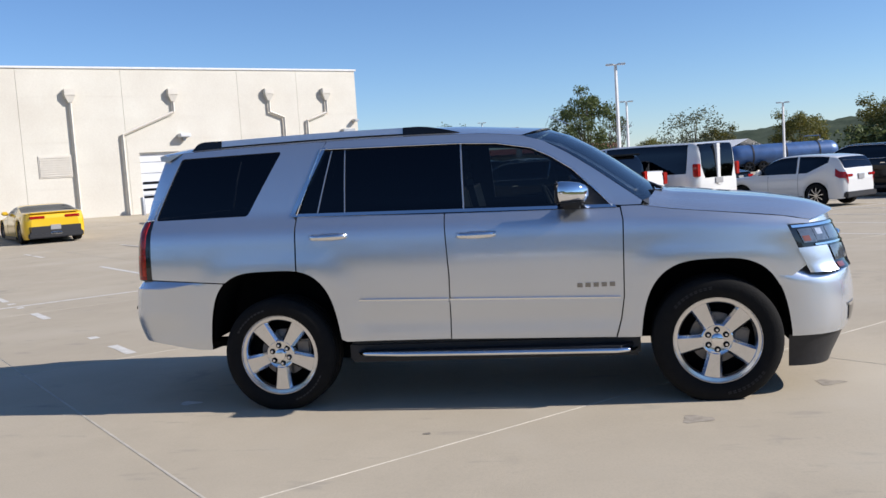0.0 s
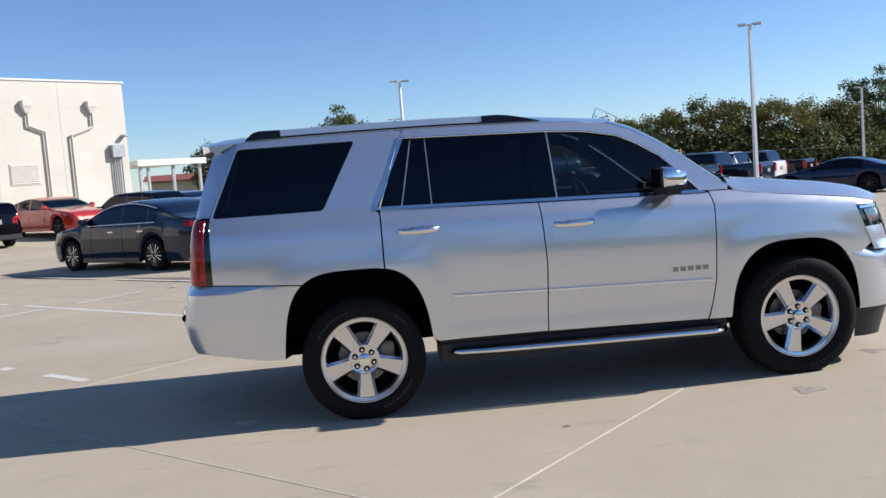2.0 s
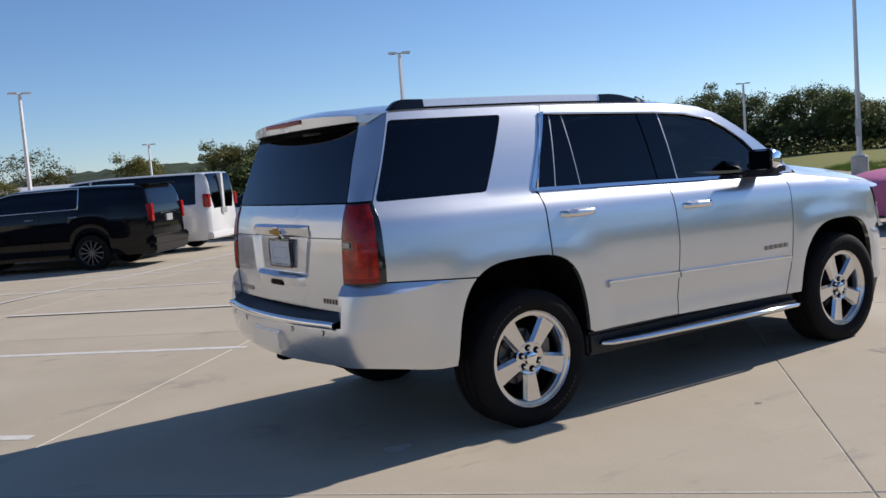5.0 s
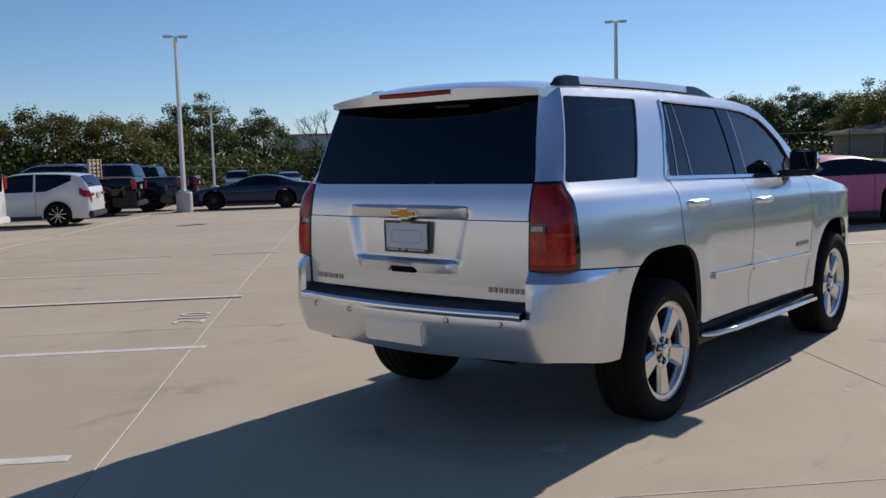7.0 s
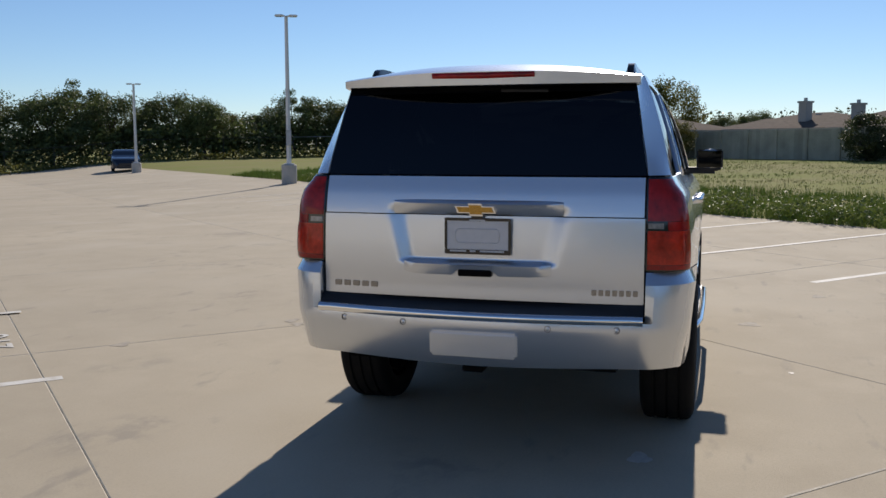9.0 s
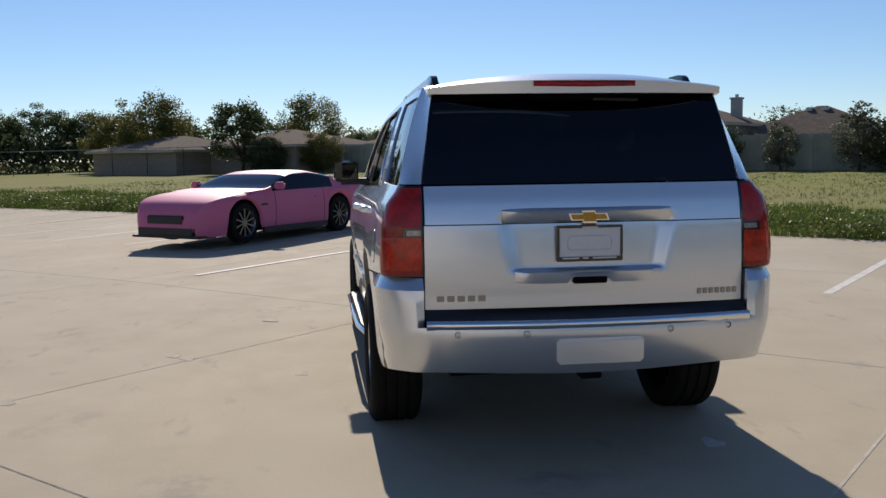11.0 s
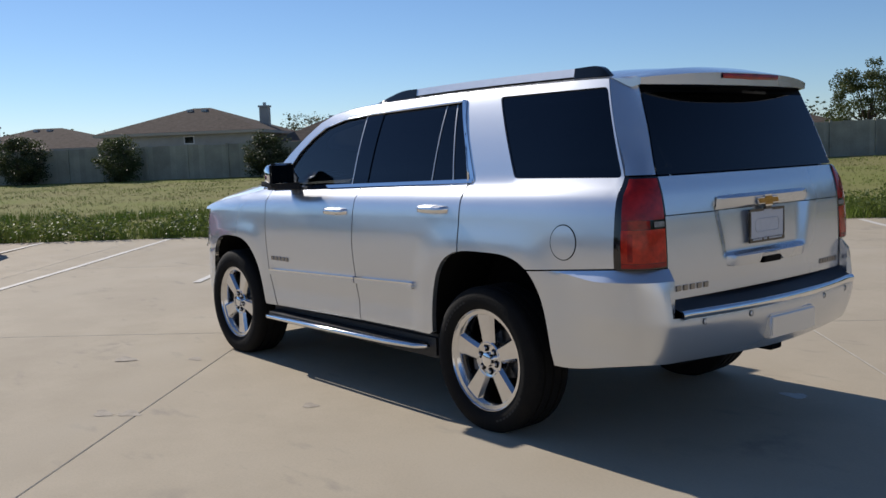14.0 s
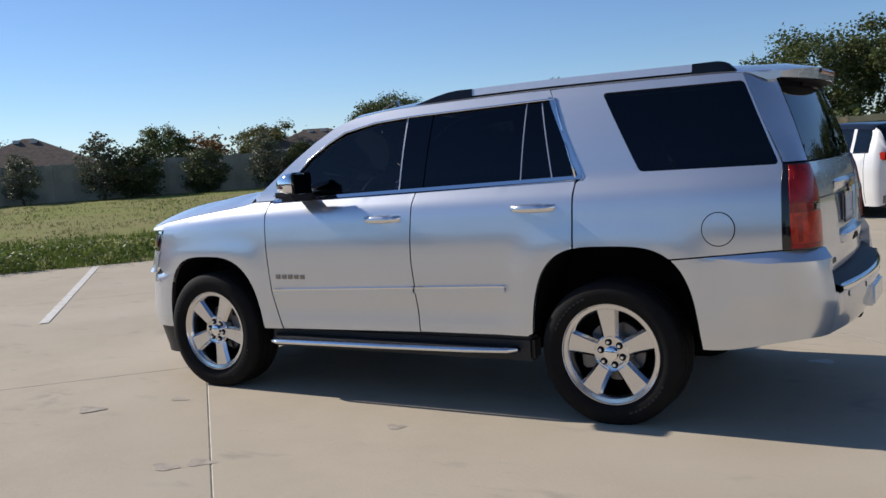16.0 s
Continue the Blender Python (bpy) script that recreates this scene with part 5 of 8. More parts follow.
def big_wheel(x, s, turn, hub_z):
    spin = Matrix.Rotation(radians(turn), 4, "Y")
    m = Matrix.Translation((x, s * 0.852, hub_z)) @ Matrix.Rotation(0 if s > 0 else math.pi, 4, "Z") @ spin
    rim_r = 0.276
    bm = lathe([(rim_r - 0.030, -0.12), (rim_r - 0.040, 0.02), (rim_r - 0.042, 0.075), (rim_r - 0.033, 0.098), (rim_r - 0.026, 0.108), (rim_r - 0.006, 0.112), (rim_r - 0.001, 0.120), (rim_r + 0.003, 0.120), (rim_r + 0.004, 0.108)], 72, "Y")
    wheel = part("wheel", bm, M_ALLOY, suv, "polished five-spoke alloy wheel with a black tyre", smooth=True, sharp=25)
    wheel.matrix_local = m
    bm = tyre_bm(hub_z + 0.013, 0.275, rim_r)
    # flattened where it stands on the ground
    for v in bm.verts:
        v.co.z = max(v.co.z, -hub_z)
    tyre = part("tyre", bm, M_RUBBER, wheel, smooth=True, sharp=40)
    tyre.matrix_local = spin.inverted()
    # raised sidewall lettering, as plain bars
    for k, a in enumerate([20 + 5.2 * i for i in range(9)] + [196 + 5.2 * i for i in range(9)]):
        o = part("sidewall_bar", boxm(-0.010, 0.010, 0.139, 0.1425, -0.008, 0.008), M_LETTER, wheel)
        o.matrix_local = Matrix.Rotation(radians(a), 4, "Y") @ Matrix.Translation((0, 0, hub_z - 0.055))
    for k in range(5):
        sp = part("spoke", spoke_bm(0.080, rim_r - 0.020, 0.060, 0.102, 0.094), M_ALLOY, wheel, smooth=True, sharp=20)
        sp.matrix_local = Matrix.Rotation(radians(72 * k), 4, "Y")
    part("hub", lathe([(0.0, 0.088), (0.050, 0.088), (0.080, 0.090), (0.094, 0.095), (0.101, 0.090), (0.106, 0.04)], 40, "Y"), M_ALLOY, wheel, smooth=True, sharp=25)
    part("hub_cap", lathe([(0.0, 0.114), (0.026, 0.113), (0.037, 0.108), (0.041, 0.086)], 28, "Y"), M_CHROME, wheel, smooth=True, sharp=40)
    for k in range(6):
        a = radians(60 * k + 20)
        at = (0.064 * math.cos(a), 0, 0.064 * math.sin(a))
        nut = part("lug_nut", lathe([(0.0, 0.108), (0.0085, 0.107), (0.0105, 0.102), (0.0110, 0.0895)], 10, "Y", None, at), M_ALLOY, wheel, smooth=True, sharp=40)
        part("nut_well", lathe([(0.0, 0.0925), (0.0195, 0.0925), (0.0205, 0.088)], 14, "Y", None, at), M_LINER, nut, smooth=True, sharp=40)
    part("brake_disc", lathe([(0.0, 0.01), (0.165, 0.01), (0.165, -0.02), (0.06, -0.02)], 40, "Y"), M_DISC, wheel, smooth=True, sharp=40)
    part("brake_caliper", boxm(0.10, 0.20, -0.04, 0.035, -0.09, 0.09, 0.012), M_DISC, wheel, smooth=True, sharp=40)
    part("wheel_back", lathe([(0.0, -0.06), (rim_r - 0.033, -0.06)], 40, "Y"), M_LINER, wheel)


M_LETTER = mat("sidewall_letter", (0.022, 0.0215, 0.021), 0.7, vary=0.3, scale=40)
M_DISC = mat("brake_steel", (0.20, 0.19, 0.18), 0.45, 0.8, vary=0.3, scale=20)
for x, s, turn, hz in ((-1.478, -1, 180, 0.386), (1.468, -1, 170, 0.397), (-1.478, 1, 4, 0.386), (1.468, 1, 188, 0.397)):
    big_wheel(x, s, turn, hz)

# ---- other parked vehicles ----


def paint(name, color, metal=0.3, rough=0.3):
    return mat(name, color, rough, metal, vary=0.05, scale=1.2, scale2=600, bump=0.008, bump_scale=400, coat=1.0)


P_WHITE, P_BLACK, P_NAVY = paint("white_paint", (0.72, 0.72, 0.70), 0.0), mat("black_paint", (0.004, 0.0045, 0.006), 0.05, vary=0.1, scale=1.5, spec=0.32), mat("navy_paint", (0.008, 0.014, 0.050), 0.07, 0.0, vary=0.1, scale=1.5)
P_YELLOW, P_PINK, P_RED = paint("yellow_paint", (0.80, 0.50, 0.01), 0.1), mat("pink_paint", (0.60, 0.17, 0.30), 0.5, 0.0, vary=0.06, scale=1.5, spec=0.2), paint("red_paint", (0.50, 0.03, 0.015), 0.2)
P_SLATE, P_DKGREEN = mat("slate_paint", (0.011, 0.019, 0.038), 0.07, 0.0, vary=0.1, scale=1.5, spec=0.6), mat("olive_grey_paint", (0.05, 0.05, 0.04), 0.2, 0.3, vary=0.1, scale=1.5, coat=0.3)
P_SILVER = paint("silver_car_paint", (0.42, 0.43, 0.44), 0.6)
M_PLATE = mat("far_plate", (0.32, 0.32, 0.32), 0.4, vary=0.1, scale=30)

KINDS = {
    # length ahead of the rear axle, behind it, width, roof, wheelbase, tyre, clearance, belt, top profile, window stations
    "suv": dict(wb=2.66, fo=0.95, ro=0.93, W=1.84, tyre=0.345, low=0.24, belt=1.06,
                top=[(-0.93, 1.02), (-0.90, 1.10), (-0.72, 1.48), (-0.55, 1.60), (0.3, 1.67), (1.1, 1.66), (1.45, 1.58), (2.15, 1.10), (2.3, 1.05), (3.0, 0.98), (3.45, 0.82), (3.61, 0.62)],
                glass=(-0.60, 1.95), pillars=(-0.18, 0.62), wind=(1.45, 2.2), rear=(-0.90, -0.58)),
    "crossover": dict(wb=2.66, fo=0.95, ro=0.93, W=1.84, tyre=0.345, low=0.24, belt=1.02, kick=0.40, kx=0.30,
                      top=[(-0.93, 0.84), (-0.92, 0.98), (-0.87, 1.13), (-0.72, 1.42), (-0.62, 1.50), (-0.4, 1.54), (0.0, 1.575), (0.7, 1.59), (1.15, 1.57), (1.45, 1.49), (2.15, 1.06), (2.3, 1.02), (3.0, 0.95), (3.4, 0.80), (3.57, 0.66), (3.61, 0.52)],
                      glass=(-0.42, 2.0), pillars=(0.62,), wind=(1.45, 2.2), rear=(-0.86, -0.66)),
    "sedan": dict(wb=2.83, fo=0.95, ro=1.18, W=1.86, tyre=0.335, low=0.19, belt=0.98,
                  top=[(-1.18, 0.88), (-1.15, 1.03), (-0.85, 1.09), (-0.50, 1.19), (0.15, 1.37), (0.8, 1.45), (1.35, 1.42), (1.7, 1.33), (2.5, 1.00), (2.7, 0.97), (3.4, 0.86), (3.7, 0.72), (3.78, 0.5)],
                  glass=(-0.15, 2.2), pillars=(0.15, 1.0), wind=(1.65, 2.5), rear=(-0.62, 0.25)),
    "coupe": dict(wb=2.75, fo=0.95, ro=1.0, W=1.90, tyre=0.345, low=0.15, belt=0.92,
                  top=[(-1.0, 0.86), (-0.97, 0.97), (-0.7, 1.00), (-0.5, 1.03), (0.35, 1.27), (0.8, 1.325), (1.2, 1.305), (1.5, 1.23), (2.2, 0.96), (2.4, 0.93), (3.2, 0.82), (3.55, 0.68), (3.70, 0.45)],
                  glass=(0.22, 2.0), pillars=(-0.60,), wind=(1.45, 2.2), rear=(-0.5, 0.45)),
    "low_coupe": dict(wb=2.75, fo=0.95, ro=1.0, W=1.90, tyre=0.345, low=0.15, belt=0.87,
                      top=[(-1.0, 0.80), (-0.97, 0.91), (-0.7, 0.94), (-0.45, 0.97), (0.30, 1.14), (0.85, 1.22), (1.25, 1.205), (1.55, 1.14), (2.2, 0.92), (2.4, 0.90), (3.1, 0.83), (3.45, 0.75), (3.62, 0.64), (3.70, 0.45)],
                      glass=(0.20, 2.0), pillars=(-0.60,), wind=(1.50, 2.2), rear=(-0.5, 0.45)),
    "sports": dict(wb=2.71, fo=0.95, ro=0.86, W=1.90, tyre=0.345, low=0.14, belt=0.90,
                   top=[(-0.86, 0.86), (-0.84, 0.96), (-0.5, 0.99), (-0.3, 1.01), (0.55, 1.205), (0.9, 1.235), (1.2, 1.20), (1.9, 0.92), (2.1, 0.88), (3.0, 0.78), (3.4, 0.62), (3.66, 0.40)],
                   glass=(0.45, 1.7), pillars=(0.60,), wind=(1.15, 1.9), rear=(-0.35, 0.55)),
    "big_suv": dict(wb=3.30, fo=1.0, ro=1.38, W=2.0, tyre=0.39, low=0.30, belt=1.34,
                    top=[(-1.38, 1.02), (-1.375, 1.16), (-1.345, 1.34), (-1.24, 1.70), (-1.20, 1.76), (-1.10, 1.79), (-0.8, 1.81), (0.5, 1.84), (1.7, 1.82), (2.05, 1.75), (2.75, 1.35), (2.95, 1.32), (3.8, 1.18), (4.15, 1.0), (4.30, 0.7)],
                    chrome0=0.19, glass=(-1.05, 2.6), pillars=(-0.05, 0.15, 1.15), wind=(2.0, 2.8), rear=(-1.345, -1.20)),
    "pickup": dict(wb=3.65, fo=0.98, ro=1.25, W=2.02, tyre=0.40, low=0.33, belt=1.36,
                   top=[(-1.25, 1.30), (-1.20, 1.36), (0.42, 1.36), (0.47, 1.42), (0.60, 1.84), (0.85, 1.90), (2.0, 1.91), (2.35, 1.82), (3.05, 1.38), (3.2, 1.33), (4.2, 1.22), (4.5, 1.05), (4.63, 0.7)],
                   glass=(0.62, 2.85), pillars=(1.62,), wind=(2.3, 3.1), rear=(0.45, 0.66)),
    "van": dict(wb=3.43, fo=0.95, ro=1.35, W=2.00, tyre=0.37, low=0.28, belt=1.22,
                top=[(-1.35, 1.20), (-1.34, 1.45), (-1.28, 2.02), (-1.1, 2.08), (1.5, 2.11), (2.5, 2.06), (2.9, 1.90), (3.55, 1.36), (3.7, 1.28), (4.2, 1.10), (4.38, 0.7)],
                glass=(-1.0, 3.2), pillars=(2.05,), wind=(2.75, 3.55), rear=(-1.349, -1.22)),
    "hatch": dict(wb=2.60, fo=0.85, ro=0.80, W=1.80, tyre=0.33, low=0.20, belt=1.02,
                  top=[(-0.80, 1.0), (-0.78, 1.08), (-0.62, 1.42), (-0.45, 1.50), (0.5, 1.545), (1.3, 1.52), (1.55, 1.46), (2.2, 1.08), (2.35, 1.03), (3.0, 0.94), (3.3, 0.75), (3.45, 0.55)],
                  glass=(-0.50, 2.0), pillars=(-0.1, 0.72), wind=(1.5, 2.2), rear=(-0.78, -0.5)),
}
M_MID = mat("grey_alloy", (0.22, 0.22, 0.23), 0.3, 0.8)
_wheel_meshes = {}


def road_wheel(parent, x, y, s, r, dark, spokes, tw):
    key = (r, dark, spokes)
    if key not in _wheel_meshes:
        rim_r = r * 0.70
        bt = lathe([(rim_r, -tw * 0.48), (r * 0.94, -tw * 0.5), (r, -tw * 0.40), (r, tw * 0.40), (r * 0.94, tw * 0.5), (rim_r, tw * 0.48)], 32, "Y")
        br = lathe([(rim_r - 0.012, -tw * 0.2), (rim_r - 0.014, tw * 0.38), (rim_r + 0.003, tw * 0.50)], 32, "Y")
        for k in range(spokes):
            a = 2 * math.pi * k / spokes
            wd = 0.30 * rim_r / spokes * 2.2
            m = Matrix.Rotation(a, 4, "Y")
            rows = [[m @ Vector((-wd * q, tw * (0.36 + 0.05 * q), rr)), m @ Vector((wd * q, tw * (0.36 + 0.05 * q), rr))] for rr, q in ((0.03, 0.8), (rim_r * 0.5, 0.7), (rim_r - 0.01, 1.0))]
            loft(rows, br)
        lathe([(0.0, tw * 0.42), (0.05, tw * 0.42), (0.06, tw * 0.34)], 16, "Y", br)
        bs = None
        if dark == "machined":
            bs = bmesh.new()
            for k in range(spokes):
                for d in (-1, 1):
                    rows = []
                    for rr, c, hw in ((0.045, 0.014, 0.006), (rim_r * 0.55, 0.024, 0.008), (rim_r - 0.004, 0.046, 0.012)):
                        m = Matrix.Rotation(2 * math.pi * (k + 0.5) / spokes, 4, "Y")
                        rows.append([m @ Vector((d * c - hw, tw * 0.44, rr)), m @ Vector((d * c + hw, tw * 0.44, rr))])
                    loft(rows, bs)
            bs = mesh_of(bs, "spoke_faces")
            bs.materials.append(M_ALLOY)
        bb = lathe([(0.0, tw * 0.12), (rim_r - 0.012, tw * 0.12)], 24, "Y")
        bb2 = mesh_of(bb, "wheel_back")
        bb2.materials.append(M_LINER)
        me_t, me_r = mesh_of(bt, "tyre"), mesh_of(br, "rim")
        me_t.set_sharp_from_angle(angle=radians(40))
        me_r.set_sharp_from_angle(angle=radians(40))
        me_t.materials.append(M_RUBBER)
        me_r.materials.append(M_MID if dark == "mid" else M_ALLOY_DARK if dark else M_ALLOY)
        _wheel_meshes[key] = (me_t, me_r, bb2, bs)
    me_t, me_r, bb2, bs = _wheel_meshes[key]
    w = new("wheel", me_t)
    w.parent = parent
    w.matrix_local = Matrix.Translation((x, y, r)) @ Matrix.Rotation(0 if s > 0 else math.pi, 4, "Z")
    for n, me in (("rim", me_r), ("wheel_back", bb2), ("spoke_faces", bs)):
        if me:
            o = new(n, me)
            o.parent = w


def vehicle(kind, label, category, at, body_mat, dark_rims=False, spokes=5, glass=None, tail=None, wing=False, cladding=True, chrome=False, roof_mat=None, tail_mat=None, head_mat=None, wrap=None):
    k = KINDS[kind]
    W, wb, fo, ro, tyre, belt = k["W"], k["wb"], k["fo"], k["ro"], k["tyre"], k["belt"]
    top = lerp_table(k["top"])
    H = max(z for _, z in k["top"])
    pz0 = 0.76 if kind == "sedan" else 0.42 if kind == "sports" else 0.80 if kind not in ("big_suv", "pickup", "van") else 0.95
    glass = glass or M_GLASS_DARK
    car = thing(category.replace(" ", "_"), label, category, at)
    x0, x1 = -ro, wb + fo
    xs = sorted(set([round(x0 + (x1 - x0) * i / 46, 3) for i in range(47)] + [round(c + (tyre + 0.06) * math.cos(radians(a)), 3) for c in (0, wb) for a in range(0, 181, 15)]
                    + [round(p + d, 3) for p in k["pillars"] for d in (-0.035, 0.035)] + [round(v, 3) for v in k["glass"] + k["wind"] + k["rear"]] + [round(x0 + d, 3) for d in (0.018, 0.045, 0.085, 0.14, 0.20)] + [round(x1 - d, 3) for d in (0.02, 0.05, 0.1, 0.16, 0.23, 0.3)]))
    xs = [x for i, x in enumerate(xs) if i == 0 or x - xs[i - 1] > 0.012]

    def low(x):
        z = k["low"]
        for c in (0, wb):
            d = abs(x - c)
            if d < tyre + 0.06:
                z = max(z, tyre + math.sqrt(max(0, (tyre + 0.06) ** 2 - d * d)))
        return z

    def width(x):
        w = W / 2
        fr = max(0, (x - (wb + fo * 0.15)) / (fo * 0.85))
        re = max(0, (-x - ro * 0.45) / (ro * 0.55))
        return w * (1 - 0.26 * fr ** 2.6 - 0.13 * re ** 3)
    rows = []
    for x in xs:
        w, zt, zl = width(x), top(x), low(x)
        b = belt + 0.03 * (0.5 - x / wb) + k.get("kick", 0.0) * max(0.0, min(k.get("kx", 0.0) - x, 2.0 * (x + 0.76)))
        green = max(0.0, zt - b)
        zb = min(b, zt - 0.035)
        f = min(1, green / (H - b))
        wt = (w - 0.05) - 0.155 * f - (0.0 if green > 0.02 else 0.16)
        row = [(w - 0.05, zl), (w - 0.012, zl + (zb - zl) * 0.22), (w, zl + (zb - zl) * 0.48), (w - 0.006, zl + (zb - zl) * 0.76), (w - 0.045, zb)]
        if green > 0.02:
            row += [((w - 0.05) * 0.5 + wt * 0.5 + 0.008 * f, zb + (zt - zb) * 0.48), (wt + 0.01, zt - 0.05 * f - 0.004), (wt * 0.72, zt - 0.008), (0, zt)]
        else:
            row += [(w - 0.09, zt - 0.016), (wt, zt - 0.008), (wt * 0.6, zt - 0.002), (0, zt)]
        fine = []
        for i, (y, z) in enumerate(row[:-1]):
            p0, p1, p2, p3 = row[max(i - 1, 0)], row[i], row[i + 1], row[min(i + 2, 8)]
            for q in (0.0, 1 / 3, 2 / 3):
                c = [0.5 * (2 * p1[k2] + (p2[k2] - p0[k2]) * q + (2 * p0[k2] - 5 * p1[k2] + 4 * p2[k2] - p3[k2]) * q * q + (3 * p1[k2] - p0[k2] - 3 * p2[k2] + p3[k2]) * q ** 3) for k2 in (0, 1)]
                fine.append((min(c[0], w), c[1]))
        # both ends are rounded off in plan and in side view
        end = max(0.0, 1 - min(x - xs[0], xs[-1] - x) / 0.17)
        if end:
            zc, ky, kz = (zl + zt) / 2, 1 - (0.07 if kind == "big_suv" else 0.13) * end ** 2.4, 1 - (0.08 if kind in ("big_suv", "crossover") else 0.20) * end ** 2.4
            fine, row = [(y * ky, zc + (z - zc) * kz) for y, z in fine], row[:-1] + [(0.0, zc + (zt - zc) * kz)]
        rows.append([(x, y, z) for y, z in fine + [row[-1]]])
    full = [[(x, -y, z) for x, y, z in r] + [(x, y, z) for x, y, z in r[::-1][1:]] for r in rows]
    n = len(full[0])
    lamps = {True: bmesh.new(), False: bmesh.new()}
    kinds = {"body": bmesh.new(), "windscreen": bmesh.new(), "rear_window": bmesh.new()}
    wins = {}
    ga, gb = k["glass"]
    for i in range(len(xs) - 1):
        xm = (xs[i] + xs[i + 1]) / 2
        for j in range(n - 1):
            h = (j if j < 24 else 47 - j) // 3
            q = [full[i][j], full[i][j + 1], full[i + 1][j + 1], full[i + 1][j]]
            tall = min(top(xs[i]), top(xs[i + 1])) - belt > 0.10
            tgt = "body"
            if h in (4, 5) and ga < xm < gb and tall:
                if any(abs(xm - p) < 0.036 for p in k["pillars"]):
                    tgt = "body"
                else:
                    tgt = ("side", j < 24, sum(1 for p in k["pillars"] if p < xm))
            elif h in (6, 7) and k["wind"][0] < xm < k["wind"][1]:
                tgt = "windscreen"
            elif h in (6, 7) and k["rear"][0] < xm < k["rear"][1]:
                tgt = "rear_window"
            jj = j if j < 24 else 47 - j
            if wrap and tgt == "body" and xs[i + 1] < x0 + wrap[0] and wrap[1] <= jj < wrap[2]:
                bm = lamps[j < 24]
                bm.faces.new([bm.verts.new((p[0] - 0.010, p[1] * 1.008, p[2])) for p in q])
            bm = wins.setdefault(tgt, bmesh.new()) if isinstance(tgt, tuple) else kinds[tgt]
            bm.faces.new([bm.verts.new(p) for p in q])
    bm = kinds["body"]
    for r in (full[0], full[-1]):
        bm.faces.new([bm.verts.new(p) for p in r])
    for b in list(kinds.values()) + list(wins.values()):
        bmesh.ops.remove_doubles(b, verts=b.verts[:], dist=1e-4)
    for b in wins.values():
        orient(b, lambda c: Vector((0, c.y, 0)))
    for nm in ("windscreen", "rear_window"):
        orient(kinds[nm], (0, 0, 1))
    orient(kinds["body"], lambda c: Vector((0, c.y, 0.9 * (c.z - 0.6))))
    part("body", bm, body_mat, car, smooth=True, sharp=38)
    for nm in ("windscreen", "rear_window"):
        if kinds[nm].faces:
            part(nm, kinds[nm], glass, car, smooth=True, sharp=38)
    for b in wins.values():
        part("side_window", b, glass, car, smooth=True)
    if wrap:
        for b in lamps.values():
            bmesh.ops.remove_doubles(b, verts=b.verts[:], dist=1e-4)
            orient(b, lambda c: Vector((0, c.y, 0)))
            part("taillight", b, tail_mat or M_RED_LENS, car, smooth=True)
    if chrome:
        for s in (-1, 1):
            for k2 in (12, 18):
                line = [(r[k2][0], s * (r[k2][1] + 0.006), r[k2][2]) for r in rows if k.get("chrome0", ga) < r[0][0] < gb and top(r[0][0]) - belt > 0.13]
                part("window_chrome", tube(line, 0.011, 5), M_CHROME, car, smooth=True)
            if "chrome0" in k:
                r = next(q for q in rows if q[0][0] > k["chrome0"])
                part("window_chrome", tube([(p[0], s * (p[1] + 0.006), p[2]) for p in r[12:19]], 0.014, 5), M_CHROME, car, smooth=True)
    doors = sorted(k["pillars"])
    seams = ([doors[-1] - 0.03, doors[-1] + 1.02] + ([doors[-2] + 0.05] if len(doors) > 1 else [])) if kind not in ("sports", "coupe", "low_coupe") else [0.50, k["wind"][1] - 0.22]
    for xd in seams:
        r = min(rows, key=lambda q: abs(q[0][0] - xd) + (5 if abs(q[0][0]) < tyre + 0.08 or abs(q[0][0] - wb) < tyre + 0.08 else 0))
        for s in (-1, 1):
            part("door_seam", tube([(p[0], s * (p[1] + 0.0005), p[2]) for p in r[1:13]], 0.0045, 4), M_LINER, car)
    if kind == "sedan":
        for s in (-1, 1):
            part("bumper_reflector", boxm(x0 - 0.012, x0 + 0.12, *sorted((s * (W / 2 - 0.38), s * (W / 2 - 0.17))), 0.46, 0.49, 0.006), M_RED_LENS, car)
        part("trunk_lip", boxm(x0 - 0.005, x0 + 0.16, -W / 2 + 0.25, W / 2 - 0.25, 1.015, 1.045, 0.012), body_mat, car, smooth=True, sharp=40)
        part("rear_valance", boxm(x0 - 0.02, x0 + 0.25, -W / 2 + 0.20, W / 2 - 0.20, k["low"] - 0.02, k["low"] + 0.17, 0.04), M_BLACK, car, smooth=True, sharp=40)
    if kind in ("suv", "hatch", "big_suv"):
        part("rear_valance", boxm(x0 - 0.012, x0 + 0.25, -W / 2 + 0.16, W / 2 - 0.16, k["low"] - 0.02, k["low"] + 0.12, 0.03), M_BLACK, car, smooth=True, sharp=40)
        part("tail_strip", boxm(x0 - 0.022, x0 + 0.05, -0.42, 0.42, pz0 + 0.17, pz0 + 0.20, 0.006), M_CHROME, car)
    if kind == "big_suv":
        part("rear_spoiler", boxm(x0 + 0.06, x0 + 0.40, -0.70, 0.70, H - 0.075, H - 0.035, 0.012), body_mat, car, smooth=True, sharp=40)
        part("lower_bumper", boxm(x0 - 0.07, x0 + 0.2, -W / 2 + 0.08, W / 2 - 0.08, 0.46, 0.68, 0.04), body_mat, car, smooth=True, sharp=40)
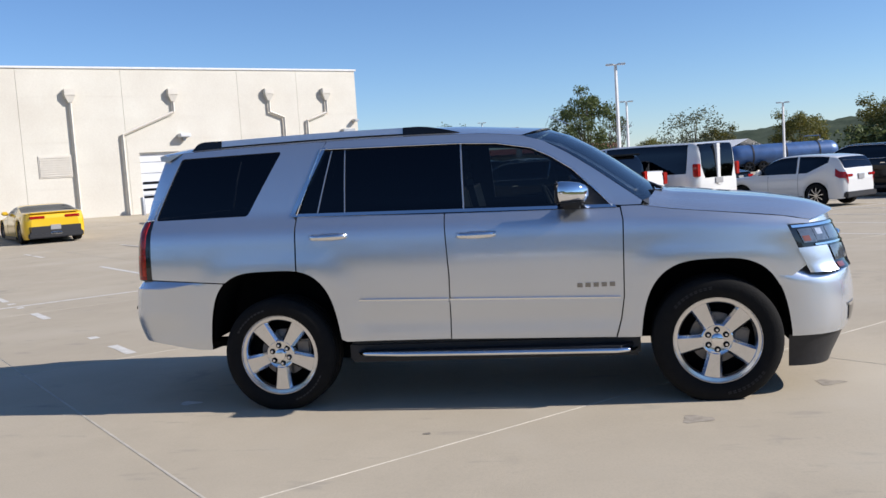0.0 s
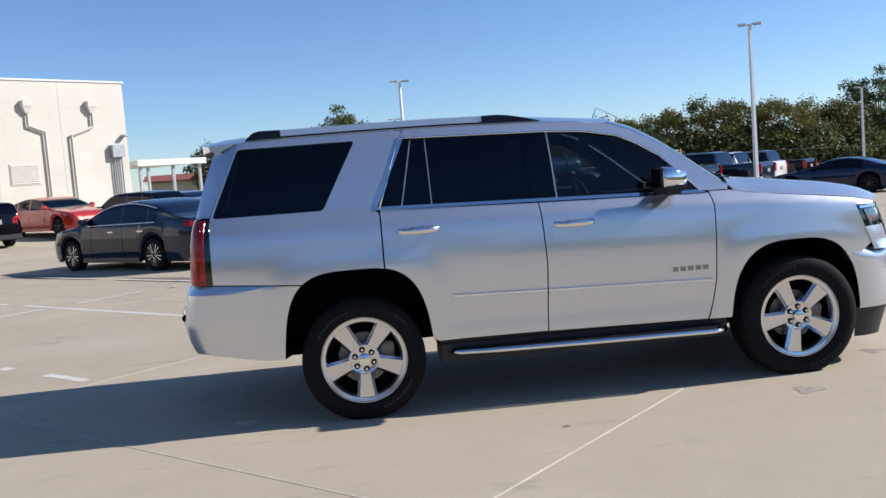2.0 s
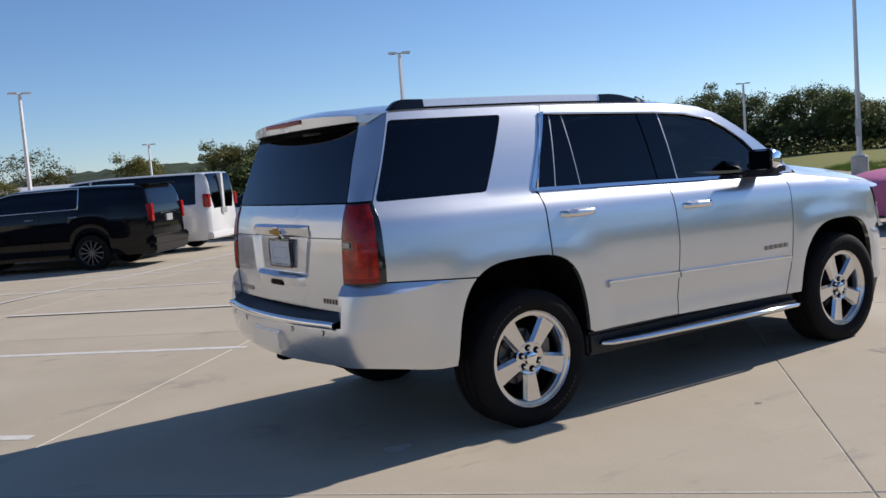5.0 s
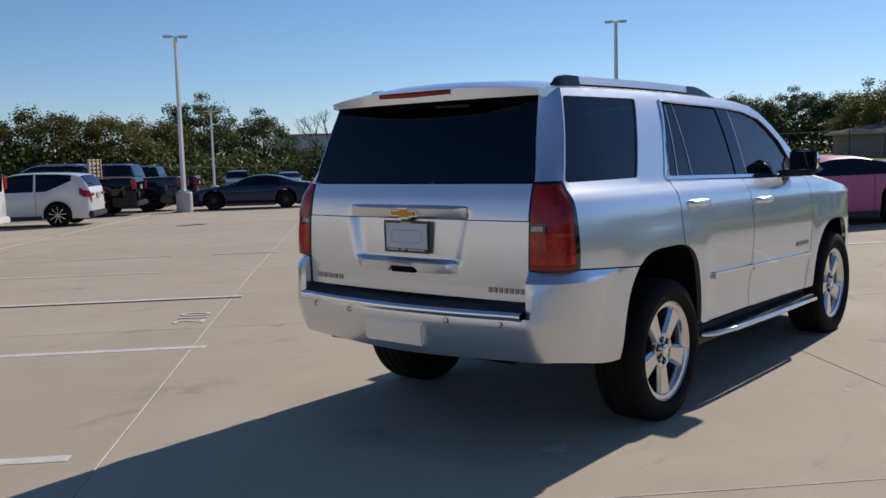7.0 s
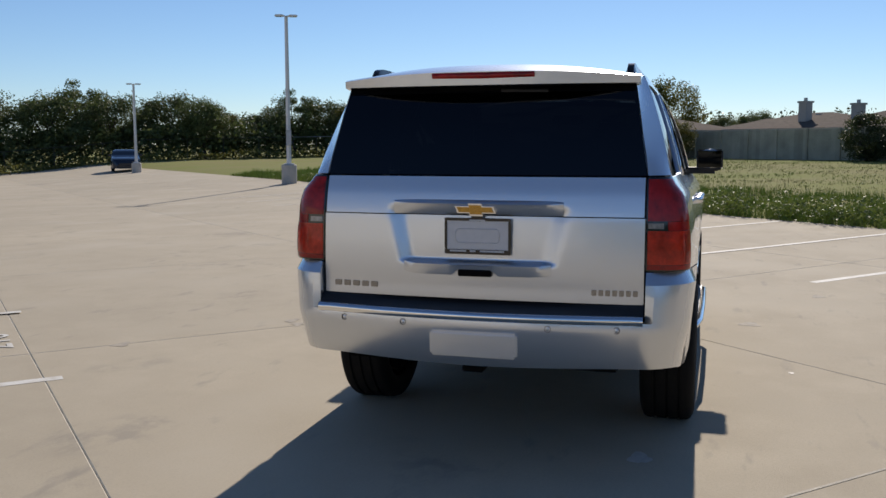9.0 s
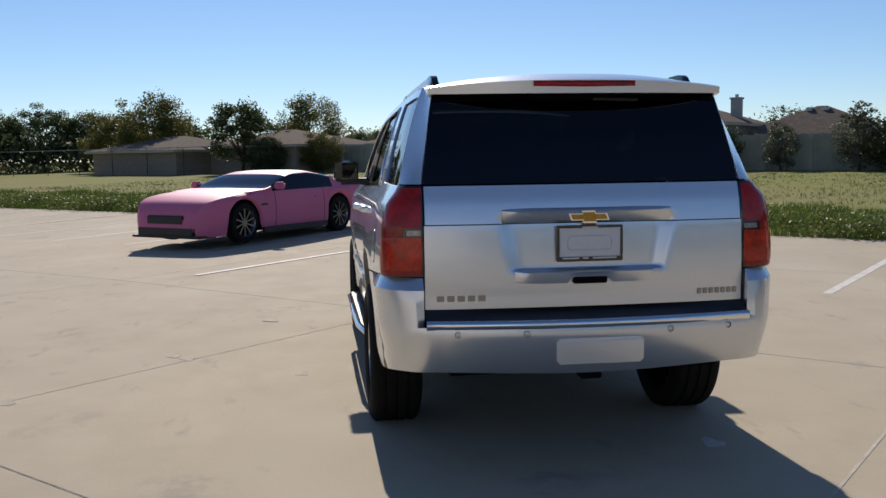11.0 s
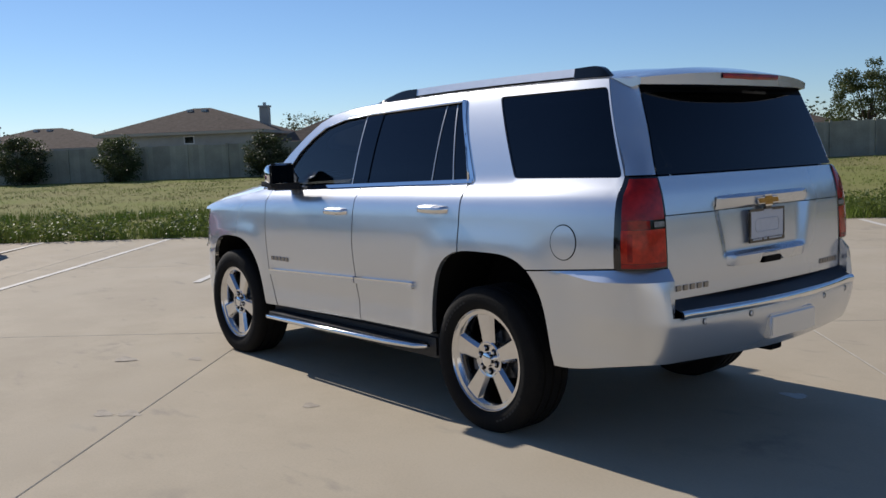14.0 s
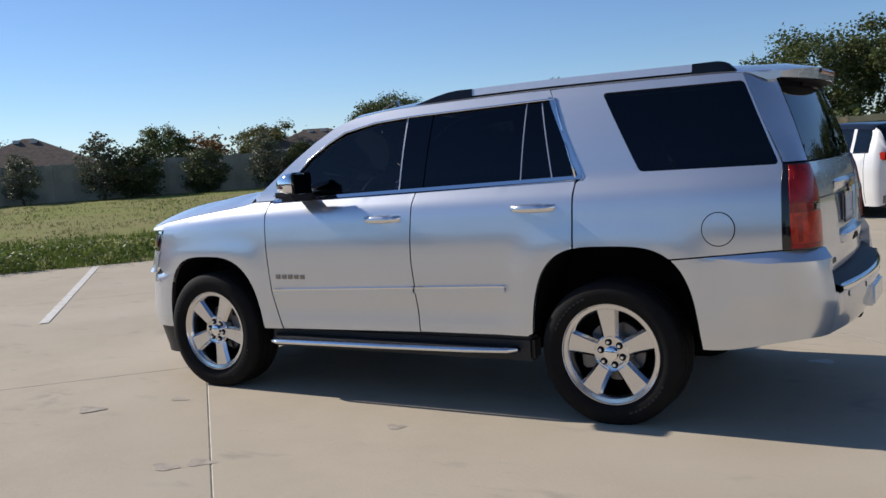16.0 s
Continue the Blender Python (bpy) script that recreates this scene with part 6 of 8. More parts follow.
    if roof_mat:
        cap = [[(x, y, z + 0.006) for x, y, z in full[i][17:32]] for i in range(len(xs)) if k["rear"][1] - 0.05 < xs[i] < k["wind"][0] + 0.03]
        part("roof_panel", orient(loft(cap), (0, 0, 1)), roof_mat, car, "black roof panel", smooth=True)
    floor = part("underbody", boxm(x0 + 0.25, x1 - 0.3, -W / 2 + 0.20, W / 2 - 0.20, k["low"] + 0.02, belt - 0.25), M_LINER, car)
    for s in (-1, 1):
        for c in (0, wb):
            road_wheel(car, c, s * (W / 2 - 0.125), s, tyre, dark_rims, spokes, 0.22)
        # sill, handles, mirror, lamps
        part("sill_trim", boxm(tyre + 0.10, wb - tyre - 0.10, s * (W / 2 - 0.02) - 0.03, s * (W / 2 - 0.02) + 0.03, k["low"] - 0.01, k["low"] + 0.09, 0.01), M_BLACK if cladding else body_mat, car)
        mx = k["wind"][1] - 0.35
        part("mirror", boxm(mx, mx + 0.13, s * (W / 2 + 0.06) - 0.10, s * (W / 2 + 0.06) + 0.10, belt + 0.02, belt + 0.15, 0.03), body_mat, car, smooth=True, sharp=40)
        for hx in ([0.25, 1.25] if len(k["pillars"]) > 1 else [0.65]):
            part("door_handle", boxm(hx, hx + 0.19, s * (W / 2 - 0.010) - 0.018, s * (W / 2 - 0.010) + 0.018, belt - 0.17, belt - 0.14, 0.006), M_CHROME if chrome else body_mat, car)
        t = tail or (0.34, 0.0, 0.74, 0.94)
        wr = width(x0 + 0.05)
        ya, yb = sorted((s * (wr - t[0]), s * (wr - t[1] + 0.012)))
        if not wrap or tail:
            part("taillight", boxm(x0 - 0.018, x0 + 0.16, ya, yb, t[2], t[3], 0.015), tail_mat or M_RED_LENS, car, smooth=True, sharp=40)
        wf = width(x1 - 0.2)
        zf = top(x1 - 0.22)
        ya, yb = sorted((s * (wf - 0.40), s * (wf - 0.035)))
        part("headlight", boxm(x1 - 0.44, x1 - 0.14, ya, yb, zf - 0.20, zf - 0.075, 0.03), head_mat or M_CLEAR_LENS, car, smooth=True, sharp=40)
    part("rear_bumper", boxm(x0 - 0.05, x0 + 0.16, -W / 2 + 0.12, W / 2 - 0.12, k["low"] + 0.02, k["low"] + 0.20, 0.03), M_BLACK if cladding else body_mat, car, smooth=True, sharp=40)
    part("front_bumper", boxm(x1 - 0.26, x1 + 0.02, -W / 2 + 0.30, W / 2 - 0.30, k["low"] + 0.0, k["low"] + 0.18, 0.03), M_BLACK, car, smooth=True, sharp=40)
    part("grille", boxm(x1 - 0.20, x1 + 0.012, -0.42, 0.42, k["low"] + 0.20, k["low"] + 0.36, 0.02), M_BLACK, car)
    part("number_plate", boxm(x0 - 0.032, x0 + 0.02, -0.155, 0.155, pz0, pz0 + 0.15, 0.003), M_PLATE, car)
    if wing:
        zw = H - 0.17 if kind == "low_coupe" else 1.10
        bm = boxm(x0 + 0.05, x0 + 0.27, -0.66, 0.66, zw, zw + 0.026, 0.01)
        w = part("rear_wing", bm, body_mat, car, smooth=True, sharp=40)
        for y in (-0.55, 0.55):
            part("wing_post", boxm(x0 + 0.08, x0 + 0.22, y - 0.02, y + 0.02, 0.86, zw + 0.01, 0.005), body_mat, w)
    return car


def park(u, w, turn=90.0):
    return on_lot(u, w, turn)


def at_xy(x, y, turn=90.0):
    return pose(x, y, level(x, y), 0, 0, LOT_TURN + turn)


# sports coupes
yellow = vehicle("sports", "bright yellow low sports coupe with black rear trim", "car", at_xy(-17.15, 20.05), P_YELLOW, True, 10, tail=(0.56, 0.12, 0.78, 0.87), tail_mat=M_RED_LENS)
part("tail_lip", boxm(-0.89, -0.72, -0.72, 0.72, 0.955, 0.985, 0.01), P_YELLOW, yellow, smooth=True, sharp=40)
part("rear_panel", boxm(-0.885, -0.80, -0.78, 0.78, 0.26, 0.58, 0.04), M_BLACK, yellow, smooth=True, sharp=40)
for _y in (-0.12, -0.04, 0.04, 0.12):
    part("exhaust_tip", lathe([(0.035, -0.92), (0.045, -0.92), (0.045, -0.80), (0.035, -0.80)], 14, "X", None, (0, _y, 0.31)), M_CHROME, yellow, smooth=True)
pink = vehicle("low_coupe", "matte pink sports coupe with dark spoked wheels and rear wing", "car", at_xy(12.02, 1.64, 97), P_PINK, "mid", 10, wing=True, tail=(0.30, 0.06, 0.72, 0.84), cladding=True, head_mat=M_HEADGLASS)
part("fender_vent", boxm(2.18, 2.36, 0.935, 0.952, 0.62, 0.66, 0.004), M_BLACK, pink)
part("front_splitter", boxm(3.30, 3.72, -0.78, 0.78, 0.13, 0.17, 0.01), M_BLACK, pink)
vehicle("coupe", "dark navy blue fastback coupe with black wheels", "car", at_xy(17.8, 24.8), P_NAVY, True, 10, tail=(0.36, 0.10, 0.78, 0.95), cladding=False)
# row facing the building
vehicle("crossover", "very dark blue compact SUV parked facing the building", "car", at_xy(-13.7, 25.6), P_BLACK, False, 9, tail=(0.22, 0.06, 0.90, 0.98), chrome=True, wrap=(0.33, 11, 18))
vehicle("sedan", "slate blue-grey four-door sedan with chrome window line", "car", at_xy(-4.87, 12.95, 93), P_SLATE, "machined", 5, tail=(0.46, 0.08, 0.84, 0.895), cladding=False, chrome=True, tail_mat=M_RED_LENS, wrap=(0.24, 10, 12))
vehicle("big_suv", "glossy black long-wheelbase SUV with chrome window trim", "car", at_xy(0.16, 16.28, 94.5), P_BLACK, "mid", 12, tail=(0.15, 0.03, 0.98, 1.36), chrome=True, cladding=False)
vehicle("pickup", "white crew-cab pickup truck between black SUV and van", "truck", at_xy(0.86, 18.6), P_WHITE, False, 6, tail=(0.15, 0.0, 0.98, 1.30), cladding=False)
van = vehicle("van", "white passenger van with dark side and rear glass", "van", at_xy(2.85, 20.1), P_WHITE, False, 5, tail=(0.13, 0.0, 1.15, 1.50), cladding=False)
part("rear_door_post", boxm(-1.375, -1.22, -0.07, 0.07, 0.9, 2.03, 0.01), P_WHITE, van)
vehicle("crossover", "white crossover SUV with dark tinted rear glass", "car", at_xy(7.6, 22.9), P_WHITE, False, 9, tail=(0.40, 0.08, 0.88, 0.96), tail_mat=M_RED_LENS, wrap=(0.34, 9, 12))
vehicle("pickup", "dark grey pickup truck with a wooden headboard rack", "truck", at_xy(11.49, 27.42), P_BLACK, False, 6, tail=(0.15, 0.0, 0.95, 1.30), chrome=True)
vehicle("pickup", "dark blue-grey crew-cab pickup truck with black wheels", "truck", at_xy(14.5, 29.1), P_SLATE, True, 6, tail=(0.15, 0.0, 0.95, 1.30), chrome=True)
vehicle("pickup", "white pickup truck with red tail lamps", "truck", at_xy(17.46, 33.9), P_WHITE, False, 6, tail=(0.18, 0.0, 0.92, 1.30))
vehicle("pickup", "black pickup truck with chrome rear bumper", "truck", at_xy(19.76, 35.55), P_BLACK, False, 6, tail=(0.15, 0.0, 0.95, 1.30), chrome=True)
vehicle("suv", "dark olive-grey SUV parked behind the blue sedan", "car", at_xy(-8.6, 28.6, 100), P_DKGREEN, False, 5, tail=(0.2, 0.0, 0.9, 1.2))
vehicle("sedan", "bright red small sedan parked near the building", "car", at_xy(-13.5, 30.5, -88), P_RED, True, 5, cladding=False)
vehicle("sedan", "pale silver sedan parked near the canopy", "car", at_xy(-7.8, 33.0), P_SILVER, False, 5, cladding=False)
vehicle("suv", "white SUV parked in the back row", "car", at_xy(-3.4, 43.3), P_WHITE, False, 5, tail=(0.2, 0.0, 0.9, 1.2))
vehicle("suv", "silver SUV parked in the back row", "car", at_xy(-6.2, 46.5), P_SILVER, False, 5, tail=(0.2, 0.0, 0.9, 1.2))
# far corner, facing the camera
vehicle("suv", "white SUV parked nose-out by the trees", "car", at_xy(47.0, 52.0, -178), P_WHITE, False, 5)
vehicle("suv", "silver SUV parked nose-out by the trees", "car", at_xy(39, 55.5, -175), P_SILVER, False, 5)
vehicle("sedan", "grey sedan parked nose-out by the trees", "car", at_xy(42.5, 53.5, -176), P_SILVER, False, 5, cladding=False)
vehicle("sedan", "dark blue sedan parked alone near the fence", "car", at_xy(48.0, 37.6, -190), P_SLATE, False, 5, cladding=False)
# behind the first position of the camera
vehicle("hatch", "white small crossover with a dark roof and alloy wheels", "car", at_xy(-1.82, -11.2, -91), P_WHITE, False, 7, tail=(0.30, 0.03, 0.92, 1.05), roof_mat=M_GLOSSBLACK, glass=M_GLASS_CAR)


def rack(at):
    t = thing("cargo_rack", "weathered tan wooden headboard rack behind a pickup cab", "cargo rack", at)
    wood = mat("rack_wood", (0.42, 0.34, 0.23), 0.8, vary=0.3, scale=6, scale2=60, bump=0.2, bump_scale=80)
    for z, h in ((1.40, 0.10), (1.56, 0.07), (1.70, 0.07), (1.84, 0.12), (2.0, 0.05)):
        part("slat", boxm(0.33, 0.37, -0.82, 0.82, z, z + h, 0.004), wood, t)
    for y in (-0.80, -0.30, 0.25, 0.75):
        part("post", boxm(0.285, 0.33, y, y + 0.10, 1.30, 2.06, 0.004), wood, t)
    for sy in (-0.93, 0.87):
        part("rail_board", boxm(-1.15, 0.28, sy, sy + 0.06, 1.365, 1.40, 0.004), wood, t)


rack(at_xy(11.49, 27.42))


def tanker(at):
    t = thing("tank_trailer", "blue cylindrical tank trailer with a valve deck", "trailer", at)
    blue = mat("tank_blue", (0.06, 0.13, 0.30), 0.4, 0.2, vary=0.25, scale=2)
    part("tank", lathe([(0.0, -4.2), (0.56, -4.15), (0.76, -3.9), (0.80, -3.5), (0.80, 3.5), (0.76, 3.9), (0.56, 4.15), (0.0, 4.2)], 32, "X", None, (0, 0, 1.25)), blue, t, smooth=True, sharp=40)
    for x in (-2.6, 0.0, 2.6):
        part("band", lathe([(0.80, x - 0.05), (0.825, x - 0.05), (0.825, x + 0.05), (0.80, x + 0.05)], 32, "X", None, (0, 0, 1.25)), M_BLACK, t)
        part("hatch", lathe([(0.0, 2.18), (0.22, 2.18), (0.22, 2.0)], 16, "Z", None, (x + 0.5, 0, 0)), M_ALLOY, t)
    for x in (-3.0, -1.9, 3.0):
        for s in (-1, 1):
            road_wheel(t, x, s * 0.80, s, 0.40, True, 5, 0.25)
    part("chassis", boxm(-4.0, 4.0, -0.5, 0.5, 0.55, 0.75), M_BLACK, t)
    part("deck_rail", tube([(1.9, 0.35, 1.95), (1.9, 0.35, 2.45), (3.2, 0.35, 2.45), (3.2, 0.35, 1.95)], 0.03, 6), blue, t)


vehicle("sedan", "black sedan between the white van and crossover", "car", at_xy(5.4, 33.5), P_BLACK, False, 5, cladding=False)
tanker(at_xy(13.9, 66.0, -30))

# ---- service building: tilt-up panels along u, face at w = 35.2 ----
M_WALL = mat("cream_wall_paint", (0.65, 0.625, 0.545), 0.85, vary=0.10, scale=0.5, scale2=14, bump=0.15, bump_scale=40, vary_color=(0.58, 0.54, 0.46))
M_TRIM_CREAM = mat("cream_metal", (0.64, 0.60, 0.52), 0.6, vary=0.1, scale=3)
M_DOOR_WHITE = mat("white_door_metal", (0.68, 0.69, 0.70), 0.5, vary=0.08, scale=2, scale2=30)
M_STEEL = mat("galvanised_steel", (0.42, 0.43, 0.44), 0.45, 0.7, vary=0.2, scale=6)
M_WHITE_METAL = mat("white_coated_metal", (0.70, 0.70, 0.69), 0.5, vary=0.12, scale=3, scale2=40)
BW, BASE, TOPZ = 35.2, 0.30, 6.85


def uwm(u, w, z=0.0, turn=0.0):
    x, y = xy(u, w)
    return pose(x, y, z, 0, 0, LOT_TURN + turn)


building = thing("service_building", "cream tilt-up concrete service building with downspouts and garage door", "building")
building.matrix_world = uwm(0, BW)
# in its own frame: x along u, y away from the lot
SEAMS = [-34, -29.3, -24.6, -19.9, -15.2, -10.5, -5.8, -0.9, 3.71, 7.95, 13.33, 16.40, 19.72]
DOORS = [(8.47, 12.75, 3.20), (-11.0, -6.8, 3.20)]
for a, b in zip(SEAMS, SEAMS[1:]):
    bm = bmesh.new()
    cut = [d for d in DOORS if d[0] > a - 0.1 and d[1] < b + 0.5]
    g = 0.006
    if cut:
        d0, d1, dz = cut[0]
        part("wall_pier", boxm(a + g, d0, 0, 0.25, BASE - 0.5, TOPZ), M_WALL, building)
        part("wall_pier", boxm(d1, b - g, 0, 0.25, BASE - 0.5, TOPZ), M_WALL, building)
        box(bm, d0, d1, 0, 0.25, dz, TOPZ)
    else:
        box(bm, a + g, b - g, 0, 0.25, BASE - 0.5, TOPZ)
    part("wall_panel", bm, M_WALL, building)
    for z in (5.68, 4.72, 3.78, 2.80, 1.84):
        for c0, c1 in ([(a + g, b - g)] if not (cut and z < 3.2) else [(a + g, cut[0][0]), (cut[0][1], b - g)]):
            part("reveal", boxm(c0, c1, -0.006, -0.001, z - 0.010, z + 0.010), M_WALL, building)
part("end_wall", boxm(19.47, 19.71, 0.26, 26, BASE - 0.5, TOPZ), M_WALL, building)
part("back_fill", boxm(-34, 19.46, 0.26, 0.30, BASE - 0.5, TOPZ), M_WALL, building)
part("roof", boxm(-34, 19.6, 0.3, 26, TOPZ - 0.4, TOPZ - 0.2), M_WHITE_METAL, building)
part("parapet_cap", boxm(-34, 19.80, -0.05, 0.33, TOPZ, TOPZ + 0.09, 0.01), M_WHITE_METAL, building)
for d0, d1, dz in DOORS:
    door = part("garage_door", boxm(d0, d1, 0.20, 0.25, BASE - 0.2, dz), M_DOOR_WHITE, building, "white sectional garage door with window slots")
    for i in range(6):
        z = BASE + 0.05 + i * (dz - BASE) / 6
        part("door_section", boxm(d0 + 0.02, d1 - 0.02, 0.165, 0.20, z + 0.012, z + (dz - BASE) / 6 - 0.012, 0.008), M_DOOR_WHITE, door)
    for z in (1.18, 1.50, 1.80):
        for i in range(3):
            wd = (d1 - d0) / 3
            part("window_slot", boxm(d0 + wd * i + 0.08, d0 + wd * (i + 1) - 0.08, 0.155, 0.17, z, z + 0.11), M_GLOSSBLACK, door)


def downspout(u, path):
    """Leader head on the parapet and a square pipe down the wall, with jogs."""
    head = part("leader_head", boxm(u - 0.24, u + 0.24, -0.26, 0.0, 5.70, 5.98, 0.02), M_TRIM_CREAM, building)
    part("leader_cone", loft([[(u - 0.22, -0.24, 5.70), (u + 0.22, -0.24, 5.70), (u + 0.22, -0.01, 5.70), (u - 0.22, -0.01, 5.70)], [(u - 0.08, -0.18, 5.42), (u + 0.08, -0.18, 5.42), (u + 0.08, -0.02, 5.42), (u - 0.08, -0.02, 5.42)]], None, True), M_TRIM_CREAM, head)
    for (a, za), (b, zb) in zip(path, path[1:]):
        part("pipe", tube([(a, -0.11, za), (b, -0.11, zb)], 0.068, 4), M_TRIM_CREAM, head)


downspout(5.73, [(5.73, 5.45), (5.73, 0.35)])
downspout(10.14, [(10.14, 5.45), (10.14, 4.95), (7.78, 4.0), (7.78, 0.35)])
downspout(14.83, [(14.83, 5.45), (14.83, 4.88), (15.56, 4.6), (15.56, 0.35)])
downspout(17.92, [(17.92, 5.45), (17.92, 4.80), (16.80, 4.42), (16.80, 0.35)])
downspout(0.9, [(0.9, 5.45), (0.9, 0.35)])
downspout(-4.0, [(-4.0, 5.45), (-4.0, 0.35)])
for va in (4.25, 13.82):
    vent = part("wall_vent", boxm(va, va + 1.36, -0.03, 0.02, 2.30, 3.24, 0.01), M_TRIM_CREAM, building, "cream louvred wall vent")
    for i in range(9):
        part("louvre", boxm(va + 0.05, va + 1.31, -0.055, -0.028, 2.36 + i * 0.095, 2.425 + i * 0.095, 0.004, Matrix.Identity(4)), M_TRIM_CREAM, vent)
for lx in (10.5, -9.0):
    wl = part("wall_light", boxm(lx - 0.25, lx + 0.25, -0.42, 0.0, 3.80, 3.98, 0.03), M_WHITE_METAL, building, "pale wall pack light over the garage door")
    part("light_arm", boxm(lx - 0.06, lx + 0.06, -0.2, 0.0, 3.66, 3.82, 0.01), M_STEEL, wl)
eb = part("electric_box", boxm(18.70, 19.38, -0.28, 0.0, 3.35, 3.95, 0.02), M_STEEL, building, "grey electrical cabinet on the wall")
for i in range(4):
    part("conduit", tube([(18.86 + 0.12 * i, -0.14, 0.35), (18.86 + 0.12 * i, -0.14, 3.35)], 0.035, 6), M_STEEL, eb)
part("security_camera", boxm(19.35, 19.62, -0.35, 0.0, 4.30, 4.42, 0.03), M_STEEL, building)
for bx in (8.2, 13.05):
    b = thing("bollard", "grey steel bollard by the garage door", "bollard", uwm(bx, 34.5, 0.3), "bollards")
    part("post", lathe([(0.0, 0.95), (0.08, 0.94), (0.09, 0.90), (0.09, -0.1)], 16, "Z"), M_STEEL, b, smooth=True, sharp=40)

# canopy, low buildings and fence behind the row


def canopy(at):
    t = thing("canopy", "white flat-roofed drive-through canopy on steel posts", "canopy", at)
    part("roof", boxm(-3.2, 1.6, -3, 3, 2.80, 3.08, 0.03), M_WHITE_METAL, t)
    part("fascia", boxm(-3.25, 1.65, -3.06, -3.0, 2.76, 3.12), M_WHITE_METAL, t)
    for x in (-2.9, -0.6, 1.35):
        for y in (-2.7, 2.7):
            part("post", boxm(x - 0.08, x + 0.08, y - 0.08, y + 0.08, 0, 2.79), M_STEEL, t)


canopy(pose(-13.2, 52.6, 0.4, 0, 0, LOT_TURN))
M_ROOF_RED = mat("red_metal_roof", (0.34, 0.10, 0.055), 0.55, 0.2, vary=0.2, scale=2)
M_BEIGE = mat("beige_wall", (0.55, 0.46, 0.33), 0.85, vary=0.12, scale=1)
M_WOOD_TAN = mat("tan_fence_wood", (0.52, 0.41, 0.26), 0.85, vary=0.3, scale=2, scale2=25, bump=0.2, bump_scale=40)
M_WOOD_GREY = mat("weathered_fence_wood", (0.41, 0.385, 0.30), 0.9, vary=0.3, scale=1.2, scale2=20, bump=0.25, bump_scale=30, random_vary=0.12)
M_BRICK = mat("tan_brick", (0.34, 0.27, 0.21), 0.9, vary=0.25, scale=5, scale2=60, spec=0.1)
M_SHINGLE = mat("brown_shingle", (0.15, 0.122, 0.10), 0.95, vary=0.35, scale=4, scale2=40, bump=0.3, bump_scale=25, spec=0.05)


def low_building(name, label, at, lx, ly, h, ridge, wall, roofm, windows=True):
    t = thing(name, label, "building", at)
    part("wall", boxm(-lx, lx, -ly, ly, -0.5, h), wall, t)
    bm = loft([[(-lx - 0.5, -ly - 0.5, h), (lx + 0.5, -ly - 0.5, h)], [(-lx - 0.5, 0, ridge), (lx + 0.5, 0, ridge)], [(-lx - 0.5, ly + 0.5, h), (lx + 0.5, ly + 0.5, h)], [(-lx - 0.5, ly + 0.5, h - 0.15), (lx + 0.5, ly + 0.5, h - 0.15)], [(-lx - 0.5, -ly - 0.5, h - 0.15), (lx + 0.5, -ly - 0.5, h - 0.15)]], None)
    bmesh.ops.holes_fill(bm, edges=bm.edges[:])
    part("roof", bm, roofm, t)
    n = int(lx) if windows else 0
    for i in range(n):
        x = -lx + 1 + 2 * lx * i / n
        part("window", boxm(x, x + 0.9, -ly - 0.02, -ly + 0.05, 1.0, 2.0), M_GLOSSBLACK, t)
    return t


low_building("office_building", "long beige building with a red metal roof", pose(-10.5, 98, -0.5, 0, 0, 8), 12, 5, 3.2, 3.9, M_BEIGE, M_ROOF_RED)
low_building("metal_shed", "white metal warehouse with a shallow gabled roof", pose(6.2, 72, -0.5, 0, 0, -38), 6.5, 4.2, 1.75, 2.9, M_WHITE_METAL, M_WHITE_METAL, False)
low_building("far_building", "grey commercial building beyond the trees", pose(102, 110, -2, 0, 0, -45), 10, 6, 7.2, 7.5, M_STEEL, M_SHINGLE)


def board_fence(name, label, p0, p1, h, material, board=0.32, post_every=2.4):
    """A board fence on posts, each board a part."""
    t = thing(name, label, "fence")
    a, b = Vector((*p0, 0)), Vector((*p1, 0))
    d = b - a
    n = int(d.length / board)
    ang = math.degrees(math.atan2(d.y, d.x))
    rnd = random.Random(len(label))
    wide = d.length / n
    me = mesh_of(boxm(0.0008, wide - 0.0008, -0.012, 0.012, -0.4, h), "board", False)
    me.materials.append(material)
    pm = mesh_of(boxm(-0.06, 0.06, 0.0, 0.10, -0.2, h + 0.04, 0.005), "post", False)
    pm.materials.append(material)
    every = max(1, int(post_every / wide))
    for i in range(n):
        p = a + d * (i / n)
        q = p + d / n / 2
        o = new("board", me)
        o.parent = t
        o.matrix_local = pose(p.x, p.y, level(q.x, q.y) + rnd.uniform(-0.025, 0.02), 0, 0, ang + rnd.uniform(-0.5, 0.5))
        if i % every == 0:
            o = new("post", pm)
            o.parent = t
            o.matrix_local = pose(p.x, p.y, level(q.x, q.y), 0, 0, ang)
    return t


FENCE_V = 32.0
_f0, _f1 = xy(-34, KERB_W - FENCE_V), xy(62, KERB_W - FENCE_V)
board_fence("boundary_fence", "tall weathered grey-brown board fence along the field", _f0, _f1, 1.80, M_WOOD_GREY)
board_fence("wooden_fence", "tan wooden privacy fence behind the parked cars", (-14, 62), (6, 66), 1.15, M_WOOD_TAN)
board_fence("tan_fence", "tan wooden fence before the large trees", (-18, -38), (9.6, -38), 1.72, M_WOOD_TAN)


# ---- lamp posts ----


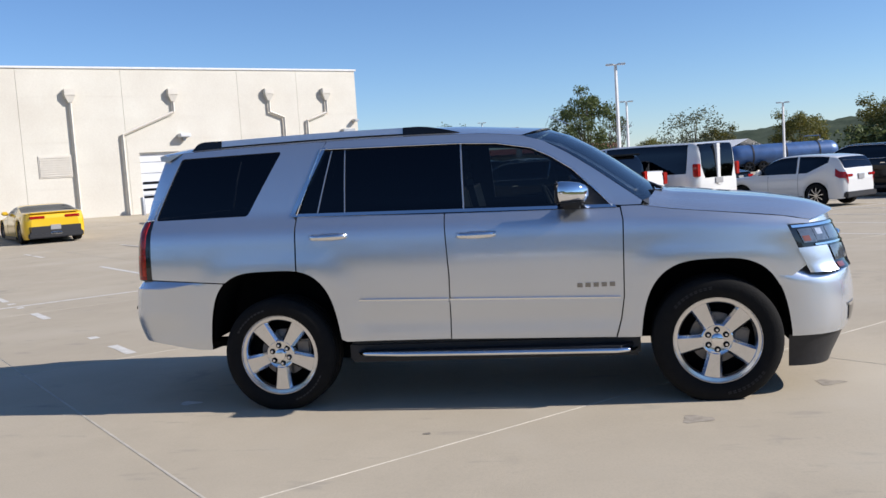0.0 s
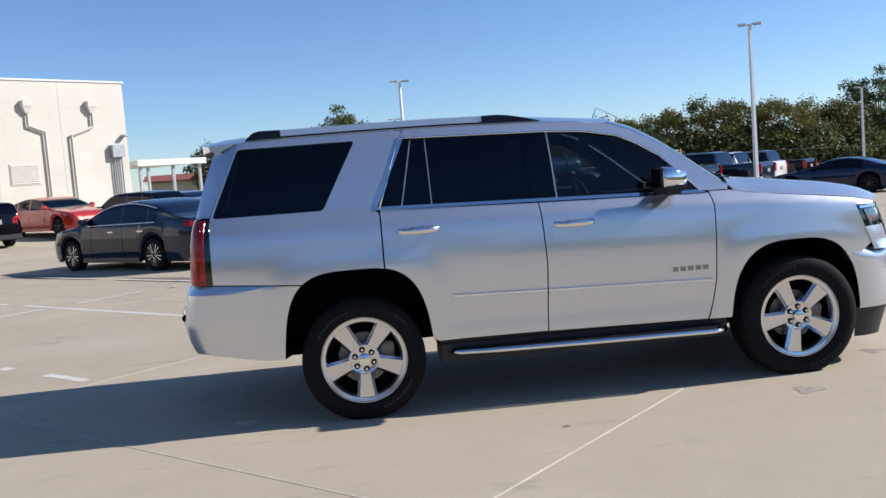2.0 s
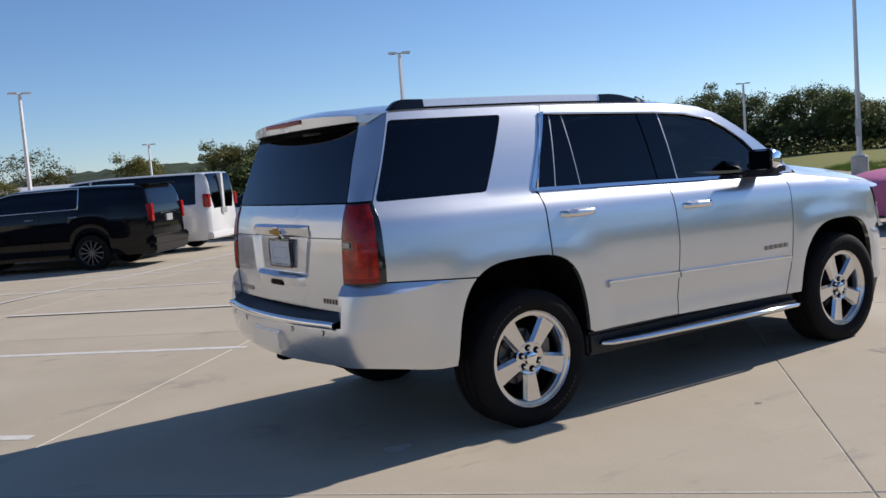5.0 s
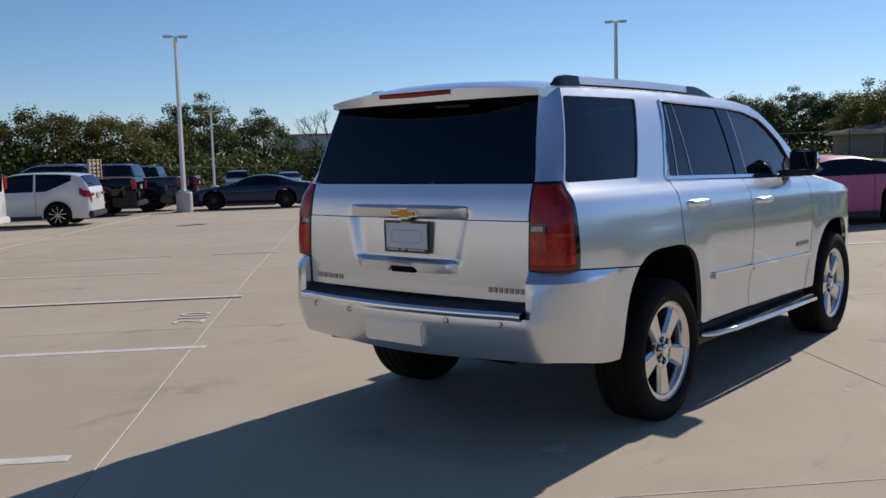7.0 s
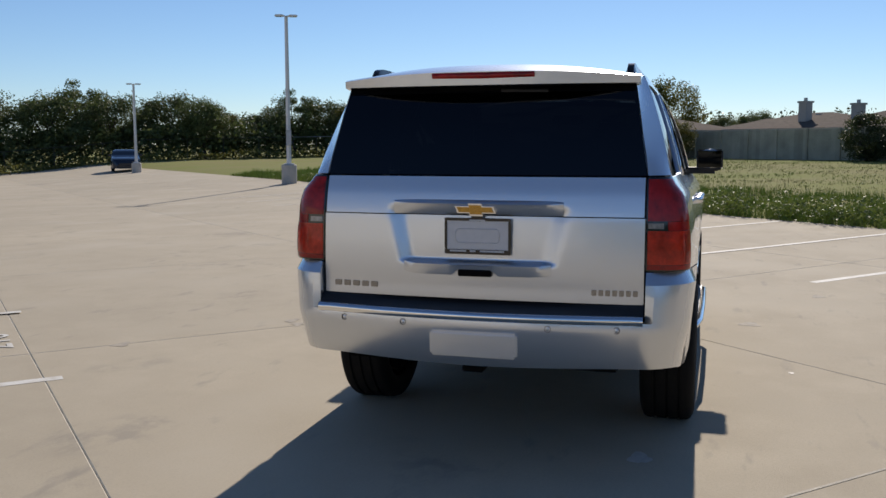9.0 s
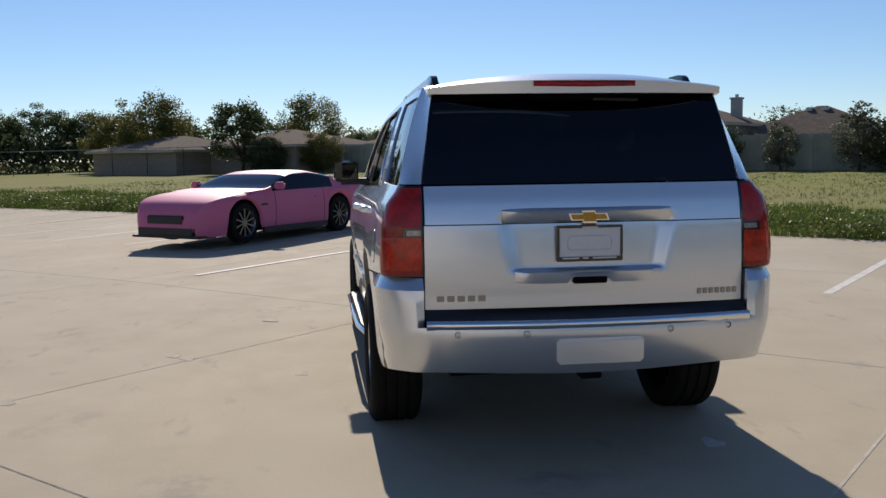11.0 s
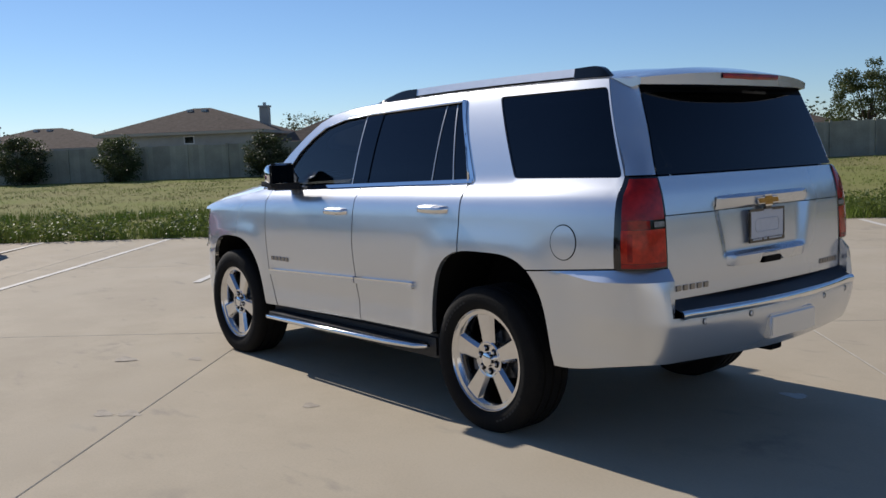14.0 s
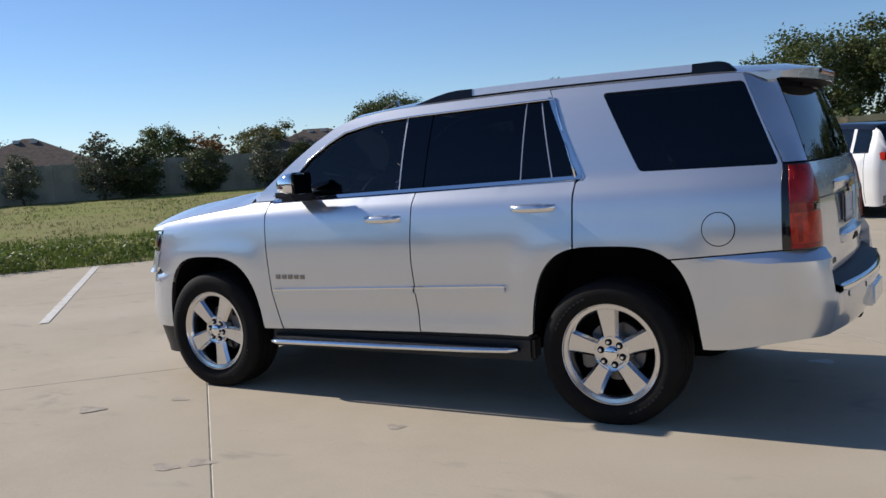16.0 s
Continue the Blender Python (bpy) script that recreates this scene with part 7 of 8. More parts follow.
def lamp_post(x, y, h, base_h, heads=2, turn=0.0, label="white steel lamp post with twin flat heads on concrete base"):
    t = thing("lamp_post", label, "lamp post", pose(x, y, level(x, y), 0, 0, turn), "lamp posts")
    part("base", lathe([(0.0, base_h), (0.27, base_h), (0.30, base_h - 0.03), (0.30, -0.1)], 24, "Z"), mat("base_concrete", (0.5, 0.48, 0.44), 0.85, vary=0.15, scale=4) if "base_concrete" not in bpy.data.materials else bpy.data.materials["base_concrete"], t, smooth=True, sharp=40)
    part("base_plate", boxm(-0.20, 0.20, -0.20, 0.20, base_h, base_h + 0.05, 0.01), M_WHITE_METAL, t)
    part("pole", tube([(0, 0, base_h + 0.05), (0, 0, h - 0.05)], [0.095, 0.065], 4), M_WHITE_METAL, t)
    for s in (1, -1)[:heads]:
        hd = part("lamp_head", boxm(0.10 if s > 0 else -0.44, 0.44 if s > 0 else -0.10, -0.13, 0.13, h - 0.02, h + 0.05, 0.02), M_WHITE_METAL, t, "flat white lamp head", smooth=True, sharp=40)
        part("arm", tube([(0, 0, h - 0.02), (0.14 * s, 0, h + 0.015)], 0.035, 6), M_WHITE_METAL, hd)
        part("lens", boxm(0.15 if s > 0 else -0.40, 0.40 if s > 0 else -0.15, -0.10, 0.10, h - 0.03, h - 0.019), M_CLEAR_LENS, hd)
    return t


lamp_post(26.5, 14.9, 6.5, 0.75, 2, -62)
part("control_box", boxm(-0.10, 0.10, -0.20, -0.06, 1.5, 2.1, 0.02), M_STEEL, bpy.data.objects["lamp_post"])
lamp_post(13.9, 26.1, 6.45, 0.75, 2, -30)
lamp_post(1.4, 34.9, 5.95, 0.75, 2, 0)
lamp_post(43.5, 33.6, 5.5, 0.6, 2, -52)
lamp_post(2.25, 54.5, 5.1, 0.6, 2, 0)
lamp_post(2.55, 70.0, 4.2, 0.6, 2, 0)
lamp_post(12.6, 58, 4.6, 0.6, 2, -10)
lamp_post(-12.0, 89.7, 6.4, 0.6, 2, 10)
lamp_post(31.5, 48.3, 5.6, 0.6, 2, -40)
lamp_post(-9.8, 103, 6.4, 0.6, 2, 10)


def sign_post(x, y):
    t = thing("sign_post", "back of a small metal sign on a post", "sign", pose(x, y, level(x, y)), "sign posts")
    part("post", tube([(0, 0, 0), (0, 0, 2.4)], 0.03, 6), M_STEEL, t)
    part("plate", boxm(-0.16, 0.16, -0.02, 0.01, 1.75, 2.35, 0.004), M_STEEL, t)


for p in ((-3.85, 43), (-2.1, 43.5), (-6.4, 40)):
    sign_post(*p)


# ---- houses beyond the fence ----


def house(x, y, turn, lx, ly, eave, ridge, label, chimney=None, win=(), wall=None, second=None):
    t = thing("house", label, "house", pose(x, y, level(x, y) - 0.2, 0, 0, turn))
    part("wall", boxm(-lx, lx, -ly, ly, -0.5, eave), wall or M_BRICK, t)
    o = 0.45
    r = max(0.3, lx - ly)
    bm = bmesh.new()
    b = [bm.verts.new(p) for p in ((-lx - o, -ly - o, eave), (lx + o, -ly - o, eave), (lx + o, ly + o, eave), (-lx - o, ly + o, eave))]
    c = [bm.verts.new((-r, 0, ridge)), bm.verts.new((r, 0, ridge))]
    for f in ((b[0], b[1], c[1], c[0]), (b[1], b[2], c[1]), (b[2], b[3], c[0], c[1]), (b[3], b[0], c[0]), tuple(b[::-1])):
        bm.faces.new(f)
    roof = part("roof", bm, M_SHINGLE, t, "brown shingled hipped roof")
    part("fascia", boxm(-lx - o, lx + o, -ly - o, ly + o, eave - 0.18, eave - 0.01), mat("fascia_paint", (0.45, 0.40, 0.33), 0.7) if "fascia_paint" not in bpy.data.materials else bpy.data.materials["fascia_paint"], t)
    if second:
        dx, dy, sx, sy, rz = second
        bm = bmesh.new()
        b = [bm.verts.new(p) for p in ((dx - sx, dy - sy, eave), (dx + sx, dy - sy, eave), (dx + sx, dy + sy, eave), (dx - sx, dy + sy, eave))]
        q = max(0.2, sx - sy)
        c = [bm.verts.new((dx - q, dy, rz)), bm.verts.new((dx + q, dy, rz))]
        for f in ((b[0], b[1], c[1], c[0]), (b[1], b[2], c[1]), (b[2], b[3], c[0], c[1]), (b[3], b[0], c[0])):
            bm.faces.new(f)
        part("roof", bm, M_SHINGLE, t)
    if chimney:
        for cx, cy, ch in (chimney if isinstance(chimney, list) else [chimney]):
            ck = part("chimney", boxm(cx - 0.31, cx + 0.31, cy - 0.31, cy + 0.31, eave - 1.0, ch + 0.25, 0.02), M_STUCCO, t)
            part("chimney_cap", boxm(cx - 0.37, cx + 0.37, cy - 0.37, cy + 0.37, ch + 0.25, ch + 0.37), M_STUCCO, ck)
            part("flue", lathe([(0.12, ch + 0.58), (0.12, ch + 0.3)], 12, "Z", None, (cx, cy, 0)), M_STEEL, ck)
    for wx, wz, ww, wh in win:
        w = part("window", boxm(wx, wx + ww, -ly - 0.03, -ly + 0.05, wz, wz + wh), M_GLASS_CAR, t)
        part("window_frame", boxm(wx - 0.07, wx + ww + 0.07, -ly - 0.02, -ly + 0.02, wz - 0.07, wz + wh + 0.07), M_WHITE_METAL, w)
    for vx in (-0.8, 0.2):
        part("roof_vent", boxm(vx, vx + 0.4, -0.75, -0.4, ridge - 0.35, ridge - 0.10, 0.03), M_STEEL, roof)
    return t


_ht = LOT_TURN
M_STUCCO = mat("pale_siding", (0.40, 0.385, 0.36), 0.85, vary=0.15, scale=2)
house(53.5, -22.5, _ht - 180, 5.0, 4.4, 2.95, 4.65, "two-storey pale-sided house with a brown hipped roof", (4.0, 1.2, 4.35), ((-4.75, 2.15, 0.6, 0.5), (0.35, 2.25, 0.55, 0.38)), M_STUCCO)
house(64, -15.5, _ht - 180, 5.5, 4.5, 2.3, 3.85, "low brick house with a brown hipped roof", None, second=(-3.4, 0, 3.5, 3.0, 3.35))
house(60.0, -8.2, _ht - 180, 5.2, 4.2, 2.1, 3.2, "low brick house with two brick chimneys", [(0.8, -2.5, 3.5), (3.6, -1.0, 3.3)], second=(-4, 0, 3, 2.5, 2.9))
house(61.5, 3.5, _ht - 180, 4.8, 4.2, 2.1, 3.25, "low brick house behind the fence", None)
house(65.5, 12, _ht - 180, 5.0, 4.2, 1.9, 3.0, "low brick house half hidden by trees", None)
house(48.5, -30.5, _ht - 180, 4.4, 4.2, 1.9, 4.0, "brick house with a steep brown hipped roof", None)
house(40.3, -49, _ht - 180, 4.2, 3.4, 2.4, 3.85, "tan brick house with a steep brown roof", (-3.0, 0.5, 3.7))
house(30.2, -51.6, _ht - 180, 4.6, 3.6, 2.0, 3.4, "brick house with a brown roof and a pale chimney", (0.2, -1.0, 3.5), wall=M_STUCCO)
house(13.9, -53.0, _ht - 180, 3.4, 2.6, 2.3, 4.1, "low dark-roofed house behind the fence")


# ---- trees, shrubs and grass ----


def leaf_material(name, a, b):
    m = bpy.data.materials.new(name)
    m.use_nodes = True
    nt = m.node_tree
    p = nt.nodes["Principled BSDF"]
    p.inputs["Roughness"].default_value = 0.55
    p.inputs["Specular IOR Level"].default_value = 0.3
    geo = nt.nodes.new("ShaderNodeNewGeometry")
    oi = nt.nodes.new("ShaderNodeObjectInfo")
    mx = nt.nodes.new("ShaderNodeMix")
    mx.data_type = "RGBA"
    mx.inputs[6].default_value, mx.inputs[7].default_value = (*a, 1), (*b, 1)
    nt.links.new(geo.outputs["Random Per Island"], mx.inputs[0])
    hsv = nt.nodes.new("ShaderNodeHueSaturation")
    mr = nt.nodes.new("ShaderNodeMapRange")
    mr.inputs[3].default_value, mr.inputs[4].default_value = 0.8, 1.2
    nt.links.new(oi.outputs["Random"], mr.inputs[0])
    nt.links.new(mr.outputs[0], hsv.inputs["Value"])
    nt.links.new(mx.outputs[2], hsv.inputs["Color"])
    nt.links.new(hsv.outputs[0], p.inputs["Base Color"])
    tl = nt.nodes.new("ShaderNodeBsdfTranslucent")
    nt.links.new(hsv.outputs[0], tl.inputs[0])
    ms = nt.nodes.new("ShaderNodeMixShader")
    ms.inputs[0].default_value = 0.30
    nt.links.new(p.outputs[0], ms.inputs[1])
    nt.links.new(tl.outputs[0], ms.inputs[2])
    nt.links.new(ms.outputs[0], nt.nodes["Material Output"].inputs[0])
    return m


M_LEAF_OAK = leaf_material("oak_leaves", (0.056, 0.082, 0.026), (0.138, 0.160, 0.055))
M_LEAF_OLIVE = leaf_material("yellowing_leaves", (0.075, 0.090, 0.022), (0.21, 0.18, 0.04))
M_LEAF_DARK = leaf_material("holly_leaves", (0.042, 0.062, 0.022), (0.10, 0.115, 0.045))
M_LEAF_FAR = leaf_material("far_leaves", (0.055, 0.075, 0.035), (0.105, 0.125, 0.060))
M_LEAF_RUST = leaf_material("rust_leaves", (0.12, 0.07, 0.02), (0.24, 0.11, 0.03))
M_LEAF_GREY = leaf_material("grey_green_leaves", (0.075, 0.09, 0.05), (0.16, 0.17, 0.11))
M_BARK = mat("bark", (0.085, 0.068, 0.052), 0.95, vary=0.4, scale=6, scale2=40, bump=0.5, bump_scale=30)


def crown_mesh(seed, rx, rz, clusters, leaves, leaf, z0, squash=0.6, limbs=None):
    """Leaves in clumps round limb ends, with gaps and an uneven outline."""
    rnd = random.Random(seed)
    verts, faces = [], []
    for c in range(clusters):
        while True:
            d = Vector((rnd.uniform(-1, 1), rnd.uniform(-1, 1), rnd.uniform(-1, 1)))
            if 0.25 < d.length < 1:
                break
        d = d.normalized() * (d.length ** 0.55)
        bump = 1 + 0.42 * noise.noise(d * 2.2 + Vector((seed, 0, 0)))
        ctr = Vector((d.x * rx * bump, d.y * rx * bump, z0 + rz * (1 + d.z * bump)))
        if limbs is not None and c % 3 == 0:
            limbs.append(ctr)
        cr = rnd.uniform(0.15, 0.33) * rx
        for _ in range(leaves):
            o = Vector((rnd.gauss(0, 1), rnd.gauss(0, 1), rnd.gauss(0, squash)))
            o = o * (min(1.0, 1.75 / max(o.length, 0.01)) * cr * 0.64)
            p = ctr + o
            a = Vector((rnd.uniform(-1, 1), rnd.uniform(-1, 1), rnd.uniform(-0.7, 0.7))).normalized()
            b = a.cross(Vector((rnd.uniform(-1, 1), rnd.uniform(-1, 1), rnd.uniform(-1, 1)))).normalized()
            s = leaf * rnd.uniform(0.6, 1.4)
            i = len(verts)
            verts += [p - a * s, p + b * s * 0.55, p + a * s, p - b * s * 0.55]
            faces.append((i, i + 1, i + 2, i + 3))
    me = bpy.data.meshes.new("crown")
    me.from_pydata([tuple(v) for v in verts], [], faces)
    return me


def trunk_mesh(seed, h, r, limbs, spread=1.0):
    rnd = random.Random(seed)
    bm = bmesh.new()
    pts = [(0, 0, -0.2)] + [(rnd.uniform(-0.1, 0.1) * i, rnd.uniform(-0.1, 0.1) * i, h * i / 4) for i in range(1, 5)]
    tube(pts, [r * 1.25, r, r * 0.85, r * 0.7, r * 0.5], 8, bm)
    for l in limbs:
        s = Vector(pts[rnd.randint(2, 4)])
        mid = s.lerp(l, 0.5) + Vector((0, 0, 0.15 * h * rnd.uniform(0, 1)))
        tube([s, mid, l], [r * 0.42, r * 0.25, r * 0.08], 5, bm)
    return mesh_of(bm, "trunk")


def tree_kind(name, label, seed, h, rx, leafm, clusters=110, leaves=34, leaf=0.13, low=0.28, trunk_r=0.16, squash=0.6):
    limbs = []
    rz = h * (1 - low) / 2
    cm = crown_mesh(seed, rx, rz, clusters, leaves, leaf, h * low, squash, limbs)
    cm.materials.append(leafm)
    tm = trunk_mesh(seed, h * max(low * 1.5, 0.35), trunk_r, limbs[:22])
    tm.materials.append(M_BARK)
    t = thing(name, label, "tree" if name == "tree" else "shrub", pose(0, 0, -60))
    for n, me in (("trunk", tm), ("crown", cm)):
        o = new(n, me)
        o.parent = t
    return t


T_OAK = tree_kind("tree", "dark green live oak with a broad rounded crown", 11, 7.0, 3.4, M_LEAF_OAK, 92, 200, 0.104, 0.16, 0.22)
T_OAK2 = tree_kind("tree", "dark green oak with open gaps in its crown", 12, 7.4, 3.0, M_LEAF_OAK, 58, 210, 0.104, 0.24, 0.2)
T_OLIVE = tree_kind("tree", "green tree turning yellow in autumn", 13, 6.2, 2.9, M_LEAF_OLIVE, 94, 190, 0.102, 0.08, 0.18)
T_ROUND = tree_kind("tree", "leafy green tree with a rounded crown", 14, 5.6, 2.3, M_LEAF_OAK, 66, 160, 0.098, 0.18, 0.14)
T_RUST = tree_kind("tree", "small tree with rust-coloured autumn leaves", 15, 4.6, 1.9, M_LEAF_RUST, 90, 34, 0.12, 0.2, 0.12)
T_SPARSE = tree_kind("tree", "thin-leaved upright tree with open twigs", 16, 5.2, 2.4, M_LEAF_GREY, 80, 26, 0.10, 0.25, 0.12)
T_FEATHER = tree_kind("tree", "feathery multi-stemmed green tree with upright twigs", 21, 5.2, 2.2, M_LEAF_OLIVE, 120, 130, 0.075, 0.04, 0.10, 0.9)
T_SHRUB = tree_kind("shrub", "dense dark evergreen shrub by the fence", 17, 2.5, 1.15, M_LEAF_DARK, 150, 50, 0.06, 0.03, 0.06)
T_HOLLY = tree_kind("shrub", "upright grey-green evergreen by the fence", 18, 3.3, 1.05, M_LEAF_GREY, 100, 36, 0.07, 0.06, 0.07)
T_CONE = tree_kind("shrub", "dark bushy evergreen before the fence", 19, 2.9, 1.05, M_LEAF_DARK, 170, 50, 0.06, 0.03, 0.06, 0.75)
_rt = random.Random(5)


def plant(kind, x, y, scale=1.0, tall=1.0, drop=0.0):
    m = pose(x, y, level(x, y) - 0.05 - drop, 0, 0, _rt.uniform(0, 360)) @ Matrix.Diagonal((scale, scale, scale * tall, 1))
    t = copy_thing(kind, Matrix.Identity(4))
    t.matrix_basis = m
    t["group"] = "trees" if kind["category"] == "tree" else "shrubs"
    return t


for k, x, y, s in (
        # behind the row of vehicles and the far corner of the lot
        (T_ROUND, -10.4, 60.0, 0.80), (T_OAK2, -1.0, 90.0, 1.10), (T_OLIVE, 4.4, 68.0, 0.46), (T_SPARSE, 9.6, 90.0, 1.30), (T_OLIVE, 12.0, 91.0, 0.66), (T_OLIVE, 19.5, 88.0, 0.80),
        (T_OLIVE, 23.7, 74.3, 0.86), (T_OLIVE, 27.6, 72.0, 0.92), (T_OLIVE, 32.1, 70.9, 1.08), (T_OLIVE, 36.6, 69.2, 1.00), (T_OLIVE, 41.6, 69.8, 0.92), (T_OAK2, 47.2, 72.0, 1.04), (T_OAK, 50.6, 74.3, 0.81), (T_OAK2, 55.0, 72.0, 1.05),
        (T_OLIVE, 58.4, 70.9, 0.67), (T_OAK, 62.3, 63.1, 0.98), (T_OAK, 65.1, 57.5, 1.00), (T_OAK2, 67.9, 56.4, 0.95), (T_OAK, 65.7, 51.3, 0.88), (T_OAK, 69.6, 48.0, 0.83), (T_OAK, 68.5, 43.5, 0.73),
        (T_OLIVE, 73.0, 44.0, 0.72), (T_OAK, 75.8, 40.7, 0.68), (T_OAK2, 74.6, 37.3, 0.81), (T_OAK, 78.0, 35.1, 0.81), (T_OLIVE, 79.7, 32.8, 0.90), (T_OAK, 82.5, 31.2, 0.76), (T_OAK2, 83.6, 27.2, 0.81), (T_OAK, 85.8, 23.9, 0.76), (T_OLIVE, 85.3, 20.0, 0.76), (T_OAK, 90.3, 16.0, 0.72),
        (T_ROUND, 58.0, 6.6, 0.95), (T_FEATHER, 67.5, 2.0, 1.12), (T_FEATHER, 69.5, 14.6, 1.25), (T_OLIVE, 74.0, 18.5, 0.80), (T_OAK, 78.0, 2.0, 0.46), (T_OAK, 80.0, -5.0, 0.50), (T_ROUND, 77.0, -9.0, 0.58), (T_OAK, 76.0, -2.0, 0.46),
        # beyond the field fence
        (T_SPARSE, 56, -32.5, 0.85), (T_ROUND, 47, -40, 0.75), (T_RUST, 45.5, -42.5, 0.85), (T_OLIVE, 42, -45, 0.70), (T_OAK, 35.2, -51.5, 0.80),
        (T_OAK2, 22.3, -51.5, 0.70),
        (T_OAK, 8.4, -52, 0.74), (T_OAK, 5, -50, 0.96), (T_OAK2, 0.5, -50, 1.05), (T_OAK, -4, -49, 1.05), (T_OAK, -10, -50, 1.01), (T_OLIVE, 6, -41, 0.34), (T_OAK, -16, -50, 0.98)):
    plant(k, x, y, s, _rt.uniform(0.92, 1.08))
for i, (k, x, y, s) in enumerate((
        (T_SHRUB, 47.5, -9.2, 1.05), (T_SHRUB, 43.7, -13.2, 0.95), (T_SHRUB, 38.2, -18.9, 0.92), (T_HOLLY, 36.0, -21.2, 0.76), (T_HOLLY, 33.5, -23.8, 1.0), (T_SHRUB, 32.3, -25.0, 1.0), (T_SHRUB, 30.1, -27.3, 0.88), (T_HOLLY, 28.0, -29.4, 0.86), 
        (T_OLIVE, 55.5, 1.2, 0.42), (T_SHRUB, 55.5, 4.8, 1.0), (T_CONE, 26.9, -30.9, 0.80), (T_CONE, 25.0, -32.9, 0.90), (T_CONE, 21.3, -36.7, 0.90), (T_SHRUB, 19.6, -38.4, 0.70), (T_SHRUB, 15.4, -42.7, 0.65), (T_HOLLY, 13.9, -44.3, 0.75))):
    plant(k, x, y, s)


def bare_tree(x, y, h, seed, label):
    rnd = random.Random(seed)
    t = thing("tree", label, "tree", pose(x, y, level(x, y)))
    bm = bmesh.new()

    def grow(p, d, l, r, n):
        q = p + d * l
        tube([p, p.lerp(q, 0.5) + Vector((rnd.uniform(-1, 1), rnd.uniform(-1, 1), 0)) * l * 0.08, q], [r, r * 0.8, r * 0.62], 5, bm)
        if n:
            for _ in range(rnd.randint(2, 3)):
                nd = (d + Vector((rnd.uniform(-1, 1), rnd.uniform(-1, 1), rnd.uniform(-0.2, 0.7))) * 0.75).normalized()
                grow(q, nd, l * rnd.uniform(0.6, 0.85), r * 0.6, n - 1)
    grow(Vector((0, 0, -0.2)), Vector((0, 0, 1)), h * 0.33, 0.16, 5)
    part("trunk", bm, M_BARK, t, smooth=True)


bare_tree(53, 60.5, 7.0, 3, "leafless grey tree among the oaks")
bare_tree(1.5, 75, 5.0, 4, "leafless tree behind the low building")


def thicket(name, label, pts, h, seed, leafm, leaf=0.16, per=260, depth=1.6):
    rnd = random.Random(seed)
    verts, faces = [], []
    for (ax, ay), (bx, by) in zip(pts, pts[1:]):
        ln = math.hypot(bx - ax, by - ay)
        for _ in range(int(ln * per / 4)):
            t = rnd.random()
            x, y = ax + (bx - ax) * t + rnd.gauss(0, depth * 0.4), ay + (by - ay) * t + rnd.gauss(0, depth * 0.4)
            top = h * (0.75 + 0.5 * noise.noise((x * 0.35, y * 0.35, seed)))
            p = Vector((x, y, level(x, y) + top * rnd.random() ** 0.7))
            a = Vector((rnd.uniform(-1, 1), rnd.uniform(-1, 1), rnd.uniform(-0.7, 0.7))).normalized()
            b = a.cross(Vector((rnd.uniform(-1, 1), rnd.uniform(-1, 1), rnd.uniform(-1, 1)))).normalized()
            s = leaf * rnd.uniform(0.6, 1.5)
            i = len(verts)
            verts += [p - a * s, p + b * s * 0.6, p + a * s, p - b * s * 0.6]
            faces.append((i, i + 1, i + 2, i + 3))
    me = bpy.data.meshes.new(name)
    me.from_pydata([tuple(v) for v in verts], [], faces)
    me.materials.append(leafm)
    return tagged(new(name, me), label, "undergrowth", kind="stuff")


thicket("undergrowth", "dense dark undergrowth below the oak trees", [(20.9, 72.0), (38.8, 67.6), (52.2, 69.8), (62.3, 60.8), (67.9, 45.2), (76.9, 36.2), (85.8, 20.5), (92.6, 11.6)], 4.2, 3, M_LEAF_OAK, 0.17, 1900, 4.0)
thicket("undergrowth", "weedy growth along the far edge of the lot", [(34.3, 56.4), (45.5, 56.4), (59.0, 53.0), (63.4, 42.9), (70.2, 34.0), (79.1, 22.8)], 0.9, 4, M_LEAF_OLIVE, 0.12, 260, 1.2)


def far_hill():
    """A low wooded hill far beyond the lot: a lumpy ridge covered with tree crowns."""
    rows = []
    for i in range(121):
        x = -60 + 260 * i / 120
        top = 8.5 * math.exp(-((x - 66) / 62) ** 2) + 2.5 + 0.9 * noise.noise((x * 0.03, 0, 7))
        row = []
        for j in range(13):
            v = j / 12
            lump = 1.5 * noise.noise((x * 0.16, v * 9, 2.0)) + 0.8 * noise.noise((x * 0.5, v * 24, 5.0))
            row.append((x, 225 + 45 * v - 0.15 * x, -3 + (top + lump) * math.sin(math.pi * (0.08 + 0.84 * v) / 1.84) ** 0.7))
        rows.append(row)
    return tagged(part("far_hill", orient(loft(rows), (0, -0.4, 1)), M_FAR_WOOD, None, smooth=True), "low hill covered with dark green woods far away", "hill", kind="structure")


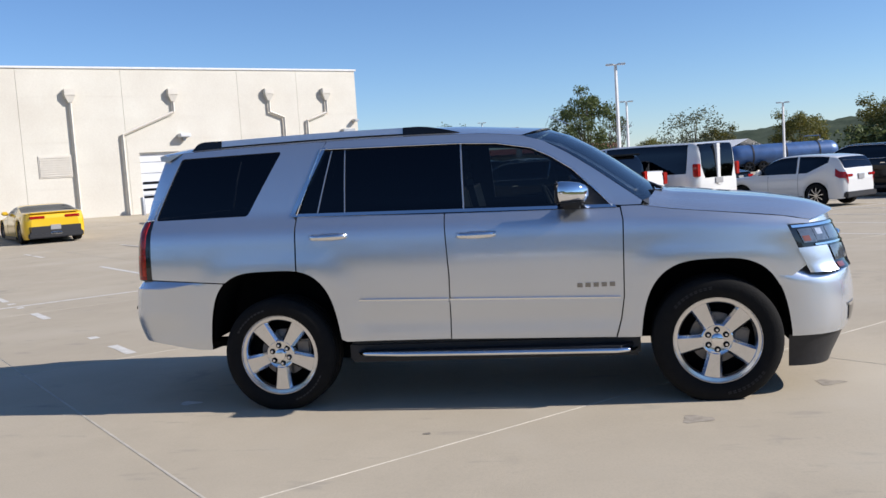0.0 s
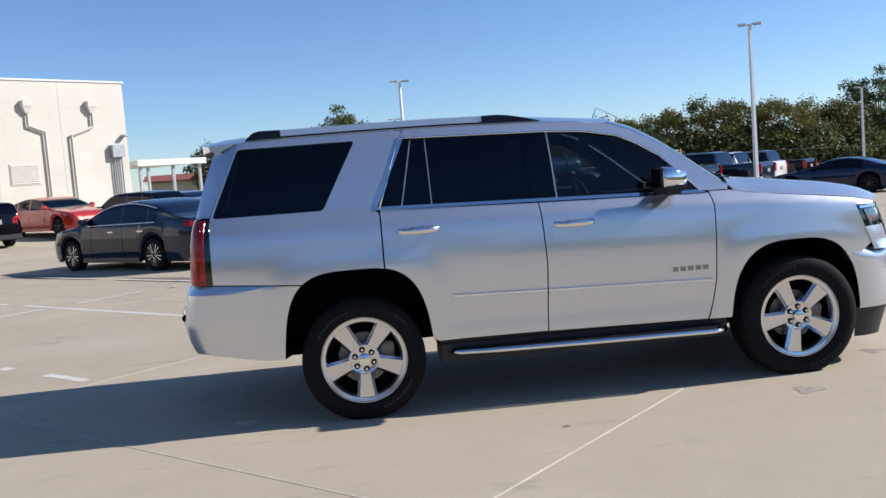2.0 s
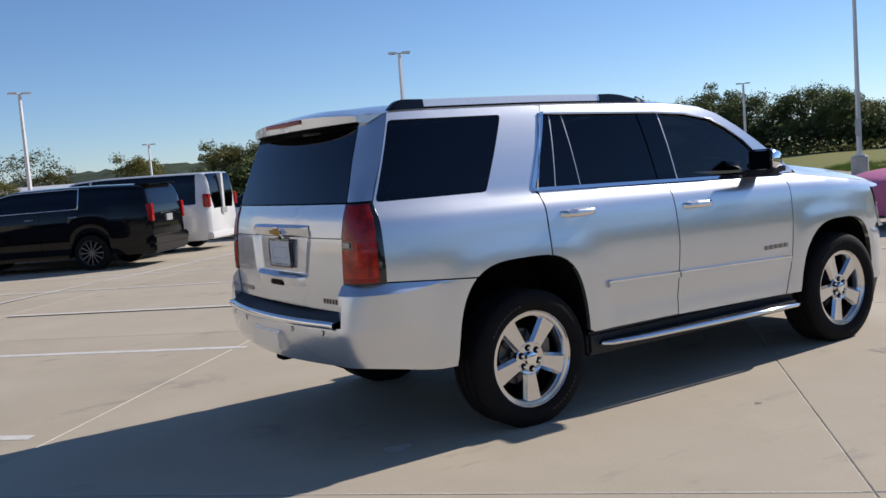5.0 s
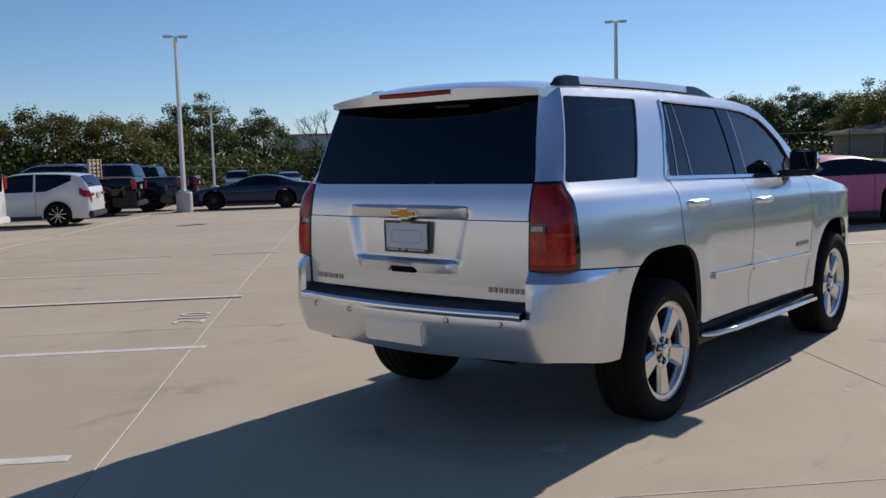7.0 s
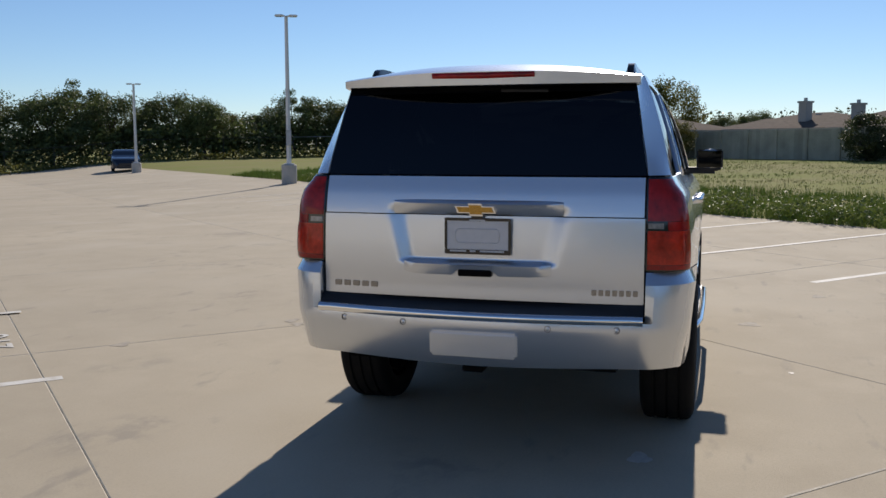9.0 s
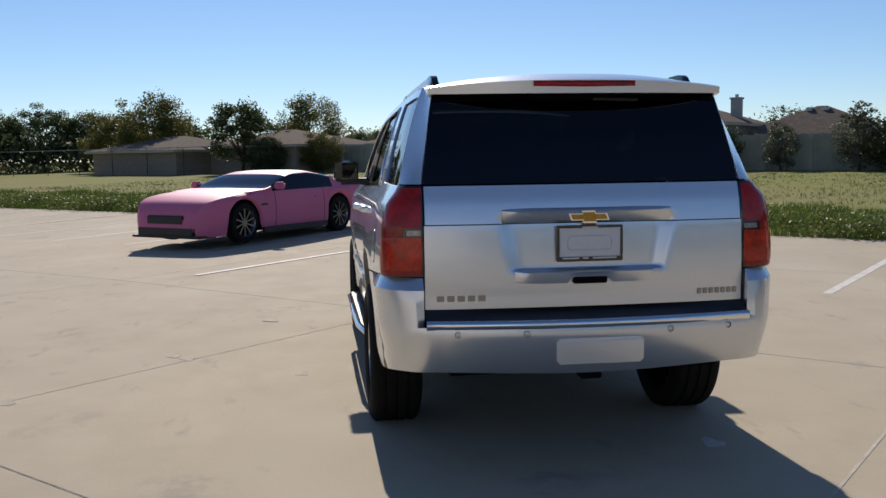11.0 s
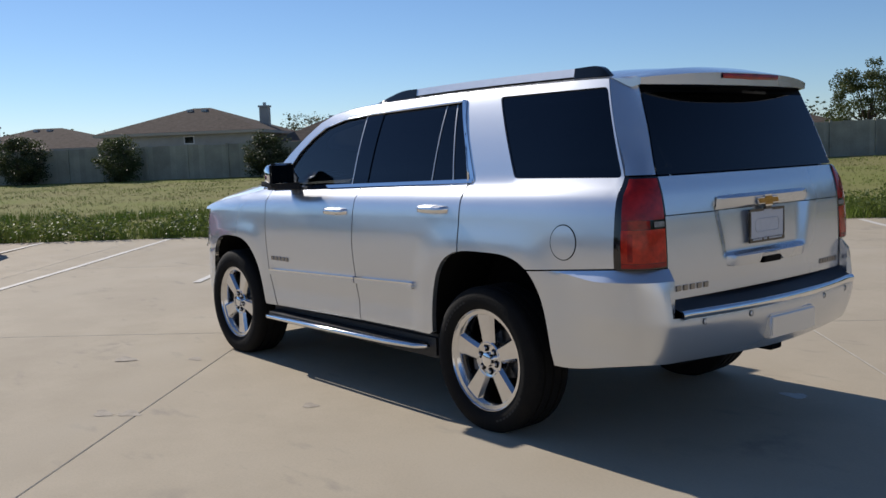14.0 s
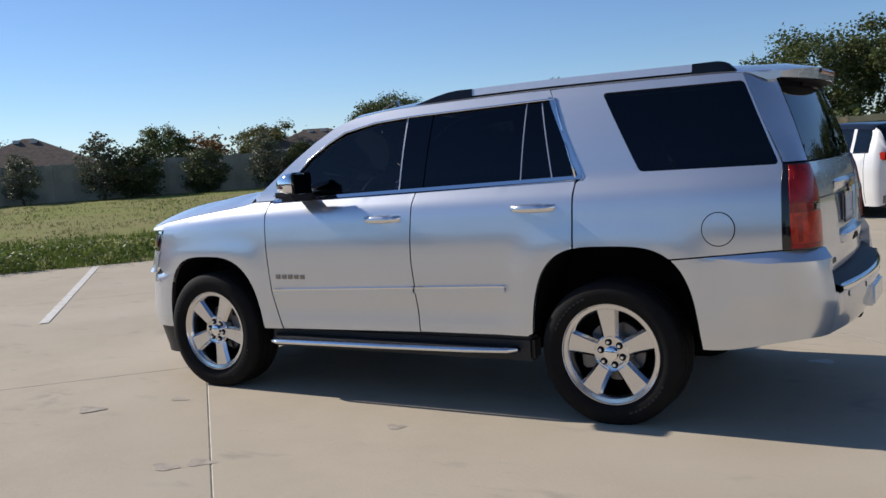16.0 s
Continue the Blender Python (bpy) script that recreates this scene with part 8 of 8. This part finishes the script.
M_FAR_WOOD = mat("far_woodland", (0.082, 0.096, 0.068), 0.95, vary=0.5, scale=0.22, scale2=1.3, bump=1.0, bump_scale=1.2, vary_color=(0.046, 0.062, 0.044), spec=0.0)
far_hill()
# unseen belt, added so that the silver tailgate reflects a dark horizon
thicket("undergrowth", "unseen tree belt added on the far side as a dark horizon for reflections", [(-42, 30), (-52, 5), (-50, -25), (-34, -44), (-18, -50)], 8.0, 8, M_LEAF_FAR, 0.5, 260, 4)
thicket("undergrowth", "dense growth below the large oaks", [(-18, -46), (8, -48), (13, -48)], 3.0, 6, M_LEAF_OAK, 0.2, 320, 2.5)
thicket("undergrowth", "far green tree belt behind the houses", [(95, 20), (100, -20), (80, -60), (40, -80)], 5.0, 7, M_LEAF_FAR, 0.2, 520, 5)
# wire fence before the undergrowth
M_WIRE = mat("dark_wire", (0.06, 0.06, 0.055), 0.6, 0.3, vary=0.2, scale=8)
wire = thing("wire_fence", "thin dark wire-mesh fence with posts before the trees", "fence")
_wp = [(31.0, 59.7), (43.3, 59.7), (57.8, 56.4), (64.0, 46.3), (71.8, 36.2), (66.5, 22.0), (57.0, 8.0)]
for (ax, ay), (bx, by) in zip(_wp, _wp[1:]):
    n = int(math.hypot(bx - ax, by - ay) / 3)
    za, zb = level(ax, ay), level(bx, by)
    for z in (0.3, 0.75, 1.2, 1.6):
        part("wire", tube([(ax, ay, za + z), (bx, by, zb + z)], 0.005, 4), M_WIRE, wire)
    part("top_rail", tube([(ax, ay, za + 1.9), (bx, by, zb + 1.9)], 0.024, 6), M_STEEL if ay < 37 else M_WIRE, wire)
    for i in range(n):
        x, y = ax + (bx - ax) * i / n, ay + (by - ay) * i / n
        part("post", tube([(x, y, level(x, y) - 0.1), (x, y, level(x, y) + 1.9)], 0.03, 6), M_WIRE, wire)


def grass_field(name, label, count, vmax, material, h0, h1, seed, u0=-22, u1=40, power=2.0, vmin=-0.03):
    rnd = random.Random(seed)
    verts, faces = [], []
    while len(faces) < count:
        v = vmin + (vmax - vmin) * rnd.random() ** power
        u = rnd.uniform(u0, u1)
        x, y = xy(u, KERB_W - v)
        dens = noise.noise((x * 0.5, y * 0.5, seed)) + 0.35 * noise.noise((x * 2.3, y * 2.3, seed))
        if dens < -0.15 and v > 0.25:
            continue
        z = level(x, y)
        h = rnd.uniform(h0, h1) * (1 + 0.9 * max(0, dens))
        for _ in range(3):
            a = rnd.uniform(0, 6.283)
            lean = rnd.uniform(0.05, 0.6) * h
            ox, oy = rnd.uniform(-0.05, 0.05), rnd.uniform(-0.05, 0.05)
            wd = rnd.uniform(0.004, 0.010) + 0.03 * h * 0.4
            dx, dy = math.cos(a), math.sin(a)
            i = len(verts)
            verts += [(x + ox - dy * wd, y + oy + dx * wd, z - 0.02), (x + ox + dy * wd, y + oy - dx * wd, z - 0.02), (x + ox + dx * lean, y + oy + dy * lean, z + h)]
            faces.append((i, i + 1, i + 2))
    me = bpy.data.meshes.new(name)
    me.from_pydata(verts, [], faces)
    me.materials.append(material)
    return tagged(new(name, me), label, "grass", kind="stuff")


grass_field("grass", "lush green weeds and grass along the edge of the concrete", 75000, 6.5, M_BLADE, 0.06, 0.20, 2, power=1.3)
grass_field("grass", "short dry grass across the field", 40000, 30.0, M_DRY, 0.03, 0.08, 3, power=1.2, vmin=2.5)
grass_field("grass", "short green grass across the field", 40000, 30.0, M_BLADE, 0.03, 0.08, 4, power=1.1, vmin=1.0)


def weeds(seed, count):
    rnd = random.Random(seed)
    verts, faces = [], []
    for c in range(count):
        u, v = rnd.uniform(-20, 30), 0.1 + 2.2 * rnd.random() ** 1.5
        x0, y0 = xy(u, KERB_W - v)
        hh, rr = rnd.uniform(0.15, 0.42), rnd.uniform(0.15, 0.4)
        for _ in range(70):
            p = Vector((x0 + rnd.gauss(0, rr * 0.5), y0 + rnd.gauss(0, rr * 0.5), level(x0, y0) + hh * rnd.random()))
            a = Vector((rnd.uniform(-1, 1), rnd.uniform(-1, 1), rnd.uniform(-0.3, 0.9))).normalized()
            b = a.cross(Vector((rnd.uniform(-1, 1), rnd.uniform(-1, 1), rnd.uniform(-1, 1)))).normalized()
            s = rnd.uniform(0.02, 0.05)
            i = len(verts)
            verts += [p - a * s, p + b * s * 0.5, p + a * s, p - b * s * 0.5]
            faces.append((i, i + 1, i + 2, i + 3))
    me = bpy.data.meshes.new("weeds")
    me.from_pydata([tuple(v) for v in verts], [], faces)
    me.materials.append(leaf_material("weed_leaves", (0.09, 0.13, 0.025), (0.20, 0.24, 0.06)))
    return tagged(new("weeds", me), "leafy green weeds at the edge of the concrete", "weeds", kind="stuff")


weeds(9, 800)
for _k in (T_OAK, T_OAK2, T_OLIVE, T_ROUND, T_RUST, T_SPARSE, T_FEATHER, T_SHRUB, T_HOLLY, T_CONE):
    for _o in list(_k.children):
        bpy.data.objects.remove(_o)
    bpy.data.objects.remove(_k)

# ---- slabs of the car park ----
_rest = bmesh.new()
_near = 0
for i in range(-15, 18):
    for j in range(-3, 14):
        u0, w0 = SLAB_U0 + SLAB_U * i, SLAB_W0 + SLAB_W * j
        u1, w1 = u0 + SLAB_U, w0 + SLAB_W
        w0 = max(w0, KERB_W)
        if w1 - w0 < 0.1 or w0 > 60:
            continue
        if -6 <= i <= 8 and j <= 6:
            ob = part("slab", slab_bm(u0, u1, w0, w1), [M_CONCRETE, M_EDGE], pavement)
            _near += 1
        else:
            slab_bm(u0, u1, w0, w1, _rest)
tagged(part("far_slabs", _rest, [M_CONCRETE, M_EDGE], pavement), kind="stuff")
